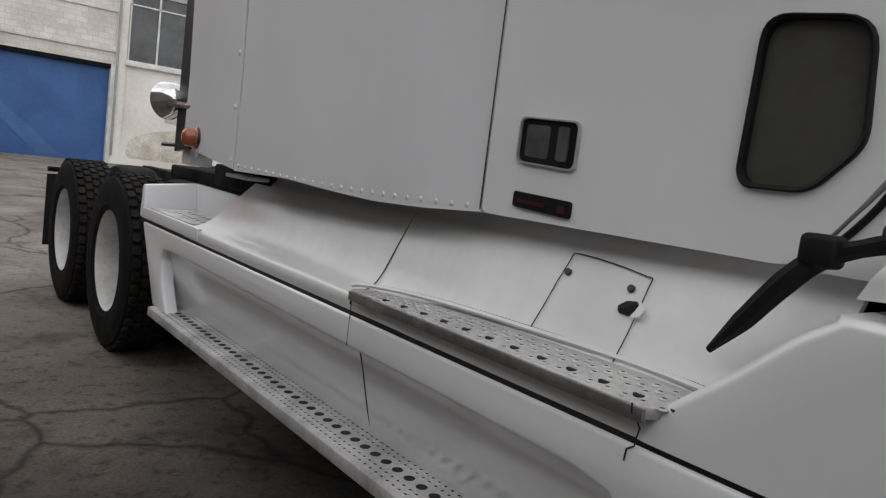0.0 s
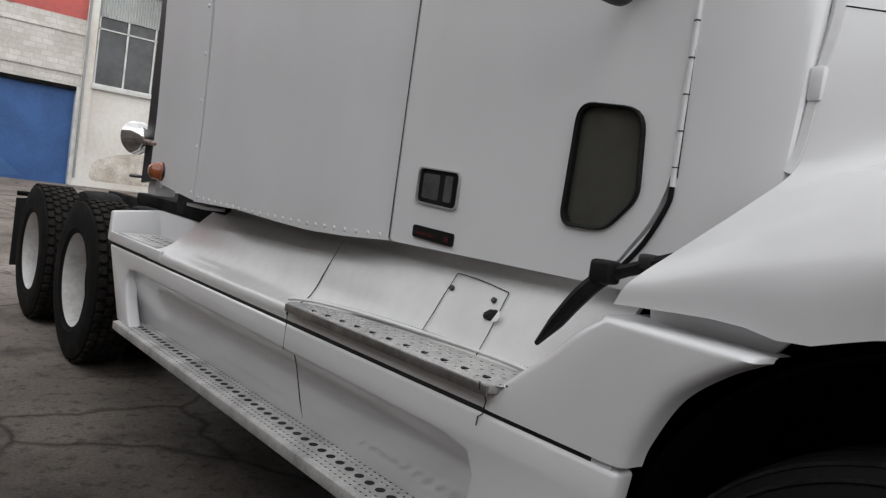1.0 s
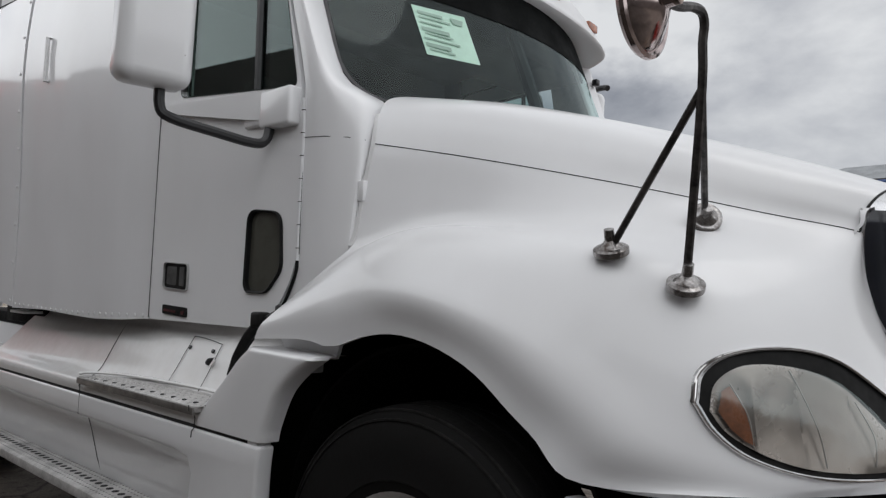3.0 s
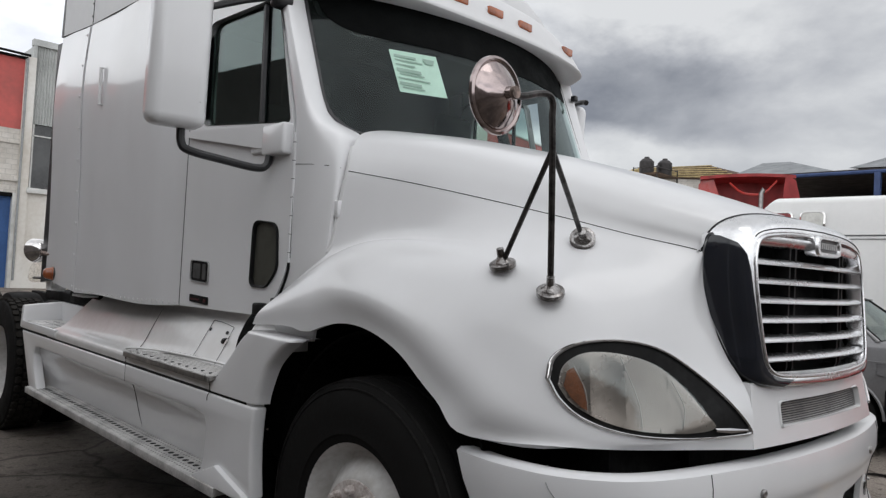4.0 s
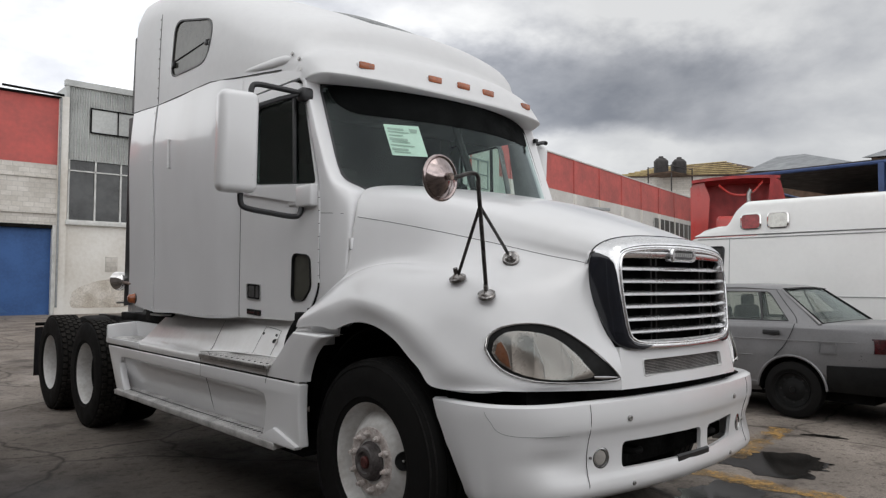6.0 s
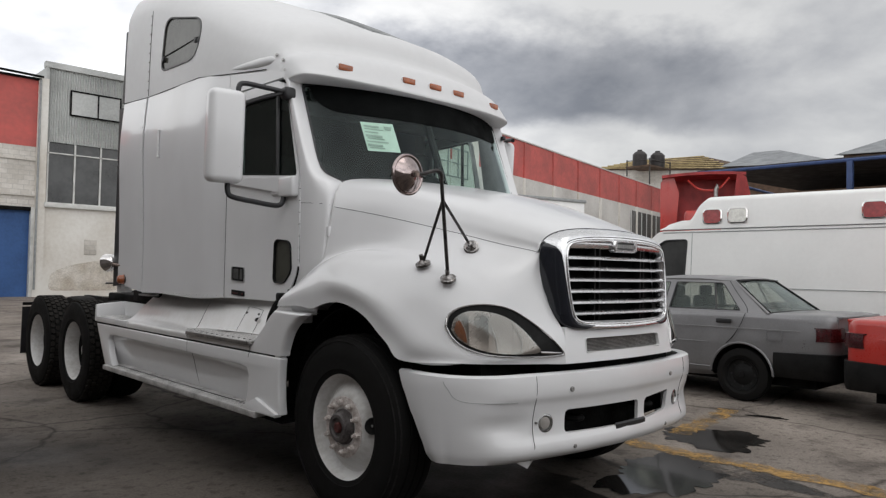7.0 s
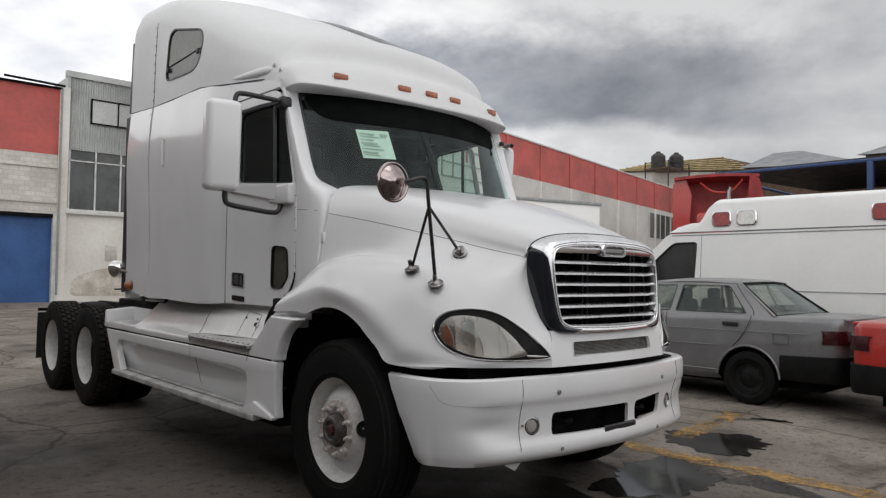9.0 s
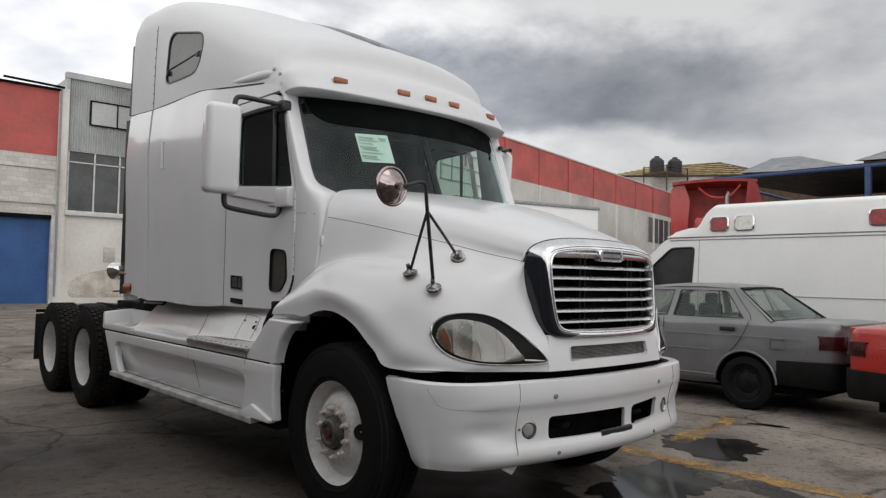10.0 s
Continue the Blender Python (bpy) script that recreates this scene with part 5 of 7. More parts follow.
sl2 = plate(rounded([(0.205, 0.562), (0.49, 0.582), (0.512, 0.700), (0.205, 0.680)], 0.03), 0.4, lambda x, z, d: Vector((x, -1.3 + d, z)))
holes = [sl1, sl2] + [disc_at((s * 0.634, -1.2, 0.632), (0, 1, 0), [(0, 0.047), (0.22, 0.047)], 24) for s in (-1, 1)]
bumper = part("front_bumper", carve(bumper_bm, holes), "paint", truck, "white three-piece front bumper with slots and fog lamps", 38)
for s in (-1, 1):
    fog = part("fog_lamp", disc_at((s * 0.634, -1.012, 0.632), (s * 0.3, -1, 0), [(-0.03, 0.046), (0.012, 0.046), (0.014, 0.040), (0.006, 0.036)], 24), "chrome_dark", bumper, "round fog lamp")
    part("fog_lens", disc_at((s * 0.634, -1.012, 0.632), (s * 0.3, -1, 0), [(0.002, 0.037), (0.010, 0.028), (0.014, 0.0)], 24), "lens", fog)
part("bumper_backing", plate([(-0.9, 0.5), (0.9, 0.5), (0.9, 0.84), (-0.9, 0.84)], 0.02, lambda x, z, d: Vector((x, -0.86 + 0.1 * x * x + d, z)), (), 0.15), "frame", truck)
for s in (-1, 1):
    part("tow_eye", tube([(s * 0.38, -0.86, 0.62), (s * 0.38, -1.0, 0.62), (s * 0.33, -1.02, 0.62), (s * 0.30, -0.98, 0.62), (s * 0.30, -0.86, 0.62)], 0.016, 8, 3), "frame", bumper)
for s in (-1, 1):
    sx = s * 0.735
    seam = []
    for z in np.linspace(0.875, 0.45, 12):
        j = int(np.argmin(np.abs(bp_plan[:, 0] + 0.735)))
        r = int(np.argmin([abs(b[1] - z) for b in bp_rows]))
        q = bp[r][j]
        seam.append((s * abs(q.x), q.y - 0.001, z))
    part("bumper_seam", tube(seam, 0.0014, 5), "gap", bumper)
    # grey line laid on the bumper, painting the shade along its crease
    cr = []
    for i_, z in ((24, 0.752), (21, 0.752), (18, 0.754), (15, 0.758), (13, 0.775), (12, 0.81), (11, 0.85), (10, 0.878)):
        r = int(np.argmin([abs(b[1] - z) for b in bp_rows]))
        q = bp[r][min(i_, len(bp[0]) - 1)]
        cr.append((s * abs(q.x), q.y - 0.0005, z))
    part("bumper_crease", tube(cr, 0.0014, 5, 3), "stripe_grey", bumper)
    for z in (0.73, 0.64, 0.52):
        part("bumper_bolt", disc_at((s * 0.70, -1.013 + 0.01 * (0.73 - z), z), (s * 0.35, -1, 0), [(0, 0.0065), (0.008, 0.006), (0.009, 0.0)], 10), "steel", bumper)
    for x, z, r in ((0.49, 0.797, 0.014), (0.45, 0.50, 0.011)):
        if x < 0.9:
            part("bumper_bolt", disc_at((s * x, -1.073 + 0.008 * (z < 0.6), z), (s * 0.2, -1, 0), [(-0.01, r), (0.01, r), (0.013, r * 0.6), (0.010, 0)], 12), "steel", bumper)
bl = [[Vector((x, -1.090 + 0.127 * x * x + o, z)) for o, z in ((0.004, 0.525), (0.0, 0.535), (-0.001, 0.566), (0.010, 0.574))] for x in np.linspace(-0.10, 0.2, 8)]
part("bumper_patch", shell(bl, 0.004), "black", bumper, "black tape on the bumper's lower lip")

part("torn_liner", plate([(-0.74, 0.43), (-0.60, 0.44), (-0.66, 0.39)], 0.004, lambda x, z, d: Vector((x, -0.93 + d, z))), "paint_worn", bumper, "torn white plastic hanging under the bumper")

# headlamps, laid on the wing's skin
skin_bm = grid(hood_pts)
skin_tree = BVHTree.FromBMesh(skin_bm)
skin_bm.free()
HL_D, HL_N = Vector((0.851, -0.525, 0)), Vector((0.525, 0.851, 0))


def on_wing(s, z, out=0.0):
    """A place on the right wing, s along the headlamp from its outer end."""
    p = Vector((-1.042, -0.716, z)) + HL_D * s
    hit, nrm, _, _ = skin_tree.ray_cast(p - HL_N * 0.6, HL_N)
    return (hit if hit else p) - HL_N * out


hl_ctrl = [(0.0, 1.11), (0.02, 1.17), (0.09, 1.21), (0.21, 1.222), (0.33, 1.198), (0.45, 1.128), (0.542, 1.054), (0.605, 0.985), (0.575, 0.970), (0.39, 0.966), (0.21, 0.976), (0.094, 1.008), (0.03, 1.056)]
hl = [tuple(p) for p in crom(hl_ctrl + hl_ctrl[:1], 5)[:-1]]
hc = (0.27, 1.085)
scaled = lambda k: [(hc[0] + (s - hc[0]) * k, hc[1] + (z - hc[1]) * k) for s, z in hl]
head = pair("headlamp", (loft_ring([[on_wing(s, z, o) for s, z in scaled(k)] for k, o in ((1.03, -0.012), (1.022, 0.006), (1.005, 0.011), (0.985, 0.010), (0.972, 0.002), (0.95, -0.004))])), "chrome_dark", truck, "teardrop headlamp in a chrome bezel")


def lens_out(s, z):
    """How far the lens bulges out of the wing."""
    r = min(1.0, math.hypot((s - 0.25) / 0.33, (z - 1.085) / 0.14))
    return 0.004 + 0.014 * (1 - r * r)


lens_line = crom([(0.030, 1.095), (0.048, 1.148), (0.105, 1.183), (0.20, 1.184), (0.30, 1.158), (0.385, 1.098), (0.445, 1.030), (0.470, 0.996), (0.40, 0.984), (0.24, 0.988), (0.135, 1.012), (0.062, 1.052), (0.030, 1.095)], 5)[:-1]
pan = sheet(scaled(0.985), (), 0.03)
for v in pan.verts:
    v.co = on_wing(v.co.x, v.co.y, 0.004)
pair("lamp_pan", pan, "dull_black", head, "dark inner pan and brow of the headlamp")
lens_edge = [(0.250 + (s - 0.250) * 1.03, 1.088 + (z - 1.088) * 1.035) for s, z in lens_line]
CELLS = (0.0, 0.105, 0.205, 0.335, 0.50)


def bowl_out(s, z):
    """The reflector behind the lens: a row of shallow bowls."""
    k = min(3, max(0, sum(s > c for c in CELLS) - 1))
    u = (s - CELLS[k]) / (CELLS[k + 1] - CELLS[k])
    return 0.0055 + 0.0075 * (2 * u - 1) ** 2 * (0.6 + 0.4 * math.sin(k * 2.1)) + 0.010 * ((z - 1.085) / 0.10) ** 2 * (0.3 + 0.2 * (k % 2))


refl = sheet(lens_edge, (), 0.012)
for v in refl.verts:
    s, z = v.co.x, v.co.y
    v.co = on_wing(s, z, min(bowl_out(s, z), lens_out(s, z) + 0.001))
pair("reflector", refl, "reflector", head, "dull silvery headlamp reflector")
lens = sheet(lens_edge, (), 0.03)
for v in lens.verts:
    s, z = v.co.x, v.co.y
    v.co = on_wing(s, z, lens_out(s, z) + 0.006)
for o in pair("lens", lens, "lamp_cover", head, "hazy clear headlamp lens"):
    o.visible_shadow = False
pair("bezel_rim", tube([on_wing(s_, z_, 0.007) for s_, z_ in scaled(1.012) + scaled(1.012)[:1]], 0.0036, 6), "chrome", head, "bright chrome rim")
pair("tip_strip", tube([on_wing(s_, z_, 0.009) for s_, z_ in ((0.475, 0.986), (0.53, 0.982), (0.595, 0.981))], [0.006, 0.008, 0.003], 6), "chrome", head)
am = sheet([(0.036, 1.095), (0.047, 1.135), (0.064, 1.146), (0.086, 1.10), (0.100, 1.032), (0.082, 1.040), (0.056, 1.062)], (), 0.03)
for v in am.verts:
    v.co = on_wing(v.co.x, v.co.y, lens_out(v.co.x, v.co.y) + 0.003)
for c_ in (((0.098, 1.030), (0.092, 1.085), (0.066, 1.150)), ((0.245, 0.992), (0.238, 1.06), (0.195, 1.180)), ((0.365, 0.992), (0.375, 1.05), (0.345, 1.118))):
    pair("reflector_rib", tube([on_wing(a_, b_, lens_out(a_, b_) + 0.002) for a_, b_ in crom(c_, 4)], 0.0016, 5), "trim_silver", head)
pair("side_lamp", (am), "amber_dull", head, "amber side lamp behind the lens")

# tripod mirror on the wing
foot_n = [((-1.0, -0.48, 1.428), (-0.45, -0.1, 1)), ((-0.978, -0.65, 1.353), (-0.5, -0.35, 1)), ((-0.762, -0.60, 1.520), (-0.85, -0.55, 0.45))]
knee, top = (-1.100, -0.730, 1.737), (-1.115, -0.736, 1.823)
tri = part("hood_mirror", tube([foot_n[1][0], (-1.032, -0.686, 1.52), knee, top, (-1.122, -0.742, 1.857), (-1.145, -0.745, 1.875), (-1.19, -0.745, 1.870), (-1.25, -0.748, 1.850), (-1.31, -0.75, 1.842)], 0.0095, 8, 3), "rod", truck, "round chrome mirror on a tripod of rusty rods")
for c, n in foot_n:
    part("foot", disc_at(c, n, [(-0.012, 0.041), (0.002, 0.041), (0.005, 0.036), (0.006, 0.029), (0.010, 0.026), (0.015, 0.018), (0.022, 0.0125), (0.048, 0.0115), (0.050, 0.0)], 20), "foot_metal", tri, "round rusty-chrome foot")
part("rod", tube([foot_n[0][0], (-1.05, -0.605, 1.583), knee], 0.008, 8), "rod", tri)
part("rod", tube([foot_n[2][0], (-0.932, -0.666, 1.63), knee], 0.008, 8), "rod", tri)
part("mirror_bowl", disc_at((-1.318, -0.715, 1.842), (0.05, -1, 0), [(-0.012, 0.0), (-0.012, 0.094), (-0.004, 0.100), (0.004, 0.099), (0.007, 0.092), (0.003, 0.086), (0.009, 0.081), (0.034, 0.036), (0.040, 0.018), (0.055, 0.016), (0.057, 0.0)], 40), "bowl", tri, "polished chrome mirror bowl")
part("mirror_clamp", disc_at((-1.316, -0.76, 1.842), (0.05, -1, 0), [(0, 0.016), (0.02, 0.016), (0.022, 0)], 12), "rust", tri)
# cab mirrors
for s, mx, my, mr in ((-1, 1.505, 0.80, -8), (1, 1.20, 0.93, 42)):
    at_ = lambda x, y, z: (s * (1.09 + (x - 1.09) * (mx - 1.09) / 0.415), y + (my - 0.80) * (x - 1.09) / 0.415, z)
    bx = box((-0.112, -0.075, -0.285), (0.112, 0.055, 0.285), 0.045, 4)
    bm_ = moved(bx, pose(s * mx, my, 2.185 + (0.05 if s > 0 else 0), 2, 0, mr))
    mir = part("door_mirror", bm_, "paint", truck, "white door mirror housing on black tubes")
    part("mirror_glass", moved(box((-0.095, 0.052, -0.26), (0.095, 0.06, 0.26), 0.01), pose(s * mx, my, 2.185, 2, 0, mr)), "chrome", mir)
    part("lower_tube", tube([at_(1.475, 0.80, 1.93), at_(1.472, 0.80, 1.85), at_(1.44, 0.79, 1.818), at_(1.30, 0.77, 1.798), at_(1.17, 0.755, 1.785), at_(1.125, 0.75, 1.80), at_(1.11, 0.75, 1.85)], 0.0165, 10, 4), "black", mir)
    part("upper_tube", tube([at_(1.42, 0.80, 2.44), at_(1.415, 0.80, 2.51), at_(1.38, 0.795, 2.535), at_(1.25, 0.775, 2.53), at_(1.14, 0.75, 2.52), at_(1.09, 0.74, 2.51)], 0.0165, 10, 4), "black", mir)
    if s < 0:
        part("stay_tube", tube([at_(1.40, 0.80, 2.40), at_(1.25, 0.78, 2.47), at_(1.10, 0.745, 2.525)], 0.014, 8), "black", mir)
    jx, jh = (-1.10, 0.04) if s < 0 else (0.97, 0.018)
    part("mirror_joint", box((jx - jh, 0.745 - jh, 2.512 - jh), (jx + jh, 0.745 + jh, 2.512 + jh), jh * 0.5, 3), "black", mir)
    for z in (2.0, 2.36):
        part("mirror_screw", disc_at((s * (mx - 0.065), my - 0.072, z), (0, -1, 0), [(0, 0.009), (0.004, 0.008), (0.005, 0)], 8), "steel", mir)

# wheels
TY = [(-0.125, 0.292), (-0.133, 0.318), (-0.138, 0.322), (-0.137, 0.332), (-0.143, 0.39), (-0.140, 0.44), (-0.126, 0.485), (-0.108, 0.503), (-0.09, 0.507), (-0.03, 0.511), (0.03, 0.511), (0.09, 0.507), (0.108, 0.503), (0.126, 0.485), (0.140, 0.44), (0.143, 0.39), (0.134, 0.325), (0.125, 0.292)]


def tyre_mesh(lugs):
    """A tyre's carcass: smooth under separate lugs, or with three grooves round it."""
    if lugs:
        prof = [(a, r - (0.010 if r > 0.5 else 0)) for a, r in TY]
    else:
        groove = [(-0.062, 0.509), (-0.060, 0.497), (-0.052, 0.497), (-0.050, 0.510)]
        prof = TY[:9] + groove + [(-0.006, 0.511), (-0.004, 0.498), (0.004, 0.498), (0.006, 0.511)] + [(-a, r) for a, r in groove[::-1]] + TY[11:]
    return lathe(prof + [(0.10, 0.285), (-0.10, 0.285), prof[0]], 72, caps=False)


def tread_mesh():
    """The lugs of a drive tyre."""
    vs, fs = [], []
    rows = 5
    n = 46
    for j in range(rows):
        x = -0.096 + j * 0.048
        for k in range(n):
            a0 = 2 * math.pi * (k + (0.5 if j % 2 else 0)) / n
            da = 2 * math.pi / n * 0.40
            w, i0 = 0.0205, len(vs)
            for rr, sh in ((0.495, 1.0), (0.5125, 0.92)):
                for sx, sa in ((-1, -0.7), (0, -1), (1, -0.7), (1, 0.7), (0, 1), (-1, 0.7)):
                    aa = a0 + sa * da * sh
                    vs.append((x + sx * w * sh, rr * math.cos(aa), rr * math.sin(aa)))
            fs.append(tuple(i0 + 6 + q for q in range(6)))
            fs += [(i0 + q, i0 + (q + 1) % 6, i0 + 6 + (q + 1) % 6, i0 + 6 + q) for q in range(6)]
    lm = bpy.data.meshes.new("lugs")
    lm.from_pydata(vs, [], fs)
    lb = bmesh.new()
    lb.from_mesh(lm)
    bpy.data.meshes.remove(lm)
    return lb


STEER_RIM = [(-0.112, 0.285), (-0.118, 0.298), (-0.122, 0.299), (-0.124, 0.292), (-0.108, 0.282), (-0.062, 0.268), (-0.050, 0.255), (-0.052, 0.238), (-0.078, 0.212), (-0.105, 0.185), (-0.112, 0.172), (-0.113, 0.10), (-0.09, 0.09), (-0.05, 0.09)]
DUAL_RIM = [(-0.112, 0.285), (-0.118, 0.298), (-0.122, 0.299), (-0.124, 0.292), (-0.110, 0.282), (-0.06, 0.270), (0.02, 0.262), (0.055, 0.25), (0.070, 0.225), (0.075, 0.18), (0.055, 0.165), (0.05, 0.10), (0.055, 0.09)]


def wheel(name, x, y, s, rim_prof, lugs, group, label):
    """A wheel under the truck; s is -1 on the right side, 1 on the left."""
    w = part(name, moved(lathe([(0.10, 0.28), (0.05, 0.27), (0.0, 0.24), (0.02, 0.10), (0.05, 0.05), (0.05, 0.0)], 32), pose(x, y, 0.51, 0, 0, 0 if s < 0 else 180)), "frame", truck, label)
    t = part("tyre", moved(tyre_mesh(lugs), pose(x, y, 0.51, 0, 0, 0 if s < 0 else 180)), "rubber", w)
    if lugs:
        tagged(part("tread", moved(tread_mesh(), pose(x, y, 0.51, 0, 0, 0)), "tread", w), kind="stuff")
    rim = part("rim", moved(lathe(rim_prof, 64, caps=False), pose(x, y, 0.51, 0, 0, 0 if s < 0 else 180)), "wheel_white", w)
    return w


for s in (-1, 1):
    cx = s * 1.025
    w = wheel("front_wheel", cx, 0.0, s, STEER_RIM, False, "truck wheels", "white steel front wheel with rusty nuts")
    turn = pose(cx, 0, 0.51, 0, 0, 0 if s < 0 else 180)
    for r_, x_ in ((0.4985, -0.1145), (0.474, -0.1305)):
        part("shoulder_rib", moved(lathe([(x_ + 0.004, r_ - 0.003), (x_ - 0.004, r_ - 0.002), (x_ - 0.004, r_ + 0.003), (x_ + 0.004, r_ + 0.004)], 72, caps=False), turn), "rib", w)
    part("hub_flange", moved(lathe([(-0.100, 0.172), (-0.1165, 0.168), (-0.1175, 0.112), (-0.10, 0.108)], 40, caps=False), turn), "nut", w, "chalky grey flange with rust")
    part("hub", moved(lathe([(-0.10, 0.10), (-0.122, 0.098), (-0.126, 0.085), (-0.155, 0.080), (-0.162, 0.072), (-0.163, 0.055), (-0.150, 0.050), (-0.148, 0.0)], 32), turn), "hub_grey", w, "grimy hub with a dark oily cap")
    part("hub_cap", moved(lathe([(-0.148, 0.032), (-0.160, 0.030), (-0.164, 0.022), (-0.162, 0.0)], 24), turn), "hub_red", w)
    for k in range(10):
        a = 2 * math.pi * (k + 0.3) / 10
        nb = lathe([(-0.110, 0.018), (-0.118, 0.018), (-0.119, 0.016), (-0.140, 0.0155), (-0.143, 0.010), (-0.156, 0.0095), (-0.158, 0.0)], 8)
        part("wheel_nut", moved(nb, turn @ Matrix.Translation((0, 0.137 * math.cos(a), 0.137 * math.sin(a)))), "nut", w)
    part("hand_hole", moved(disc_at((-0.082, -0.222 * (1 if s < 0 else -1), 0.035), (-0.62, -0.75 * (1 if s < 0 else -1), 0.12), [(-0.01, 0.045), (0.006, 0.045), (0.007, 0.041), (-0.002, 0.039), (-0.002, 0.0)], 24), turn), "gap", w)
    part("valve", moved(tube([(-0.080, -0.215, 0.03), (-0.108, -0.248, 0.045)], 0.005, 6), turn), "steel", w)
    for y in (4.593, 5.893):
        w = wheel("drive_wheel", s * 1.075, y, s, DUAL_RIM, True, "truck wheels", "white dual drive wheel with a lugged tyre")
        inn_t = tyre_mesh(True)
        part("inner_tyre", moved(inn_t, pose(s * 0.75, y, 0.51, 0, 0, 0)), "rubber", w)
        part("hub", moved(lathe([(0.055, 0.11), (0.0, 0.105), (-0.02, 0.085), (-0.03, 0.0)], 28), pose(s * 1.075, y, 0.51, 0, 0, 0 if s < 0 else 180)), "wheel_white", w)
part("axle", tube([(-0.95, 0, 0.50), (-0.6, 0, 0.44), (0.6, 0, 0.44), (0.95, 0, 0.50)], 0.06, 10), "frame", truck)
for y in (4.593, 5.893):
    part("axle", join(tube([(-0.95, y, 0.51), (0.95, y, 0.51)], 0.09, 12), disc_at((0, y - 0.2, 0.51), (0, 1, 0), [(0, 0.0), (0.02, 0.15), (0.2, 0.21), (0.38, 0.15), (0.40, 0)], 20)), "frame", truck)
for s in (-1, 1):
    part("frame_rail", box((s * 0.43 - 0.04, -0.6, 0.72), (s * 0.43 + 0.04, 6.7, 0.99), 0.01), "frame", truck)
    part("mud_flap", plate([(0.55, 0.30), (1.22, 0.30), (1.22, 0.86), (0.55, 0.90)], 0.012, lambda x, z, d: Vector((s * x, 6.50 + d + 0.05 * (0.9 - z), z))), "black", truck)
    part("flap_bracket", tube([(s * 0.45, 6.49, 0.90), (s * 1.22, 6.49, 0.90)], 0.02, 8), "frame", truck)
part("deck_plate", join(box((-1.08, 2.75, 1.07), (1.08, 3.35, 1.165), 0.01), box((-0.98, 3.2, 1.04), (0.98, 4.28, 1.11), 0.012)), "frame", truck, "black chassis deck behind the sleeper")
part("fifth_wheel", join(disc_at((0, 5.25, 1.02), (0, 0, 1), [(0, 0.45), (0.05, 0.46), (0.06, 0.44), (0.06, 0)], 32), box((-0.35, 5.0, 0.95), (0.35, 5.5, 1.03), 0.02)), "frame", truck)
part("fuel_tank", moved(lathe([(-0.0, 0.0), (0.0, 0.26), (0.03, 0.28), (1.45, 0.28), (1.48, 0.26), (1.48, 0.0)], 32, "y"), pose(-0.83, 1.3, 0.80)), "frame", truck)
part("fuel_tank", moved(lathe([(-0.0, 0.0), (0.0, 0.26), (0.03, 0.28), (1.45, 0.28), (1.48, 0.26), (1.48, 0.0)], 32, "y"), pose(0.83, 1.3, 0.80)), "frame", truck)

# side fairing with two steps
FX = 1.255
fair = lambda out=0.0: (lambda y, z, d: Vector((-(FX + out - d), y, z)))
low = [(3.750, 0.847), (3.50, 0.492), (3.30, 0.492), (3.335, 0.53), (3.40, 0.62), (3.43, 0.72), (3.40, 0.760), (3.30, 0.768), (1.0, 0.758), (0.91, 0.745), (0.885, 0.70), (0.90, 0.58), (0.93, 0.492), (0.492, 0.503), (0.508, 0.60), (0.515, 0.70), (0.511, 0.783), (0.503, 0.847)]
fairing = pair("side_fairing", (soften(plate(low, 0.06, fair()), 0.012, 3)), "paint", truck, "white side fairing over the fuel tank, with steps")
wa = crom([(0.500, 0.858), (0.486, 0.907), (0.435, 1.005), (0.36, 1.072), (0.288, 1.114)], 6)
wb = crom([(0.885, 0.858), (0.858, 0.905), (0.735, 1.010), (0.655, 1.085), (0.605, 1.120)], 6)
wing = []
for k, ((ay, az), (by, bz)) in enumerate(zip(wa, wb)):
    d = np.array([by - ay, bz - az])
    L = np.hypot(*d)
    row = []
    for s_, x in ((-0.006, -1.192), (-0.004, -1.205), (-0.002, -1.232), (0.002, -1.244), (0.010, -1.251), (0.024, -1.2545), (0.06, -1.255), (L * 0.6, -1.255), (L - 0.03, -1.255), (L - 0.012, -1.251), (L, -1.238)):
        row.append(Vector((x, ay + d[0] * s_ / L, az + d[1] * s_ / L)))
    row.append(Vector((-1.02, by, bz)))
    wing.append(row)
wing.append([Vector((p.x + 0.004, p.y, p.z + 0.006)) for p in wing[-1]])
wing.append([Vector((p.x + 0.013, p.y, p.z + 0.004)) for p in wing[-1]])
wing.append([Vector((max(p.x, -1.12), p.y, p.z)) for p in wing[-1]])
pair("wing_rear", grid(wing), "paint", fairing, "", 50)
pair("wing_inner", plate([(0.545, 1.20), (0.262, 1.20), (0.258, 1.172), (0.270, 1.158), (0.292, 1.136), (0.318, 1.112), (0.56, 1.09)], 0.012, lambda y, z, d: Vector((-1.185 + (1.20 - z) * 0.55 + d, y, z))), "paint", fairing)
pair("wing_back", box((-1.165, 0.50, 1.05), (-1.03, 0.56, 1.112), 0.006), "paint", fairing)
rows_ = [(-1.253, 0.858), (-1.256, 0.885), (-1.248, 0.903), (-1.225, 0.912), (-1.195, 0.925), (-1.165, 0.96), (-1.125, 1.04), (-1.085, 1.115), (-1.066, 1.138), (-1.058, 1.160), (-1.054, 1.186)]
rows_ = crom(rows_, 3)
cov = []
for t in np.linspace(0, 1, 40):
    row = []
    for x, z in rows_:
        y0, y1 = 0.64, 3.13 - (z - 0.90) * 1.1
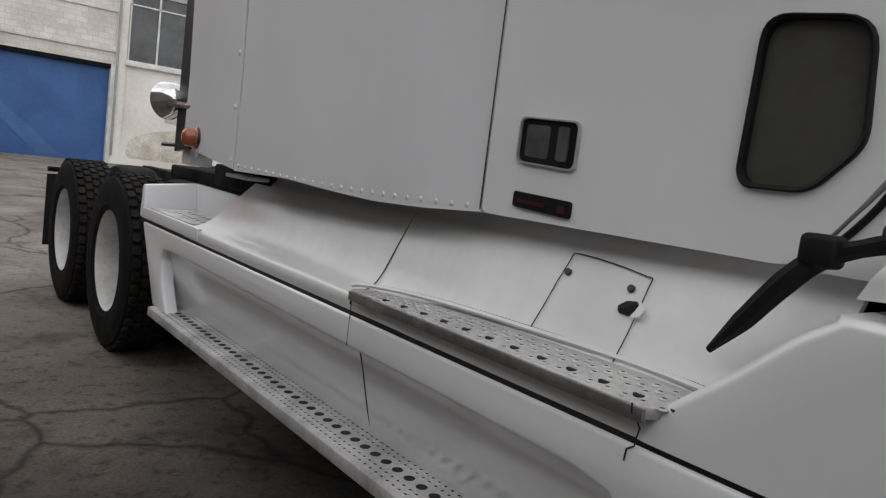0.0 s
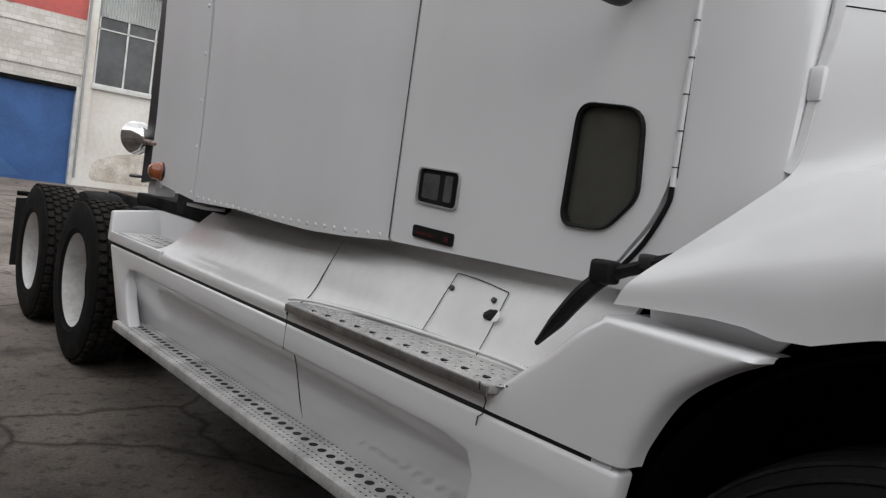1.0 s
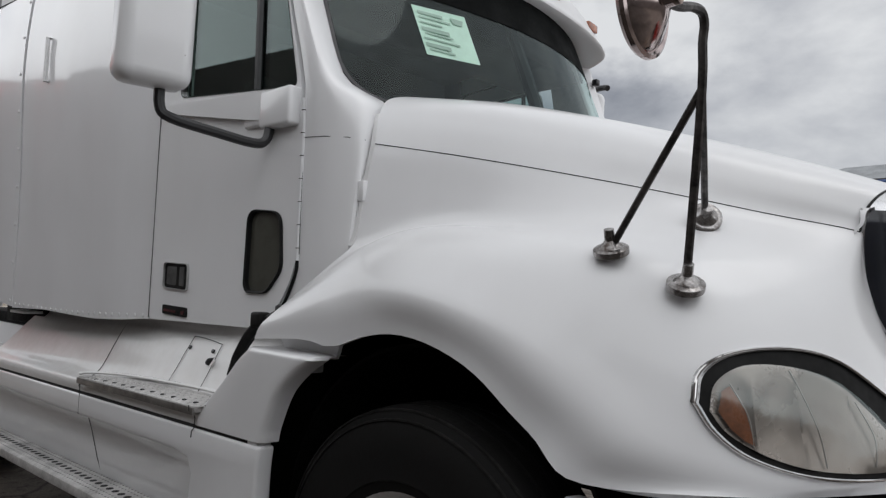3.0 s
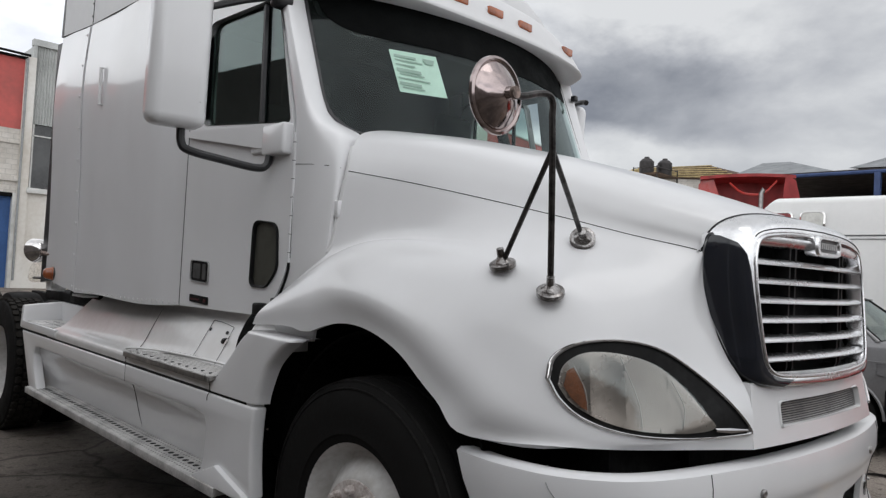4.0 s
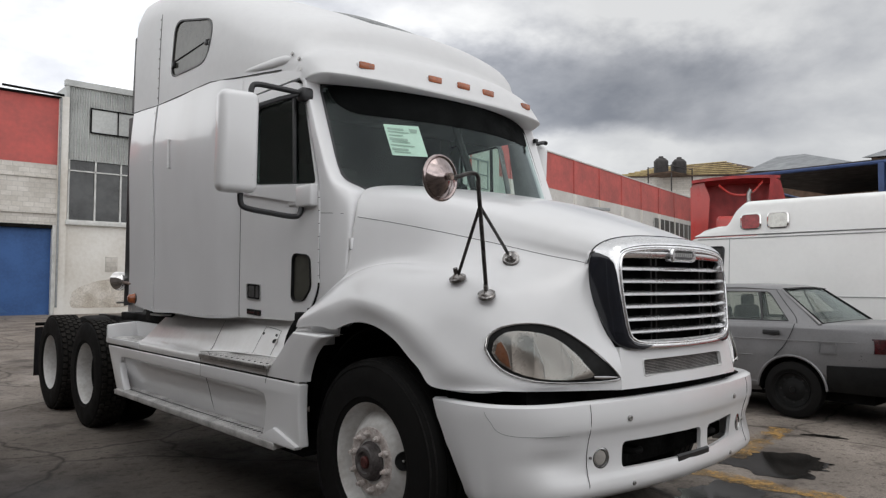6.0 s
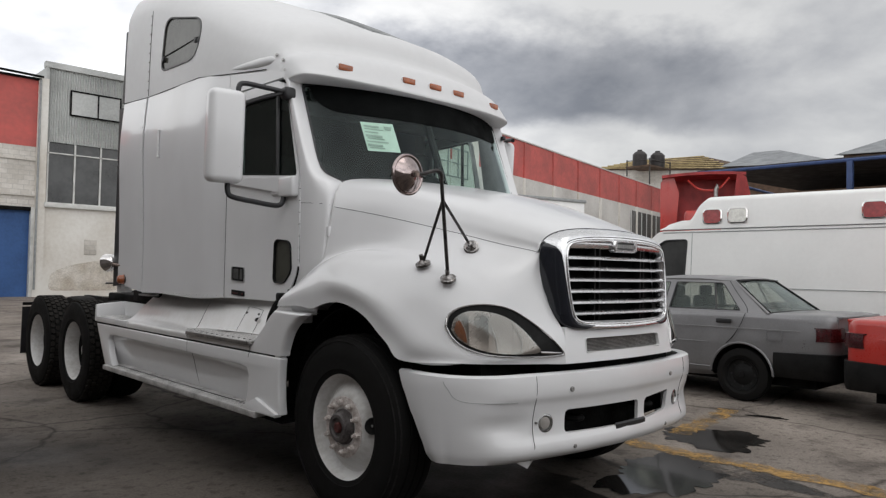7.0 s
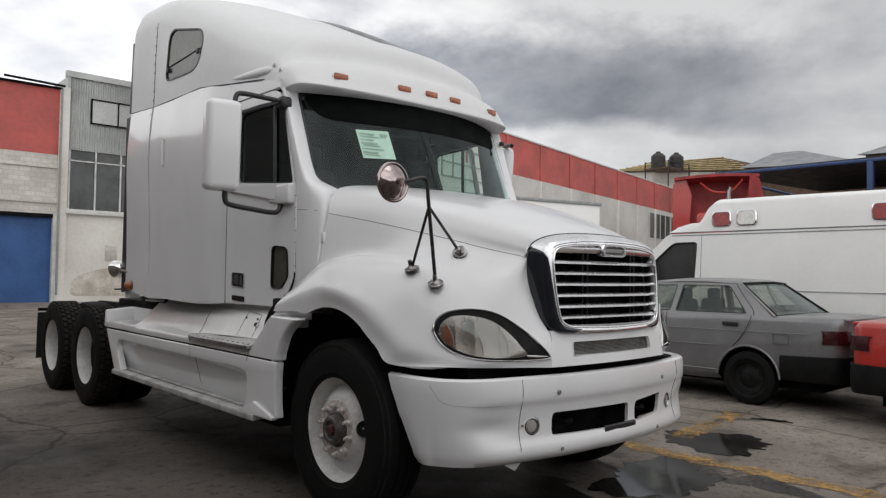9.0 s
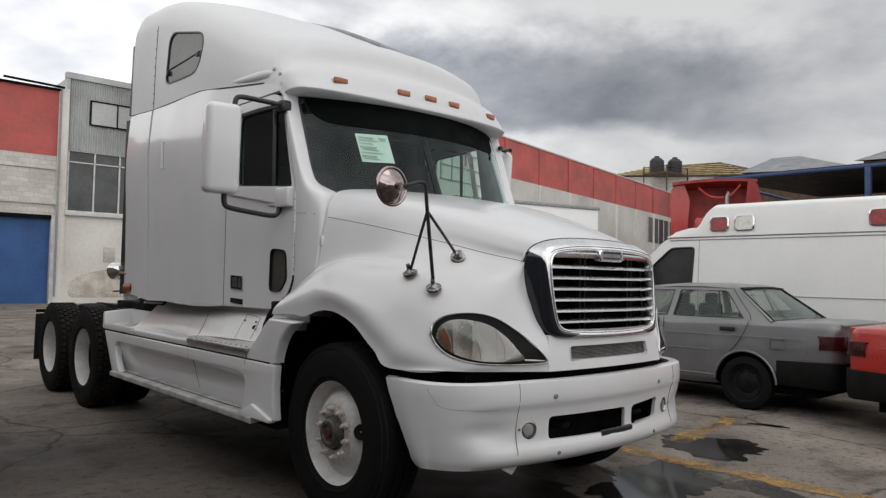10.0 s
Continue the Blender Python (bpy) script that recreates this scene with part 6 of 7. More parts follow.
        y = y0 + (y1 - y0) * t
        row.append(Vector((x + 0.004 - 0.01 * math.sin(max(0, min(1, (y - 1.2) / 0.9)) * math.pi) * (z - 0.9) / 0.25, y, z)))
    cov.append(row)
pair("fairing_top", (shell(cov, 0.012)), "paint_dusty", fairing, "sloping white top of the fairing, dusty in places")
pair("fairing_end", grid([[Vector((x + 0.004, 3.13 - (z - 0.90) * 1.1 - 0.002, z)), Vector((-0.97, 3.13 - (z - 0.90) * 1.1 - 0.002, min(z, 1.15)))] for x, z in rows_]), "paint_dusty", fairing)
pair("fairing_stripe", (box((-1.2475, 0.565, 0.826), (-1.20, 3.76, 0.862))), "gap", fairing, "black gap line along the fairing")
pair("stripe_end", box((-1.2485, 0.522, 0.828), (-1.20, 0.57, 0.872)), "paint", fairing)
# rear shelf of the fairing
sh = join(box((-1.255, 3.0, 0.862), (-1.235, 3.77, 0.912), 0.004), box((-1.24, 2.95, 0.885), (-0.98, 3.76, 0.905)))
pair("rear_shelf", (sh), "paint", fairing)
wall_ = plate([(-1.255, 0.862), (-0.98, 0.862), (-0.98, 1.04), (-1.235, 1.015)], 0.05, lambda x, z, d: Vector((x, 3.76 + d + (z - 0.86) * 0.35, z)))
pair("rear_shelf_wall", (soften(wall_, 0.01)), "paint", fairing)
pair("rear_shelf_back", (plate([(2.8, 0.9), (3.8, 0.9), (3.83, 1.04), (2.9, 1.03)], 0.02, lambda y, z, d: Vector((-0.99 + d, y, z)))), "paint", fairing)


def perforated(name, x0, x1, y0, y1, z0, z1, parent, label, holes_at=(0.5,), nubs_at=(0.18, 0.32, 0.68, 0.84), pitch=0.062, thick=0.028, edge=0.0, big=0.0115, small=0.0042, taper=None, slant=0.0):
    """A metal tread with punched holes and raised nubs; z runs from z0 outside to z1 inside."""
    tz = lambda x: z0 + (z1 - z0) * (x - x0) / (x1 - x0)
    b = bmesh.new()
    vs = []
    xin = lambda y: float(np.interp(y, *zip(*taper))) if taper else x1
    line = [(y0 + slant, x0), (y1, x0)] + ([(y, x) for y, x in taper[::-1]] if taper else [(y1 - edge, x1), (y0 + edge, x1)])
    tread = soften(plate(rounded(line, 0.02), thick, lambda y, x, d: Vector((x, y, tz(x) - d))), 0.005)
    t = pair(name, (tread), "alloy", parent, label)
    hs, nubs = [], []
    n = int((y1 - y0 - 0.1) / pitch)
    lie = lambda y, m: y0 + m + edge * 0.5 < y < y1 - m - edge * 0.5
    for k in range(n):
        y = y0 + 0.06 + k * pitch
        for f in holes_at:
            if lie(y, 0.05):
                x = x0 + (xin(y) - x0) * f
                hs.append((x, y, tz(x)))
        for j, f in enumerate(nubs_at):
            for q in (0.25, 0.75):
                yy = y + pitch * (q + 0.25 * (j % 2))
                if lie(yy, 0.04):
                    x = x0 + (xin(yy) - x0) * f
                    nubs.append((x, yy, tz(x)))
    dark = join(*[disc_at(p, (0, 0, 1), [(-0.004, big), (0.0008, big), (0.0008, 0.0)], 10) for p in hs])
    pair("hole_pattern", dark, "gap", t, kind="stuff")
    pair("nub_pattern", join(*[disc_at(p, (0, 0, 1), [(-0.001, small * 1.7), (0.0020, small * 1.2), (0.0004, small * 0.8), (0.0004, 0.0)], 8) for p in nubs]), "alloy", t, kind="stuff")
    pair("nub_hole_pattern", join(*[disc_at(p, (0, 0, 1), [(-0.001, small * 0.75), (0.0012, small * 0.7), (0.0012, 0.0)], 7) for p in nubs]), "gap", t, kind="stuff")
    return t


perforated("lower_step", -1.278, -1.13, 0.74, 3.47, 0.497, 0.503, fairing, "long perforated aluminium step", (0.52,), (0.14, 0.29, 0.74, 0.88), 0.052, 0.04, 0.0, 0.0150, 0.0058)
perforated("upper_step", -1.272, -1.175, 0.75, 1.79, 0.920, 0.945, fairing, "perforated aluminium upper step plate", (0.30,), (0.16, 0.46, 0.62, 0.78), 0.075, 0.022, 0.0, 0.0115, 0.0062, [(0.77, -1.178), (0.95, -1.172), (1.25, -1.180), (1.50, -1.196), (1.68, -1.222), (1.775, -1.248)], 0.095)
pair("upper_step_edge", box((-1.2765, 0.85, 0.893), (-1.268, 1.785, 0.917), 0.002), "steel", fairing)
step_line = crom([(0.775, -1.180, 0.9485), (0.95, -1.170, 0.951), (1.25, -1.178, 0.949), (1.50, -1.194, 0.945), (1.68, -1.220, 0.938), (1.775, -1.246, 0.931), (1.80, -1.262, 0.926)], 4)
pair("step_rim", tube([(x + 0.004, y, z + 0.003) for y, x, z in step_line], 0.0065, 6), "paint_dusty", fairing)
pair("step_rim_gap", tube([(x + 0.0115, y, z + 0.0055) for y, x, z in step_line], 0.0026, 5), "gap", fairing)
perforated("rear_step", -1.235, -1.02, 3.15, 3.72, 0.915, 0.917, fairing, "perforated rear step", (0.35, 0.65), (0.2, 0.5, 0.8), 0.06, 0.012)
# recess behind the lower step
rc = [[Vector((x, y, z)) for x, z in ((-1.228, 0.768), (-1.212, 0.752), (-1.195, 0.70), (-1.165, 0.58), (-1.142, 0.50))] for y in (0.86, 0.98, 1.5, 2.3, 3.2, 3.50)]
for r, k in ((0, 0.85), (5, 0.85)):
    for p in rc[r]:
        p.x -= 0.022 * k
pair("step_recess", (shell(rc, 0.01)), "paint_gloss", fairing, "glossy scuffed recess behind the step")
pair("step_gusset", (soften(plate([(0.97, 0.492), (0.755, 0.578), (0.505, 0.512), (0.515, 0.490)], 0.05, fair(0.022)), 0.008)), "paint", fairing)
pair("step_edge", (box((-1.282, 0.74, 0.455), (-1.262, 3.47, 0.494), 0.004)), "alloy", fairing)
pair("fairing_underside", (box((-1.20, 0.55, 0.44), (-0.5, 3.45, 0.46))), "frame", fairing)
sm = [(x - 0.002, 1.80, z) for x, z in rows_[2:]]
pair("panel_seam", (join(tube(sm, 0.0018, 5), tube([(-1.2545, 1.80, 0.90), (-1.2545, 1.80, 0.765)], 0.0016, 5), tube([(-1.2125, 1.80, 0.752), (-1.1955, 1.80, 0.70), (-1.1655, 1.80, 0.58), (-1.1425, 1.80, 0.51)], 0.002, 5))), "gap", fairing)
hatch = [(1.225, 0.945), (1.21, 1.095), (1.19, 1.118), (1.02, 1.105), (1.0, 1.085), (1.0, 0.945)]


def on_cover(y, z, out=0.0):
    x = float(np.interp(z, rows_[:, 1], rows_[:, 0]))
    return Vector((x - 0.004 - out, y, z))


pair("hatch_seam", (tube([on_cover(y, z, -0.004) for y, z in crom(hatch, 3)], 0.0012, 5)), "gap", fairing)
for y, z in ((1.20, 1.080), (1.035, 1.078)):
    pair("hatch_bolt", (disc_at(on_cover(y, z), (-0.9, 0, 0.45), [(-0.006, 0.008), (0.000, 0.0075), (0.001, 0.0)], 12)), "black", fairing)
pair("torn_hole", tube([on_cover(1.040, 1.036, -0.007), on_cover(1.022, 1.040, -0.006), on_cover(1.006, 1.052, -0.006)], [0.009, 0.016, 0.006], 8), "gap", fairing)
pair("torn_flap", plate([(1.004, 1.028), (0.985, 1.032), (0.980, 1.048), (0.994, 1.058)], 0.002, lambda y, z, d: on_cover(y, z, 0.002 + (1.02 - y) * 0.12 - d)), "paint_dusty", fairing)
pair("skin_crack", tube([(-1.2775, 0.872, 0.922), (-1.2775, 0.870, 0.905), (-1.258, 0.872, 0.892), (-1.2575, 0.864, 0.878), (-1.2565, 0.868, 0.862), (-1.2565, 0.870, 0.846), (-1.2565, 0.884, 0.836), (-1.2565, 0.886, 0.815)], 0.0016, 5), "gap", fairing, "dark crack in the fairing")
# rubber hood strap hanging between wing and fairing
strap = crom([(-1.175, 0.815, 1.02), (-1.178, 0.765, 1.08), (-1.170, 0.715, 1.15), (-1.155, 0.675, 1.195), (-1.148, 0.625, 1.218), (-1.143, 0.555, 1.243), (-1.138, 0.49, 1.272)], 4)
st = pair("hood_strap", (tube(strap, [0.006, 0.017, 0.020, 0.019, 0.014, 0.017, 0.013], 8)), "dull_black", truck, "black rubber hood strap")
pair("strap_clip", box((-1.182, 0.645, 1.182), (-1.135, 0.700, 1.232), 0.01, 3), "dull_black", st)
pair("strap_end", box((-1.160, 0.560, 1.222), (-1.128, 0.600, 1.258), 0.008), "black", st)
pair("sill_bracket", box((-1.19, 2.72, 1.132), (-1.10, 2.93, 1.146), 0.003), "paint", truck)
# lamps on the sleeper's rear corner
for s in (-1, 1):
    sp_ = part("work_lamp", disc_at((s * 1.30, 3.36, 1.405), (-0.3 * -s, 1, -0.15), [(-0.10, 0.0), (-0.098, 0.02), (-0.085, 0.045), (-0.05, 0.068), (0.0, 0.078), (0.006, 0.080), (0.008, 0.072), (0.008, 0.0)], 28), "chrome", truck, "chrome bullet work lamp")
    part("lamp_arm", tube([(s * 1.29, 3.27, 1.39), (s * 1.285, 3.12, 1.385), (s * 1.27, 3.06, 1.38)], 0.014, 8), "rust", sp_)
    al = part("turn_lamp", disc_at((s * 1.275, 3.02, 1.265), (s * 1, 0.25, 0), [(-0.01, 0.042), (0.012, 0.044), (0.016, 0.040), (0.05, 0.034), (0.062, 0.02), (0.065, 0.0)], 24), "amber", truck, "amber turn lamp")
    part("lamp_base", disc_at((s * 1.268, 3.02, 1.265), (s * 1, 0.25, 0), [(-0.02, 0.05), (0.012, 0.05), (0.014, 0.044), (0.014, 0)], 24), "black", al)
    part("gladhand_box", box((s * 1.20 - 0.05, 3.18, 1.15), (s * 1.20 + 0.05, 3.28, 1.22), 0.01), "paint_worn", truck)
    part("hose_end", tube([(s * 1.22, 3.1, 1.232), (s * 1.28, 3.45, 1.222)], 0.009, 6), "black", truck)

# ---- parked vehicles ----


def plain_wheel(parent, x, y, s, r, width, rim, material):
    p = pose(x, y, r, 0, 0, 0 if s < 0 else 180)
    h = width / 2
    t = part("wheel", moved(lathe([(-h * 0.7, r * 0.60), (-h, r * 0.72), (-h * 0.98, r * 0.85), (-h * 0.75, r * 0.97), (0, r), (h * 0.75, r * 0.97), (h, r * 0.8), (h * 0.7, r * 0.6)], 40, caps=False), p), "rubber", parent)
    part("rim", moved(lathe([(-h * 0.72, r * 0.62), (-h * 0.80, r * 0.60), (-h * 0.45, r * 0.54), (-h * 0.35, r * 0.40), (-h * 0.62, r * 0.26), (-h * 0.66, r * 0.12), (-h * 0.8, r * 0.1), (-h * 0.8, 0.001)], 32, caps=False), p), material, t)
    for k in range(8):
        a = 2 * math.pi * k / 8
        part("rim_slot", moved(disc_at((-h * 0.40, r * 0.44 * math.cos(a), r * 0.44 * math.sin(a)), (-1, 0, 0), [(0, r * 0.045), (0.004, r * 0.045), (0.004, 0)], 8), p), "gap", t)
    return t


def sedan(label, paint, at, turn):
    """A boxy four-door saloon, its nose towards +y, its rear axle at y = 0."""
    car = thing("sedan", label, "car", group="parked cars", at=at, turn=turn)
    W = 0.82
    # side profile of the lower body from tail to nose: y, sill z, shoulder z
    st = [(-0.93, 0.52, 0.88, 0.62), (-0.88, 0.44, 0.965, 0.76), (-0.70, 0.42, 0.985, 0.80), (-0.3, 0.36, 0.99, 0.82), (0.4, 0.25, 0.985, 0.83), (1.2, 0.24, 0.965, 0.83), (2.0, 0.24, 0.945, 0.83), (2.45, 0.26, 0.91, 0.82), (3.0, 0.32, 0.83, 0.80), (3.22, 0.40, 0.76, 0.74), (3.30, 0.50, 0.68, 0.62)]
    net = []
    for y, z0, z1, w in st:
        net.append([(-w * 0.90, y, z0), (-w * 0.99, y, z0 + (z1 - z0) * 0.12), (-w, y, z0 + (z1 - z0) * 0.45), (-w * 0.995, y, z0 + (z1 - z0) * 0.62), (-w * 0.97, y, z0 + (z1 - z0) * 0.86), (-w * 0.93, y, z1 - 0.012), (-w * 0.75, y, z1 + 0.008), (0, y, z1 + 0.02)])
    half = patch(net, 4, 3)
    b = mirrored(grid(half))
    bmesh.ops.holes_fill(b, edges=[e for e in b.edges if e.is_boundary], sides=0)
    cut = []
    for y in (0.0, 2.43):
        for s in (-1, 1):
            cut.append(disc_at((s * 0.60, y, 0.30), (s, 0, 0), [(0, 0.345), (0.4, 0.345)], 32))
    body = part("body", carve(b, cut), paint, car, "", 40)
    for y in (0.0, 2.43):
        pair("arch_liner", (shell([[(x, y + 0.35 * math.cos(a), 0.30 + 0.35 * math.sin(a)) for x in (-0.815, -0.45)] for a in np.linspace(0, math.pi, 16)], 0.01)), "frame", car)
    for y in (0.0, 2.43):
        pair("arch_lip", tube([(-0.826, y + 0.352 * math.cos(a), 0.30 + 0.352 * math.sin(a)) for a in np.linspace(0.05, math.pi - 0.05, 18)], 0.013, 8), paint, car)
    # greenhouse
    roof_o = [[Vector((x, y, z)) for x in (-0.585, -0.53, -0.3, 0, 0.3, 0.53, 0.585)] for y, z in ((0.18, 1.345), (0.25, 1.375), (0.6, 1.395), (1.0, 1.39), (1.35, 1.36), (1.40, 1.345))]
    for r in roof_o:
        for v, dz in zip(r, (-0.035, -0.01, 0.008, 0.012, 0.008, -0.01, -0.035)):
            v.z += dz
    part("roof", shell(roof_o, 0.02), paint, car)
    gx = lambda z: 0.765 - (z - 0.97) * 0.50
    side = lambda out=0.0, s=-1: (lambda y, z, d: Vector((s * (gx(z) + out - d), y, z)))
    outl = rounded([(-0.26, 0.97), (2.08, 0.955), (1.36, 1.355), (0.20, 1.348)], [0.02, 0.02, 0.10, 0.06])
    rear_w = rounded([(0.04, 1.005), (0.93, 1.0), (0.91, 1.318), (0.31, 1.318)], [0.02, 0.02, 0.03, 0.05])
    front_w = rounded([(1.00, 1.0), (1.88, 0.99), (1.38, 1.31), (0.98, 1.315)], [0.02, 0.02, 0.04, 0.02])
    for s in (-1, 1):
        part("window_frame", plate(outl, 0.03, side(0, s), (rear_w, front_w)), paint, car)
        for nm, wn_ in (("rear_door_glass", rear_w), ("front_door_glass", front_w)):
            g = part(nm, plate(wn_, 0.004, side(-0.015, s)), "car_glass", car)
            g.visible_shadow = False
            inn_ = [(sum(p[0] for p in wn_) / len(wn_) + (a - sum(p[0] for p in wn_) / len(wn_)) * 0.965, 1.16 + (c - 1.16) * 0.94) for a, c in wn_]
            part("glass_seal", loft_ring([[side(o, s)(a, c, 0) for a, c in r] for o, r in ((0.004, wn_), (0.004, inn_), (-0.012, inn_))]), "black", car)
        part("window_divider", tube([side(0, s)(0.33, 1.005, 0.005), side(0, s)(0.42, 1.31, 0.005)], 0.012, 6), "black", car)
        part("door_handle", box((s * 0.832 - 0.012, 0.11, 0.862), (s * 0.832 + 0.012, 0.29, 0.912), 0.0115, 3), "black", car)
        part("side_moulding", tube([(s * 0.836, -0.62, 0.815), (s * 0.838, 0.5, 0.812), (s * 0.838, 2.0, 0.80), (s * 0.83, 2.9, 0.76)], 0.0045, 6), paint, car)
        part("door_gap", tube([(s * 0.832, 0.17, 0.64), (s * 0.835, 0.09, 0.72), (s * 0.83, 0.01, 0.85), (s * 0.80, -0.035, 0.985)], 0.004, 5, 3), "gap", car)
        part("door_gap", tube([side(0.001, s)(-0.04, 0.99, 0), side(0.001, s)(-0.01, 1.06, 0), side(0.001, s)(0.15, 1.23, 0), side(0.001, s)(0.24, 1.335, 0)], 0.0035, 5, 3), "gap", car)
        part("lower_moulding", tube([(s * 0.832, 0.40, 0.635), (s * 0.834, 1.2, 0.63), (s * 0.832, 2.02, 0.62)], 0.006, 6), paint, car)
        part("door_gap", tube([(s * 0.832, 1.02, 0.36), (s * 0.835, 1.02, 0.7), (s * 0.80, 1.02, 0.98)], 0.004, 5), "gap", car)
        part("sill_line", tube([(s * 0.825, 0.36, 0.355), (s * 0.828, 2.05, 0.345)], 0.008, 6), paint, car)
        part("fuel_flap" if s < 0 else "panel_line", loft_ring([[Vector((s * (0.829 + o), -0.36 + a * k, 0.755 + c * k)) for a, c in rounded([(-0.08, -0.055), (0.08, -0.055), (0.08, 0.055), (-0.08, 0.055)], 0.015)] for k, o in ((1.0, -0.01), (1.0, 0.005), (0.95, 0.005))]), paint, car)
    rg = [[Vector((x * (0.565 + 0.185 * t), 0.185 - 0.47 * t - 0.05 * (1 - x * x), 1.338 - 0.352 * t + 0.012 * (1 - x * x))) for x in np.linspace(-1, 1, 9)] for t in np.linspace(0, 1, 6)]
    rgo = part("rear_screen", shell([[Vector((v.x * 0.965, v.y, v.z)) for v in r] for r in rg], 0.006), "car_glass", car)
    rgo.visible_shadow = False
    edge_ = [r[0] for r in rg] + list(rg[-1][1:-1]) + [r[-1] for r in rg[::-1]] + list(rg[0][1:-1])[::-1]
    part("rear_screen_seal", tube([(v.x * 0.965, v.y, v.z + 0.004) for v in edge_ + edge_[:1]], 0.012, 6), "dull_black", car)
    for s in (-1, 1):
        part("rear_pillar", tube([(s * 0.570, 0.19, 1.335), (s * 0.66, -0.03, 1.17), (s * 0.755, -0.275, 0.985)], 0.016, 8), paint, car)
    part("screen_seal", tube([(-0.545, 0.15, 1.345), (0, 0.13, 1.36), (0.545, 0.15, 1.345)], 0.005, 6), "black", car)
    fg = [[Vector((x * (0.58 + 0.17 * t) / 0.6, 1.38 + 0.72 * t, 1.34 - 0.39 * t)) for x in (-0.60, 0, 0.60)] for t in np.linspace(0, 1, 5)]
    fgo = part("windscreen", shell(fg, 0.006), "car_glass", car)
    fgo.visible_shadow = False
    part("cabin_floor", box((-0.74, -0.05, 0.80), (0.74, 2.1, 0.90)), "interior", car)
    for s in (-1, 1):
        part("front_seat", join(box((s * 0.36 - 0.22, 0.95, 0.88), (s * 0.36 + 0.22, 1.10, 1.14), 0.05, 3), box((s * 0.36 - 0.12, 0.97, 1.13), (s * 0.36 + 0.12, 1.06, 1.27), 0.04, 3)), "interior", car)
    part("rear_seat", box((-0.66, 0.0, 0.88), (0.66, 0.18, 1.08), 0.05, 3), "interior", car)
    # bumpers, lamps, plate
    bmp = crom([(-0.832, -0.352, 0), (-0.832, -0.72, 0), (-0.78, -0.91, 0), (-0.5, -0.975, 0), (0, -0.99, 0)], 4)
    part("rear_bumper", mirrored(shell([[Vector((p[0] + o, p[1], z)) for p in bmp] for o, z in ((0.04, 0.585), (0.004, 0.58), (-0.004, 0.52), (0.0, 0.44), (0.012, 0.37), (0.05, 0.315))], 0.02)), "dull_black", car, "black plastic bumper")
    part("front_bumper", mirrored(moved(shell([[Vector((p[0] + o, 2.43 - p[1] - 0.06, z)) for p in bmp] for o, z in ((0.04, 0.60), (0.0, 0.595), (-0.008, 0.50), (0.0, 0.40), (0.05, 0.33))], 0.02), pose(0, 0, 0))), "black", car)
    for s in (-1, 1):
        tp = crom([(-0.806, -0.755), (-0.798, -0.80), (-0.772, -0.885), (-0.72, -0.925), (-0.66, -0.944), (-0.58, -0.951)], 4)
        part("tail_lamp", shell([[Vector((-s * (x + o), y + o, z)) for x, y in tp] for o, z in ((0.03, 0.705), (0.0, 0.712), (-0.006, 0.78), (0.0, 0.850), (0.03, 0.858))], 0.02, (0, 0, 0.78)), "lamp_lens_red", car, "dark red tail lamp")
        part("head_lamp", box((s * 0.55 - 0.17, 3.22, 0.60), (s * 0.55 + 0.17, 3.31, 0.72), 0.02), "clear_lens", car)
    part("number_plate", box((-0.16, -0.985, 0.72), (0.16, -0.945, 0.86), 0.004), "van_white", car, "pale number plate with a plain bar")
    part("boot_panel", shell([[Vector((x, -0.944 + 0.02 * (x / 0.6) ** 2, z)) for x in np.linspace(-0.66, 0.66, 9)] for z in (0.60, 0.72, 0.86, 0.945)], 0.03, (0, 0, 0.8)), paint, car)
    part("boot_lid_lip", box((-0.62, -0.945, 0.945), (0.62, -0.86, 0.975), 0.012), paint, car)
    part("underbody", box((-0.62, -0.7, 0.20), (0.62, 3.0, 0.34)), "frame", car)
    for s in (-1, 1):
        for y in (0.0, 2.43):
            plain_wheel(car, s * 0.735, y, s, 0.298, 0.18, 0, "dull_black")
    pair("door_mirror", (box((-0.96, 1.78, 0.98), (-0.80, 1.88, 1.10), 0.03, 3)), "black", car)
    # tail drawn out and raised to fit the camera's view
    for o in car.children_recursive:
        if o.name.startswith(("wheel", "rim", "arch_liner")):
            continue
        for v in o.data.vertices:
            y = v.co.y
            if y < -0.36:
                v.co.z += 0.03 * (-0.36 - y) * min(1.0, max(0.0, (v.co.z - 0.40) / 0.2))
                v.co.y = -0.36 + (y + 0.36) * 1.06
    return car


M["car_glass"] = glass_mat("pale_car_glass", (0.93, 0.94, 0.91), 0.02, 0.86)
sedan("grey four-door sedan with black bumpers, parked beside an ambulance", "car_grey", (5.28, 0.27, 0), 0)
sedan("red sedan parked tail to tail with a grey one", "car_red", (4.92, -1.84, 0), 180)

# ambulance van
amb = thing("ambulance", "white high-roof ambulance van with red and clear side lamps", "van", at=(7.75, 0, 0))
van = lambda out=0.0, s=-1: (lambda y, z, d: Vector((s * (1.05 + out - d - max(0, z - 1.3) * 0.06), y, z)))
vb = rounded([(-3.2, 0.45), (-3.2, 2.10), (2.62, 2.075), (2.78, 1.93), (3.02, 1.72), (3.10, 1.45), (4.1, 1.25), (4.25, 1.05), (4.25, 0.45)], [0.05, 0.03, 0.08, 0.15, 0.1, 0.1, 0.1, 0.1, 0.05])
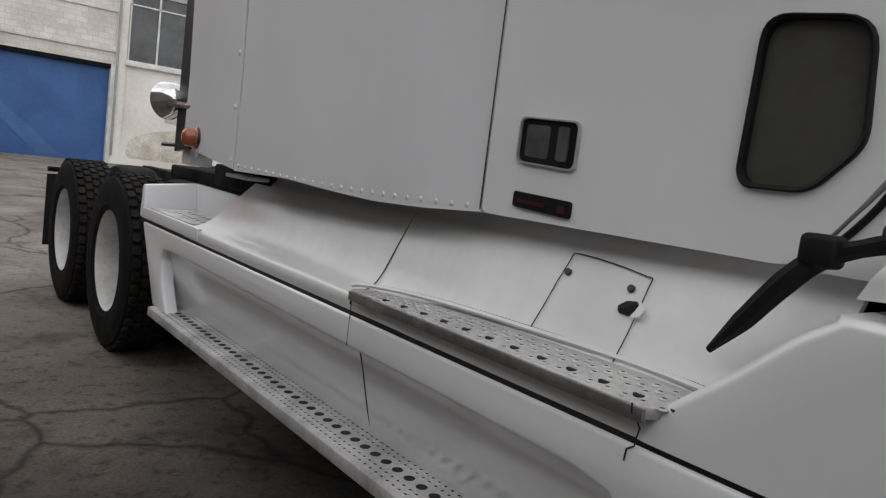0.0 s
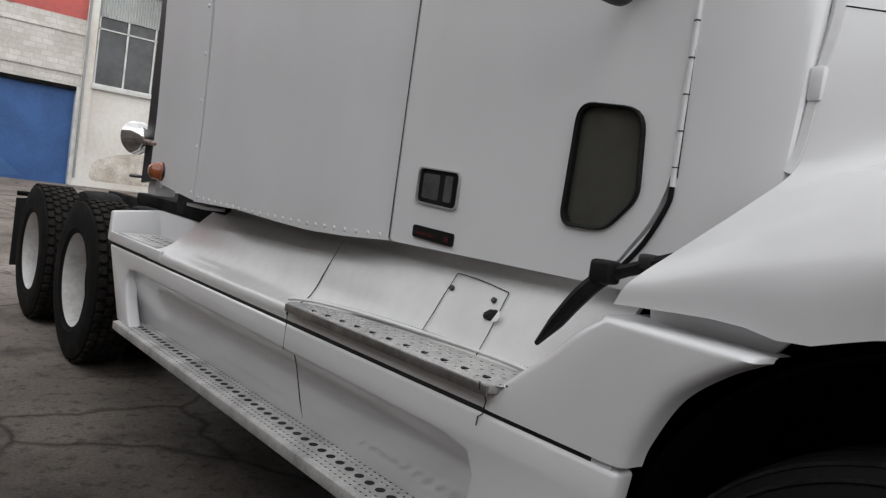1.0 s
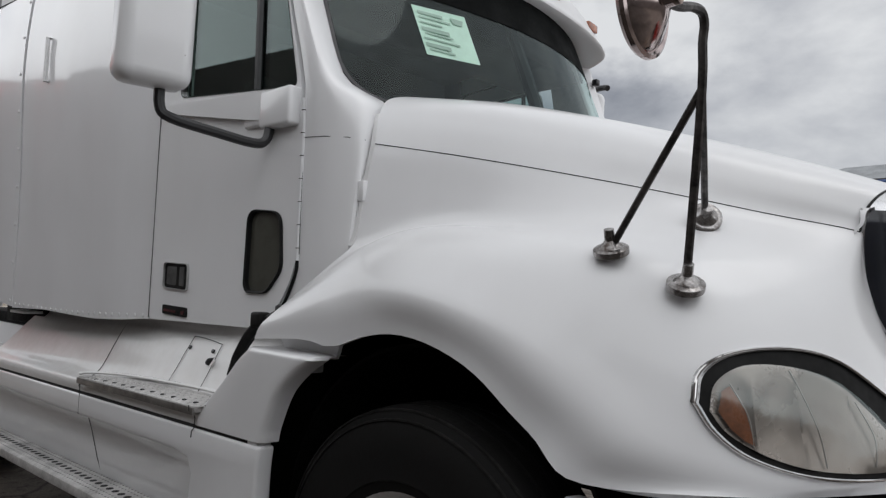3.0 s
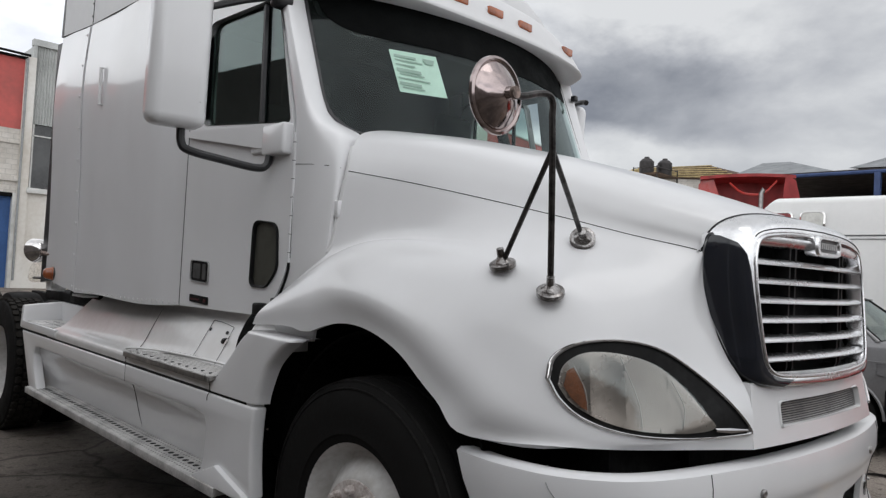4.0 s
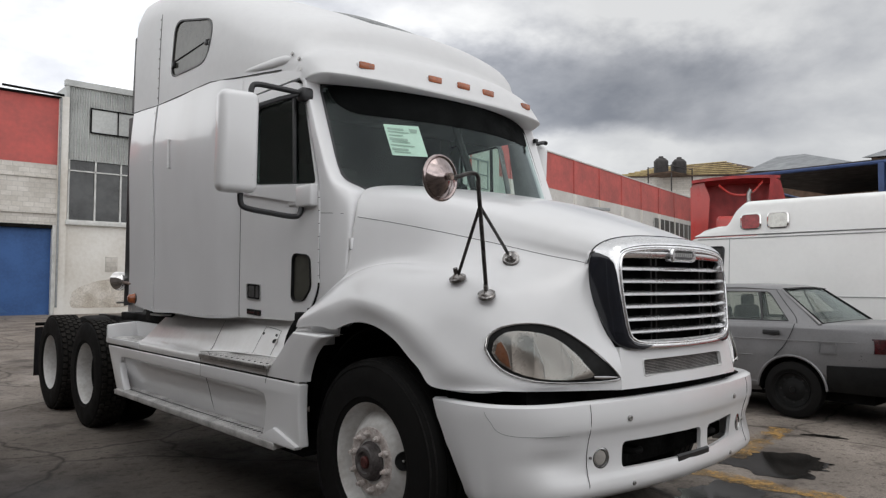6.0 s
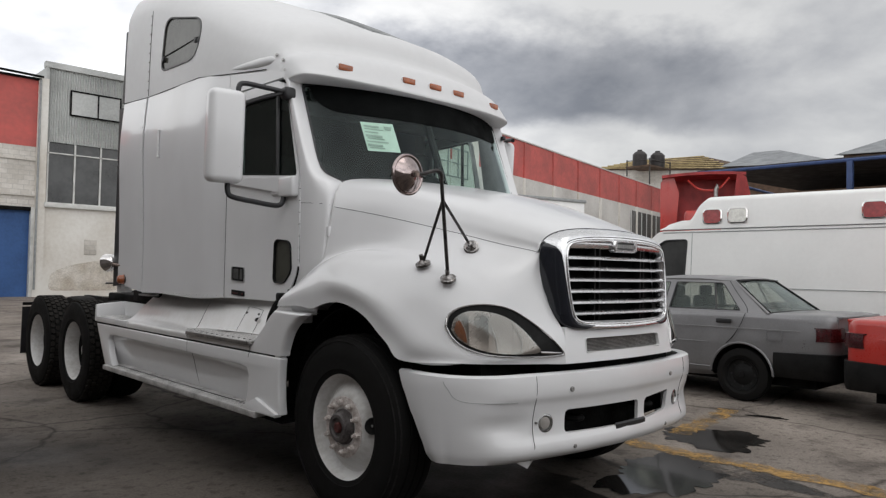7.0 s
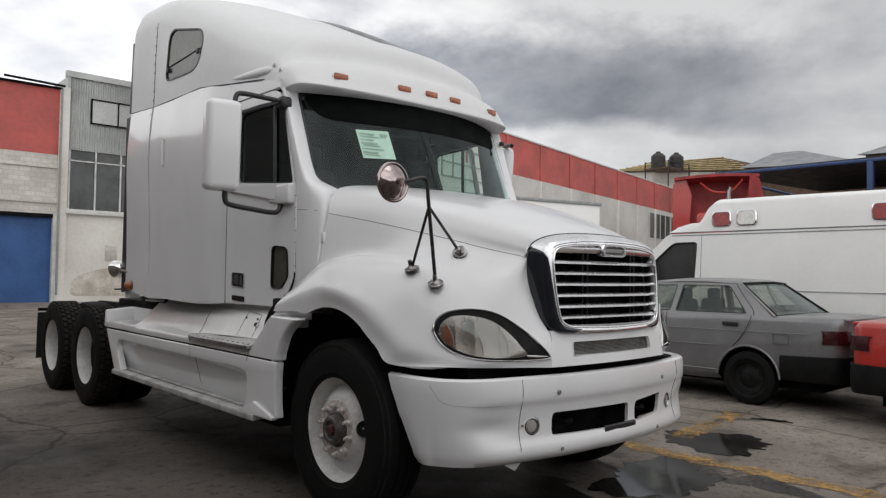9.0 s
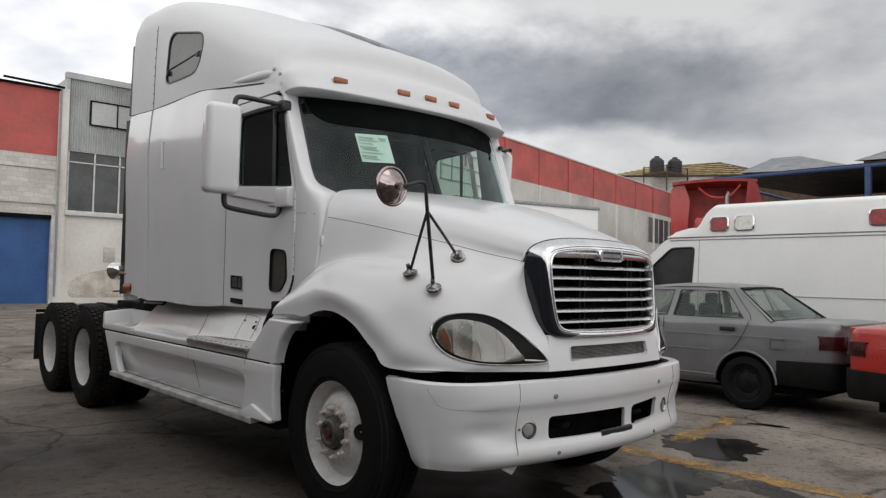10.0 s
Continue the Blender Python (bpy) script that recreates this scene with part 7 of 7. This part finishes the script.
dwin = rounded([(2.17, 1.33), (2.14, 1.935), (2.52, 1.93), (2.90, 1.60), (2.92, 1.34)], [0.03, 0.05, 0.08, 0.08, 0.03])
for s in (-1, 1):
    part("body_side", plate(vb, 0.04, van(0, s), (dwin,), 0.5), "van_white", amb)
    part("door_glass", plate(dwin, 0.01, van(-0.012, s)), "dark_window", amb, "dark door window")
    part("window_seal", tube([van(0.002, s)(y, z, 0) for y, z in dwin + dwin[:1]], 0.014, 6), "black", amb)
    part("door_gap", join(tube([van(0.001, s)(2.06, z, 0) for z in (0.5, 1.3, 2.05)], 0.005, 5)), "stripe_grey", amb)
    for z, r in ((2.095, 0.009), (2.050, 0.007), (1.235, 0.005)):
        part("trim_strip", tube([van(0.004, s)(y, z, 0) for y in (-3.2, 0, 2.0 if z < 2 else 2.55)], r, 6), "stripe_grey", amb)
top_net = []
top_net.append([(-1.02, 2.60, 2.10), (-0.99, 2.52, 2.14), (-0.95, 2.45, 2.19), (-0.6, 2.42, 2.22), (0, 2.42, 2.23)])
top_net.append([(-1.02, 2.35, 2.10), (-1.0, 2.30, 2.19), (-0.95, 2.25, 2.235), (-0.6, 2.22, 2.25), (0, 2.2, 2.26)])
top_net.append([(-1.02, 2.12, 2.10), (-1.0, 2.10, 2.22), (-0.95, 2.08, 2.26), (-0.6, 2.06, 2.28), (0, 2.05, 2.29)])
top_net.append([(-1.02, 1.98, 2.10), (-0.995, 1.92, 2.42), (-0.94, 1.88, 2.53), (-0.6, 1.86, 2.57), (0, 1.85, 2.58)])
top_net.append([(-1.02, 1.5, 2.10), (-0.99, 1.5, 2.44), (-0.93, 1.5, 2.56), (-0.6, 1.5, 2.60), (0, 1.5, 2.61)])
top_net.append([(-1.02, -1.0, 2.10), (-0.99, -1.0, 2.44), (-0.93, -1.0, 2.54), (-0.6, -1.0, 2.58), (0, -1.0, 2.59)])
top_net.append([(-1.02, -3.2, 2.10), (-0.99, -3.2, 2.42), (-0.93, -3.2, 2.52), (-0.6, -3.2, 2.56), (0, -3.2, 2.57)])
part("high_roof", mirrored(shell(patch(top_net, 4, 4), 0.02)), "van_white", amb)
part("rear_panel", box((-1.0, -3.22, 0.45), (1.0, -3.18, 2.5)), "van_white", amb)
part("bonnet", shell([[Vector((x, y, z - 0.04 * x * x)) for x in np.linspace(-1.03, 1.03, 9)] for y, z in ((3.05, 1.47), (3.6, 1.38), (4.1, 1.27), (4.25, 1.05), (4.26, 0.5))], 0.02), "van_white", amb)
part("windscreen", shell([[Vector((x, y - 0.06 * x * x, z)) for x in np.linspace(-0.98, 0.98, 7)] for y, z in ((2.66, 2.03), (3.08, 1.47))], 0.01), "smoke_glass", amb)
part("underbody", box((-0.95, -3.1, 0.35), (0.95, 4.1, 0.5)), "frame", amb)
for y, m_ in ((1.735, "red_lens"), (1.355, "clear_lens"), (-0.42, "red_lens"), (-0.80, "clear_lens")):
    for s in (-1, 1):
        o = rounded([(y - 0.15, 2.165), (y - 0.15, 2.39), (y + 0.15, 2.39), (y + 0.15, 2.165)], 0.065)
        cx_, cz_ = y, 2.2775
        lamp = part("side_lamp", loft_ring([[Vector((s * (1.0 + oo - (z - 2.1) * 0.06), cx_ + (a - cx_) * k, cz_ + (z - cz_) * k)) for a, z in o] for k, oo in ((1.0, -0.02), (1.0, 0.04), (0.88, 0.05), (0.84, 0.035))]), "chrome", amb, "chrome-framed rectangular warning lamp")
        part("lens", plate([(cx_ + (a - cx_) * 0.85, cz_ + (z - cz_) * 0.85) for a, z in o], 0.02, lambda a, z, d: Vector((s * (1.042 - (z - 2.1) * 0.06 - d), a, z))), m_, lamp)
for s in (-1, 1):
    for y in (3.3, -1.6):
        plain_wheel(amb, s * 0.93, y, s, 0.37, 0.22, 0, "stripe_grey")
    part("wheel_arch", disc_at((s * 1.0, 3.3, 0.42), (s, 0, 0), [(0, 0.45), (0.056, 0.45), (0.056, 0)], 28), "frame", amb)
    part("wheel_arch", disc_at((s * 1.0, -1.6, 0.42), (s, 0, 0), [(0, 0.45), (0.056, 0.45), (0.056, 0)], 28), "frame", amb)
    part("door_mirror", box((s * 1.22 - 0.1, 2.85, 1.40), (s * 1.22 + 0.1, 2.95, 1.68), 0.03, 3), "black", amb)

# red tipper truck further back: its cab guard and cab roof show over the van
tip = thing("dump_truck", "red dump truck with an open bed guard", "truck", at=(11.75, 4.25, 0), turn=-62.7)
tip.scale = (0.6, 0.8, 1.0)
part("bed_side", plate([(-1.75, 1.0), (-1.75, 3.42), (-1.55, 3.60), (-1.30, 3.55), (-1.1, 3.2), (-1.2, 2.4), (-1.25, 1.0)], 0.10, lambda x, z, d: Vector((x, -0.6 + d, z))), "car_red", tip)
part("bed_front", plate([(-1.75, 1.0), (1.15, 1.0), (1.15, 3.50), (0.9, 3.60), (-1.6, 3.60), (-1.75, 3.45)], 0.10, lambda x, z, d: Vector((x, 0.3 + d, z))), "dark_red", tip)
part("canopy_guard", shell([[Vector((x, y, 3.62 - 0.05 * (x / 1.5) ** 2 - 0.02 * y)) for x in np.linspace(-1.70, 1.15, 9)] for y in (-0.75, -0.2, 0.35)], 0.06), "dark_red", tip)
part("bed_post", plate([(0.75, 1.0), (1.15, 1.0), (1.45, 2.7), (1.15, 3.5), (0.85, 3.62), (0.75, 3.0)], 0.10, lambda x, z, d: Vector((x, -0.75 + d, z))), "dark_red", tip)
part("cable", tube([(-0.8, -0.72, 3.45), (-0.4, -0.75, 3.25), (0.2, -0.72, 3.25), (0.6, -0.7, 3.5)], 0.025, 6, 3), "car_red", tip)
part("exhaust", tube([(0.15, -0.75, 2.2), (0.15, -0.75, 3.25), (0.22, -0.75, 3.32)], 0.07, 12), "steel", tip)
part("cab_roof", box((-0.9, -1.6, 1.0), (0.6, -0.8, 2.75), 0.12, 3), "car_red", tip)
part("chassis", box((-0.9, -1.5, 0.5), (0.9, 3.5, 1.05)), "frame", tip)
for s in (-1, 1):
    for y in (-1.0, 2.6):
        plain_wheel(tip, s * 0.95, y, s, 0.5, 0.28, 0, "steel")

# ---- buildings round the yard ----


def wall_piece(name, x0, x1, z0, z1, y, material, thick=0.3, holes=(), parent=None):
    b = plate([(x0, z0), (x1, z0), (x1, z1), (x0, z1)], thick, lambda x, z, d: Vector((x, y + d, z)), holes)
    return part(name, b, material, parent)


shop = thing("workshop_building", "workshop with red upper wall, white blockwork and a blue door", "building")
YB = 30.0
wall_piece("upper_wall", -16, 4.62, 6.2, 9.0, YB, "red_wall", parent=shop)
wall_piece("block_wall", -16, 4.62, 3.6, 6.2, YB, "block", parent=shop)
wall_piece("block_wall", -16, -5.2, 0, 3.6, YB, "block", parent=shop)
wall_piece("lintel", -16, 4.62, 4.15, 4.35, YB - 0.08, "block", 0.1, parent=shop)
wall_piece("lintel", -16, 4.62, 5.62, 5.70, YB - 0.06, "block", 0.1, parent=shop)
part("roof_edge", box((-16, YB - 0.12, 8.98), (4.7, YB + 12, 9.06)), "frame", shop)
part("roof_pipe", tube([(2.5, YB - 0.25, 9.16), (4.75, YB - 0.25, 9.10)], 0.05, 8), "frame", shop)
bd = part("roller_door", plate([(-5.2, 0), (4.55, 0), (4.55, 3.6), (-5.2, 3.6)], 0.05, lambda x, z, d: Vector((x, YB + 0.2 + d, z))), "blue_door", shop, "large blue sheet-metal door")
part("door_rail", box((-5.2, YB + 0.18, 0.0), (4.5, YB + 0.2, 0.12)), "blue_door", bd)
for x0 in (-2.0, -4.6):
    part("door_stripe", plate([(x0 + 2.1, 2.1), (x0 + 2.7, 2.1), (x0 + 5.1, 0.05), (x0 + 4.3, 0.05)], 0.01, lambda x, z, d: Vector((x, YB + 0.185 + d, z))), "blue_light", bd)
part("door_head", box((-5.2, YB - 0.02, 3.55), (4.6, YB + 0.2, 3.70)), "frame", shop)
part("door_jamb", box((4.50, YB - 0.05, 0), (4.66, YB + 0.25, 3.7)), "white_trim", shop)
part("drain_pipe", tube([(4.67, YB - 0.16, 0.3), (4.67, YB - 0.16, 9.0)], 0.045, 8), "stripe_grey", shop)
part("pillar", box((4.62, YB - 0.1, 0), (5.0, YB + 0.3, 9.1)), "white_wall", shop)

ann = thing("workshop_annex", "white workshop annex with grey tin cladding and a wide dark window", "building")
X0, X1 = 5.0, 12.5
wall_piece("lower_wall", X0, X1, 0, 3.78, YB, "white_wall", parent=ann)
part("window_ledge", box((X0 - 0.05, YB - 0.18, 3.74), (X1, YB + 0.1, 3.95), 0.02), "white_trim", ann)
win_ = part("wide_window", box((X0 + 0.1, YB + 0.1, 3.95), (X1, YB + 0.16, 6.5)), "dark_window", ann, "dark workshop window with thin white bars")
for x in (5.05, 6.1, 7.15, 8.2, 9.25, 10.3):
    part("window_bar", box((x, YB + 0.02, 3.95), (x + 0.06, YB + 0.12, 6.5)), "white_trim", win_)
part("window_bar", box((X0, YB + 0.02, 6.02), (X1, YB + 0.12, 6.07)), "white_trim", win_)
n_c = 150
cl = [[Vector((X0 - 0.05 + (X1 - X0 + 0.05) * i / n_c, YB + 0.03 * math.cos(i * math.pi), z)) for i in range(n_c + 1)] for z in (6.5, 9.8)]
part("tin_cladding", shell(cl, 0.02), "tin", ann, "grey corrugated tin cladding")
part("tin_cap", box((X0 - 0.15, YB - 0.1, 9.6), (X1, YB + 0.2, 9.85)), "tin", ann)
part("tin_edge", box((X0 - 0.12, YB - 0.08, 6.5), (X0, YB + 0.2, 9.8)), "tin", ann)
sw_ = part("small_window", box((5.88, YB - 0.06, 7.75), (7.9, YB - 0.02, 8.75)), "tin", ann, "boarded small window in a dark frame")
for a, b_ in (((5.84, 7.72), (5.90, 8.80)), ((6.95, 7.72), (7.0, 8.80)), ((7.88, 7.72), (7.94, 8.80)), ((5.84, 7.70), (7.94, 7.76)), ((5.84, 8.74), (7.94, 8.80))):
    part("frame_bar", box((a[0], YB - 0.09, a[1]), (b_[0], YB - 0.05, b_[1])), "frame", sw_)
tagged(part("wall_stain", plate(rounded([(5.2, 0.25), (8.6, 0.25), (8.4, 1.2), (7.2, 1.55), (6.1, 1.35), (5.3, 1.0)], 0.3), 0.002, lambda x, z, d: Vector((x, YB - 0.006 + d, z))), "wall_dirt", ann), kind="stuff")
part("wall_vent", box((6.6, YB - 0.03, 1.8), (7.1, YB, 2.45), 0.01), "block", ann)
part("annex_body", box((X0, YB + 0.4, 0), (X1, YB + 12, 9.7)), "tin", ann)

crate = thing("waste_container", "white sheet-metal container with a pole beside the blue door", "container", at=(-1.55, 25.6, 0))
part("tub", soften(plate([(-1.75, 0.25), (1.7, 0.25), (1.85, 0.6), (1.85, 1.95), (-1.75, 1.95)], 1.6, lambda x, z, d: Vector((x, d, z))), 0.04), "white_wall", crate)
part("rim", box((-1.8, -0.05, 1.93), (1.98, 1.65, 2.05), 0.02), "tin", crate)
part("pole", tube([(1.98, -0.05, 0), (1.95, -0.05, 2.05)], 0.05, 8), "tin", crate)
part("brace", tube([(0.3, -0.04, 1.1), (1.75, -0.04, 0.35)], 0.04, 6), "tin", crate)
part("base_frame", box((-1.6, 0.1, 0), (1.7, 1.5, 0.25)), "frame", crate)
post = tagged(part("steel_post", join(tube([(-3.128, -0.955, 0), (-3.128, -0.955, 5.5)], 0.055, 16), box((-3.23, -1.06, 0), (-3.026, -0.85, 0.012))), "tin"), "grey-painted steel post standing in the yard", "post")
part("wall_pilaster", box((1.95, YB - 0.05, 6.2), (2.2, YB + 0.1, 9.0)), "red_wall", shop)

# long red-topped hall beyond the truck
hall = thing("long_hall", "long hall with a faded red band over grey blockwork", "building")
ha, hb_ = Vector((22.5, 22.9, 0)), Vector((54.5, 30.3, 0))
hd = (hb_ - ha).normalized()
hn = Vector((hd.y, -hd.x, 0))


def hall_box(name, s0, s1, z0, z1, material, out=0.0, thick=0.4):
    b = box((s0, -thick + out, z0), (s1, out, z1))
    m = Matrix(((hd.x, hn.x, 0, ha.x), (hd.y, hn.y, 0, ha.y), (0, 0, 1, 0), (0, 0, 0, 1)))
    return part(name, moved(b, m), material, hall)


hall_box("upper_wall", -7, 40, 6.98, 9.10, "red_wall")
hall_box("block_wall", -7, 40, 0, 6.98, "hall_plaster")
hall_box("coping", -7, 40, 9.10, 9.18, "hall_plaster", 0.05, 0.5)
for k in range(9):
    s0_ = -1.3 + k * 4.0
    hall_box("pilaster", s0_, s0_ + (0.30 if k % 2 else 0.14), 0, 6.95, "white_wall", 0.10, 0.2)
    hall_box("upper_pilaster", s0_, s0_ + (0.30 if k % 2 else 0.14), 6.99, 9.08, "red_wall", 0.08, 0.2)
hall_box("hall_window", 25.5, 36.0, 4.6, 6.6, "dark_window", 0.03, 0.1)
for k in range(8):
    hall_box("window_bar", 25.5 + 1.3 * k, 25.6 + 1.3 * k, 4.6, 6.6, "white_trim", 0.06, 0.05)
# guessed pale bay, placed to show bright through the cab's far window
hall_box("pale_bay", -6.0, 1.5, 0, 9.0, "white_wall", 0.06, 0.2)
for z0_, z1_, s0_, s1_ in ((6.1, 6.16, -3.4, 0.4), (7.5, 7.58, -3.4, 0.4), (6.8, 6.85, -3.4, 0.4)):
    hall_box("bay_window_bar", s0_, s1_, z0_, z1_, "stripe_grey", 0.10, 0.05)
for k in range(5):
    hall_box("bay_window_bar", -3.4 + k * 0.93, -3.33 + k * 0.93, 6.1, 7.5, "stripe_grey", 0.10, 0.05)
hall_box("hall_body", -7, 40, 0, 8.9, "hall_plaster", -0.5, 12)

# white truck box and a small van far behind the hood
bx_ = thing("box_truck", "white box truck parked by the hall", "truck", at=(16.6, 15.0, 0), turn=-12)
part("cargo_box", box((-3.2, -1.2, 1.0), (3.2, 1.2, 4.15), 0.04), "van_white", bx_)
part("box_edge", box((-3.25, -1.25, 4.10), (3.25, 1.25, 4.22), 0.02), "stripe_grey", bx_)
part("cab", box((3.3, -1.1, 0.6), (4.9, 1.1, 2.9), 0.15, 3), "van_white", bx_)
part("chassis", box((-3.2, -1.0, 0.6), (4.6, 1.0, 1.0)), "frame", bx_)
for s in (-1, 1):
    for y in (-2.0, 4.0):
        part("wheel", moved(lathe([(-0.12, 0.0), (-0.12, 0.4), (-0.08, 0.48), (0.08, 0.48), (0.12, 0.4), (0.12, 0.0)], 24, "y"), pose(y, s * 1.0, 0.48)), "rubber", bx_)

gv = thing("small_van", "dusty grey van parked between the hall and a dump truck", "van", at=(11.6, 7.4, 0), turn=-55)
van_side = rounded([(-2.0, 0.45), (-2.0, 2.05), (-1.8, 2.22), (0.9, 2.20), (1.55, 1.35), (2.2, 1.15), (2.25, 0.45)], [0.05, 0.2, 0.2, 0.3, 0.2, 0.2, 0.05])
part("body", soften(plate(van_side, 1.7, lambda y, z, d: Vector((-0.85 + d, y, z))), 0.05, 3), "tin", gv)
part("windscreen", plate([(-0.72, 0.0), (0.72, 0.0), (0.62, 0.80), (-0.62, 0.80)], 0.02, lambda x, u, d: Vector((x, 1.62 - 0.60 * u, 1.34 + 0.86 * u + d))), "dark_window", gv)
for s in (-1, 1):
    part("side_glass", plate(rounded([(0.0, 1.42), (0.0, 2.02), (0.78, 2.02), (1.25, 1.42)], 0.06), 0.01, lambda y, z, d: Vector((s * (0.862 - d), y, z))), "dark_window", gv)
    for y in (-1.3, 1.4):
        plain_wheel(gv, s * 0.78, y, s, 0.32, 0.2, 0, "steel")

# sheds, canopy and tanks over the van
def hip(parent, eave_a, eave_b, ridge_a, ridge_b, material, wall):
    """A roof slope between an eave and a ridge, with its hips, its back slope and walls under it."""
    ea, eb, ra, rb = (Vector(v) for v in (eave_a, eave_b, ridge_a, ridge_b))
    back = (ra - ea) * 2
    back.z = 0
    fa, fb = ea + back, eb + back
    b = bmesh.new()
    v = [b.verts.new(p) for p in (ea, eb, rb, ra, fa, fb)]
    for f in ((0, 1, 2, 3), (1, 5, 2), (4, 0, 3), (5, 4, 3, 2), (0, 4, 5, 1)):
        b.faces.new([v[i] for i in f])
    part("roof", b, material, parent)
    c = (ea + eb + fa + fb) / 4
    q = [c + (p - c) * 0.93 for p in (ea, eb, fb, fa)]
    w = bmesh.new()
    lo, hi = [w.verts.new((p.x, p.y, 0)) for p in q], [w.verts.new((p.x, p.y, p.z - 0.05)) for p in q]
    for i in range(4):
        w.faces.new((lo[i], lo[(i + 1) % 4], hi[(i + 1) % 4], hi[i]))
    w.faces.new(hi)
    part("wall", w, wall, parent)
    return ea, eb, ra, rb


shed = thing("rafter_shed", "far shed with bare pale rafters over a dark roof", "building")
ea, eb, ra, rb = hip(shed, (57.8, 39.6, 12.0), (64.9, 28.0, 11.8), (63.4, 38.2, 13.35), (67.6, 33.0, 13.95), "wood", "block")
for k in range(7):
    t = (k + 0.35) / 7
    a_, b_ = ea.lerp(ra, t), eb.lerp(rb, t)
    part("rafter", tube([a_ + Vector((-0.05, 0, 0.08)), b_ + Vector((-0.05, 0, 0.08))], 0.062, 6), "straw", shed)
for n_, e0, e1, r0, r1 in (("grey", (59.9, 27.2, 11.4), (57.6, 16.2, 10.5), (65.4, 26.6, 13.35), (65.2, 24.0, 13.25)), ("grey", (53.8, 15.6, 10.5), (52.0, 4.0, 9.9), (58.0, 13.0, 12.1), (57.2, 8.0, 12.0))):
    gs = thing("grey_roof_shed", "far shed under a hipped grey sheet roof", "building", group="far sheds")
    hip(gs, e0, e1, r0, r1, "roof_grey", "wood")
can = thing("steel_canopy", "open blue steel canopy over dark timber stacks", "canopy")
part("front_beam", tube([(30.0, 14.2, 6.46), (30.0, -14, 6.40)], 0.085, 8), "blue_steel", can)
part("side_beam", tube([(30.0, 14.2, 6.46), (46.0, 16.5, 6.9)], 0.085, 8), "blue_steel", can)
for y in (7.1, -2.0, -11.0, 13.6):
    part("post", box((29.89, y - 0.11, 0), (30.11, y + 0.11, 6.4)), "blue_steel", can)
# black roof: the dark under the canopy is put into its colour
part("roof", plate([(30, 14), (30, -14), (46, -14), (46, 15)], 0.12, lambda x, y, d: Vector((x, y, 6.58 + (x - 30) * 0.04 - d))), "tank_black", can)
part("back_wall", box((45.5, -14, 0), (46, 15, 6.9)), "frame", can)
for k in range(12):
    y = 12.0 - k * 1.7
    part("timber_stack", box((38.5, y - 0.75, 0), (41, y + 0.75, 5.4 - 0.25 * (k % 4)), 0.05), "wood" if k % 3 else "frame", can)
for dy in (0, 3.4):
    tk = thing("water_tank", "black plastic water tank on a roof frame", "tank", group="roof tanks", at=(59.0 + dy * 0.5, 35.0 - dy * 0.28, 11.95))
    tk.scale = (0.62, 0.62, 0.66)
    part("shell", lathe([(0, 0), (0, 1.05), (0.2, 1.1), (0.8, 1.12), (0.85, 1.07), (0.95, 1.12), (1.9, 1.1), (2.3, 0.7), (2.4, 0.4), (2.6, 0.38), (2.62, 0)], 28, "z"), "tank_black", tk)
tf = thing("tank_frame", "rusty steel roof frame for the water tanks", "frame")
part("deck", box((57.9, 33.2, 11.83), (61.9, 35.9, 11.95)), "wood", tf)
part("rail", tube([(58.0, 35.8, 12.5), (58.0, 33.3, 12.5), (61.8, 33.3, 12.5)], 0.04, 6), "rod", tf)
for x, y in ((58.0, 35.8), (61.8, 33.3), (58.0, 33.3), (61.8, 35.8)):
    part("leg", box((x - 0.045, y - 0.045, 0), (x + 0.045, y + 0.045, 12.6)), "rod", tf)

# plain unseen walls closing the yard, the west one set to shade the truck
for nm, lo, hi in (("wall_west", (-5.9, -26, 0), (-5.6, 42, 4.3)), ("wall_south", (-5.9, -26.3, 0), (60, -26, 5.4))):
    tagged(part(nm, box(lo, hi), "shade_wall"), "plain unseen dark wall added behind the camera's way", "wall", kind="structure")
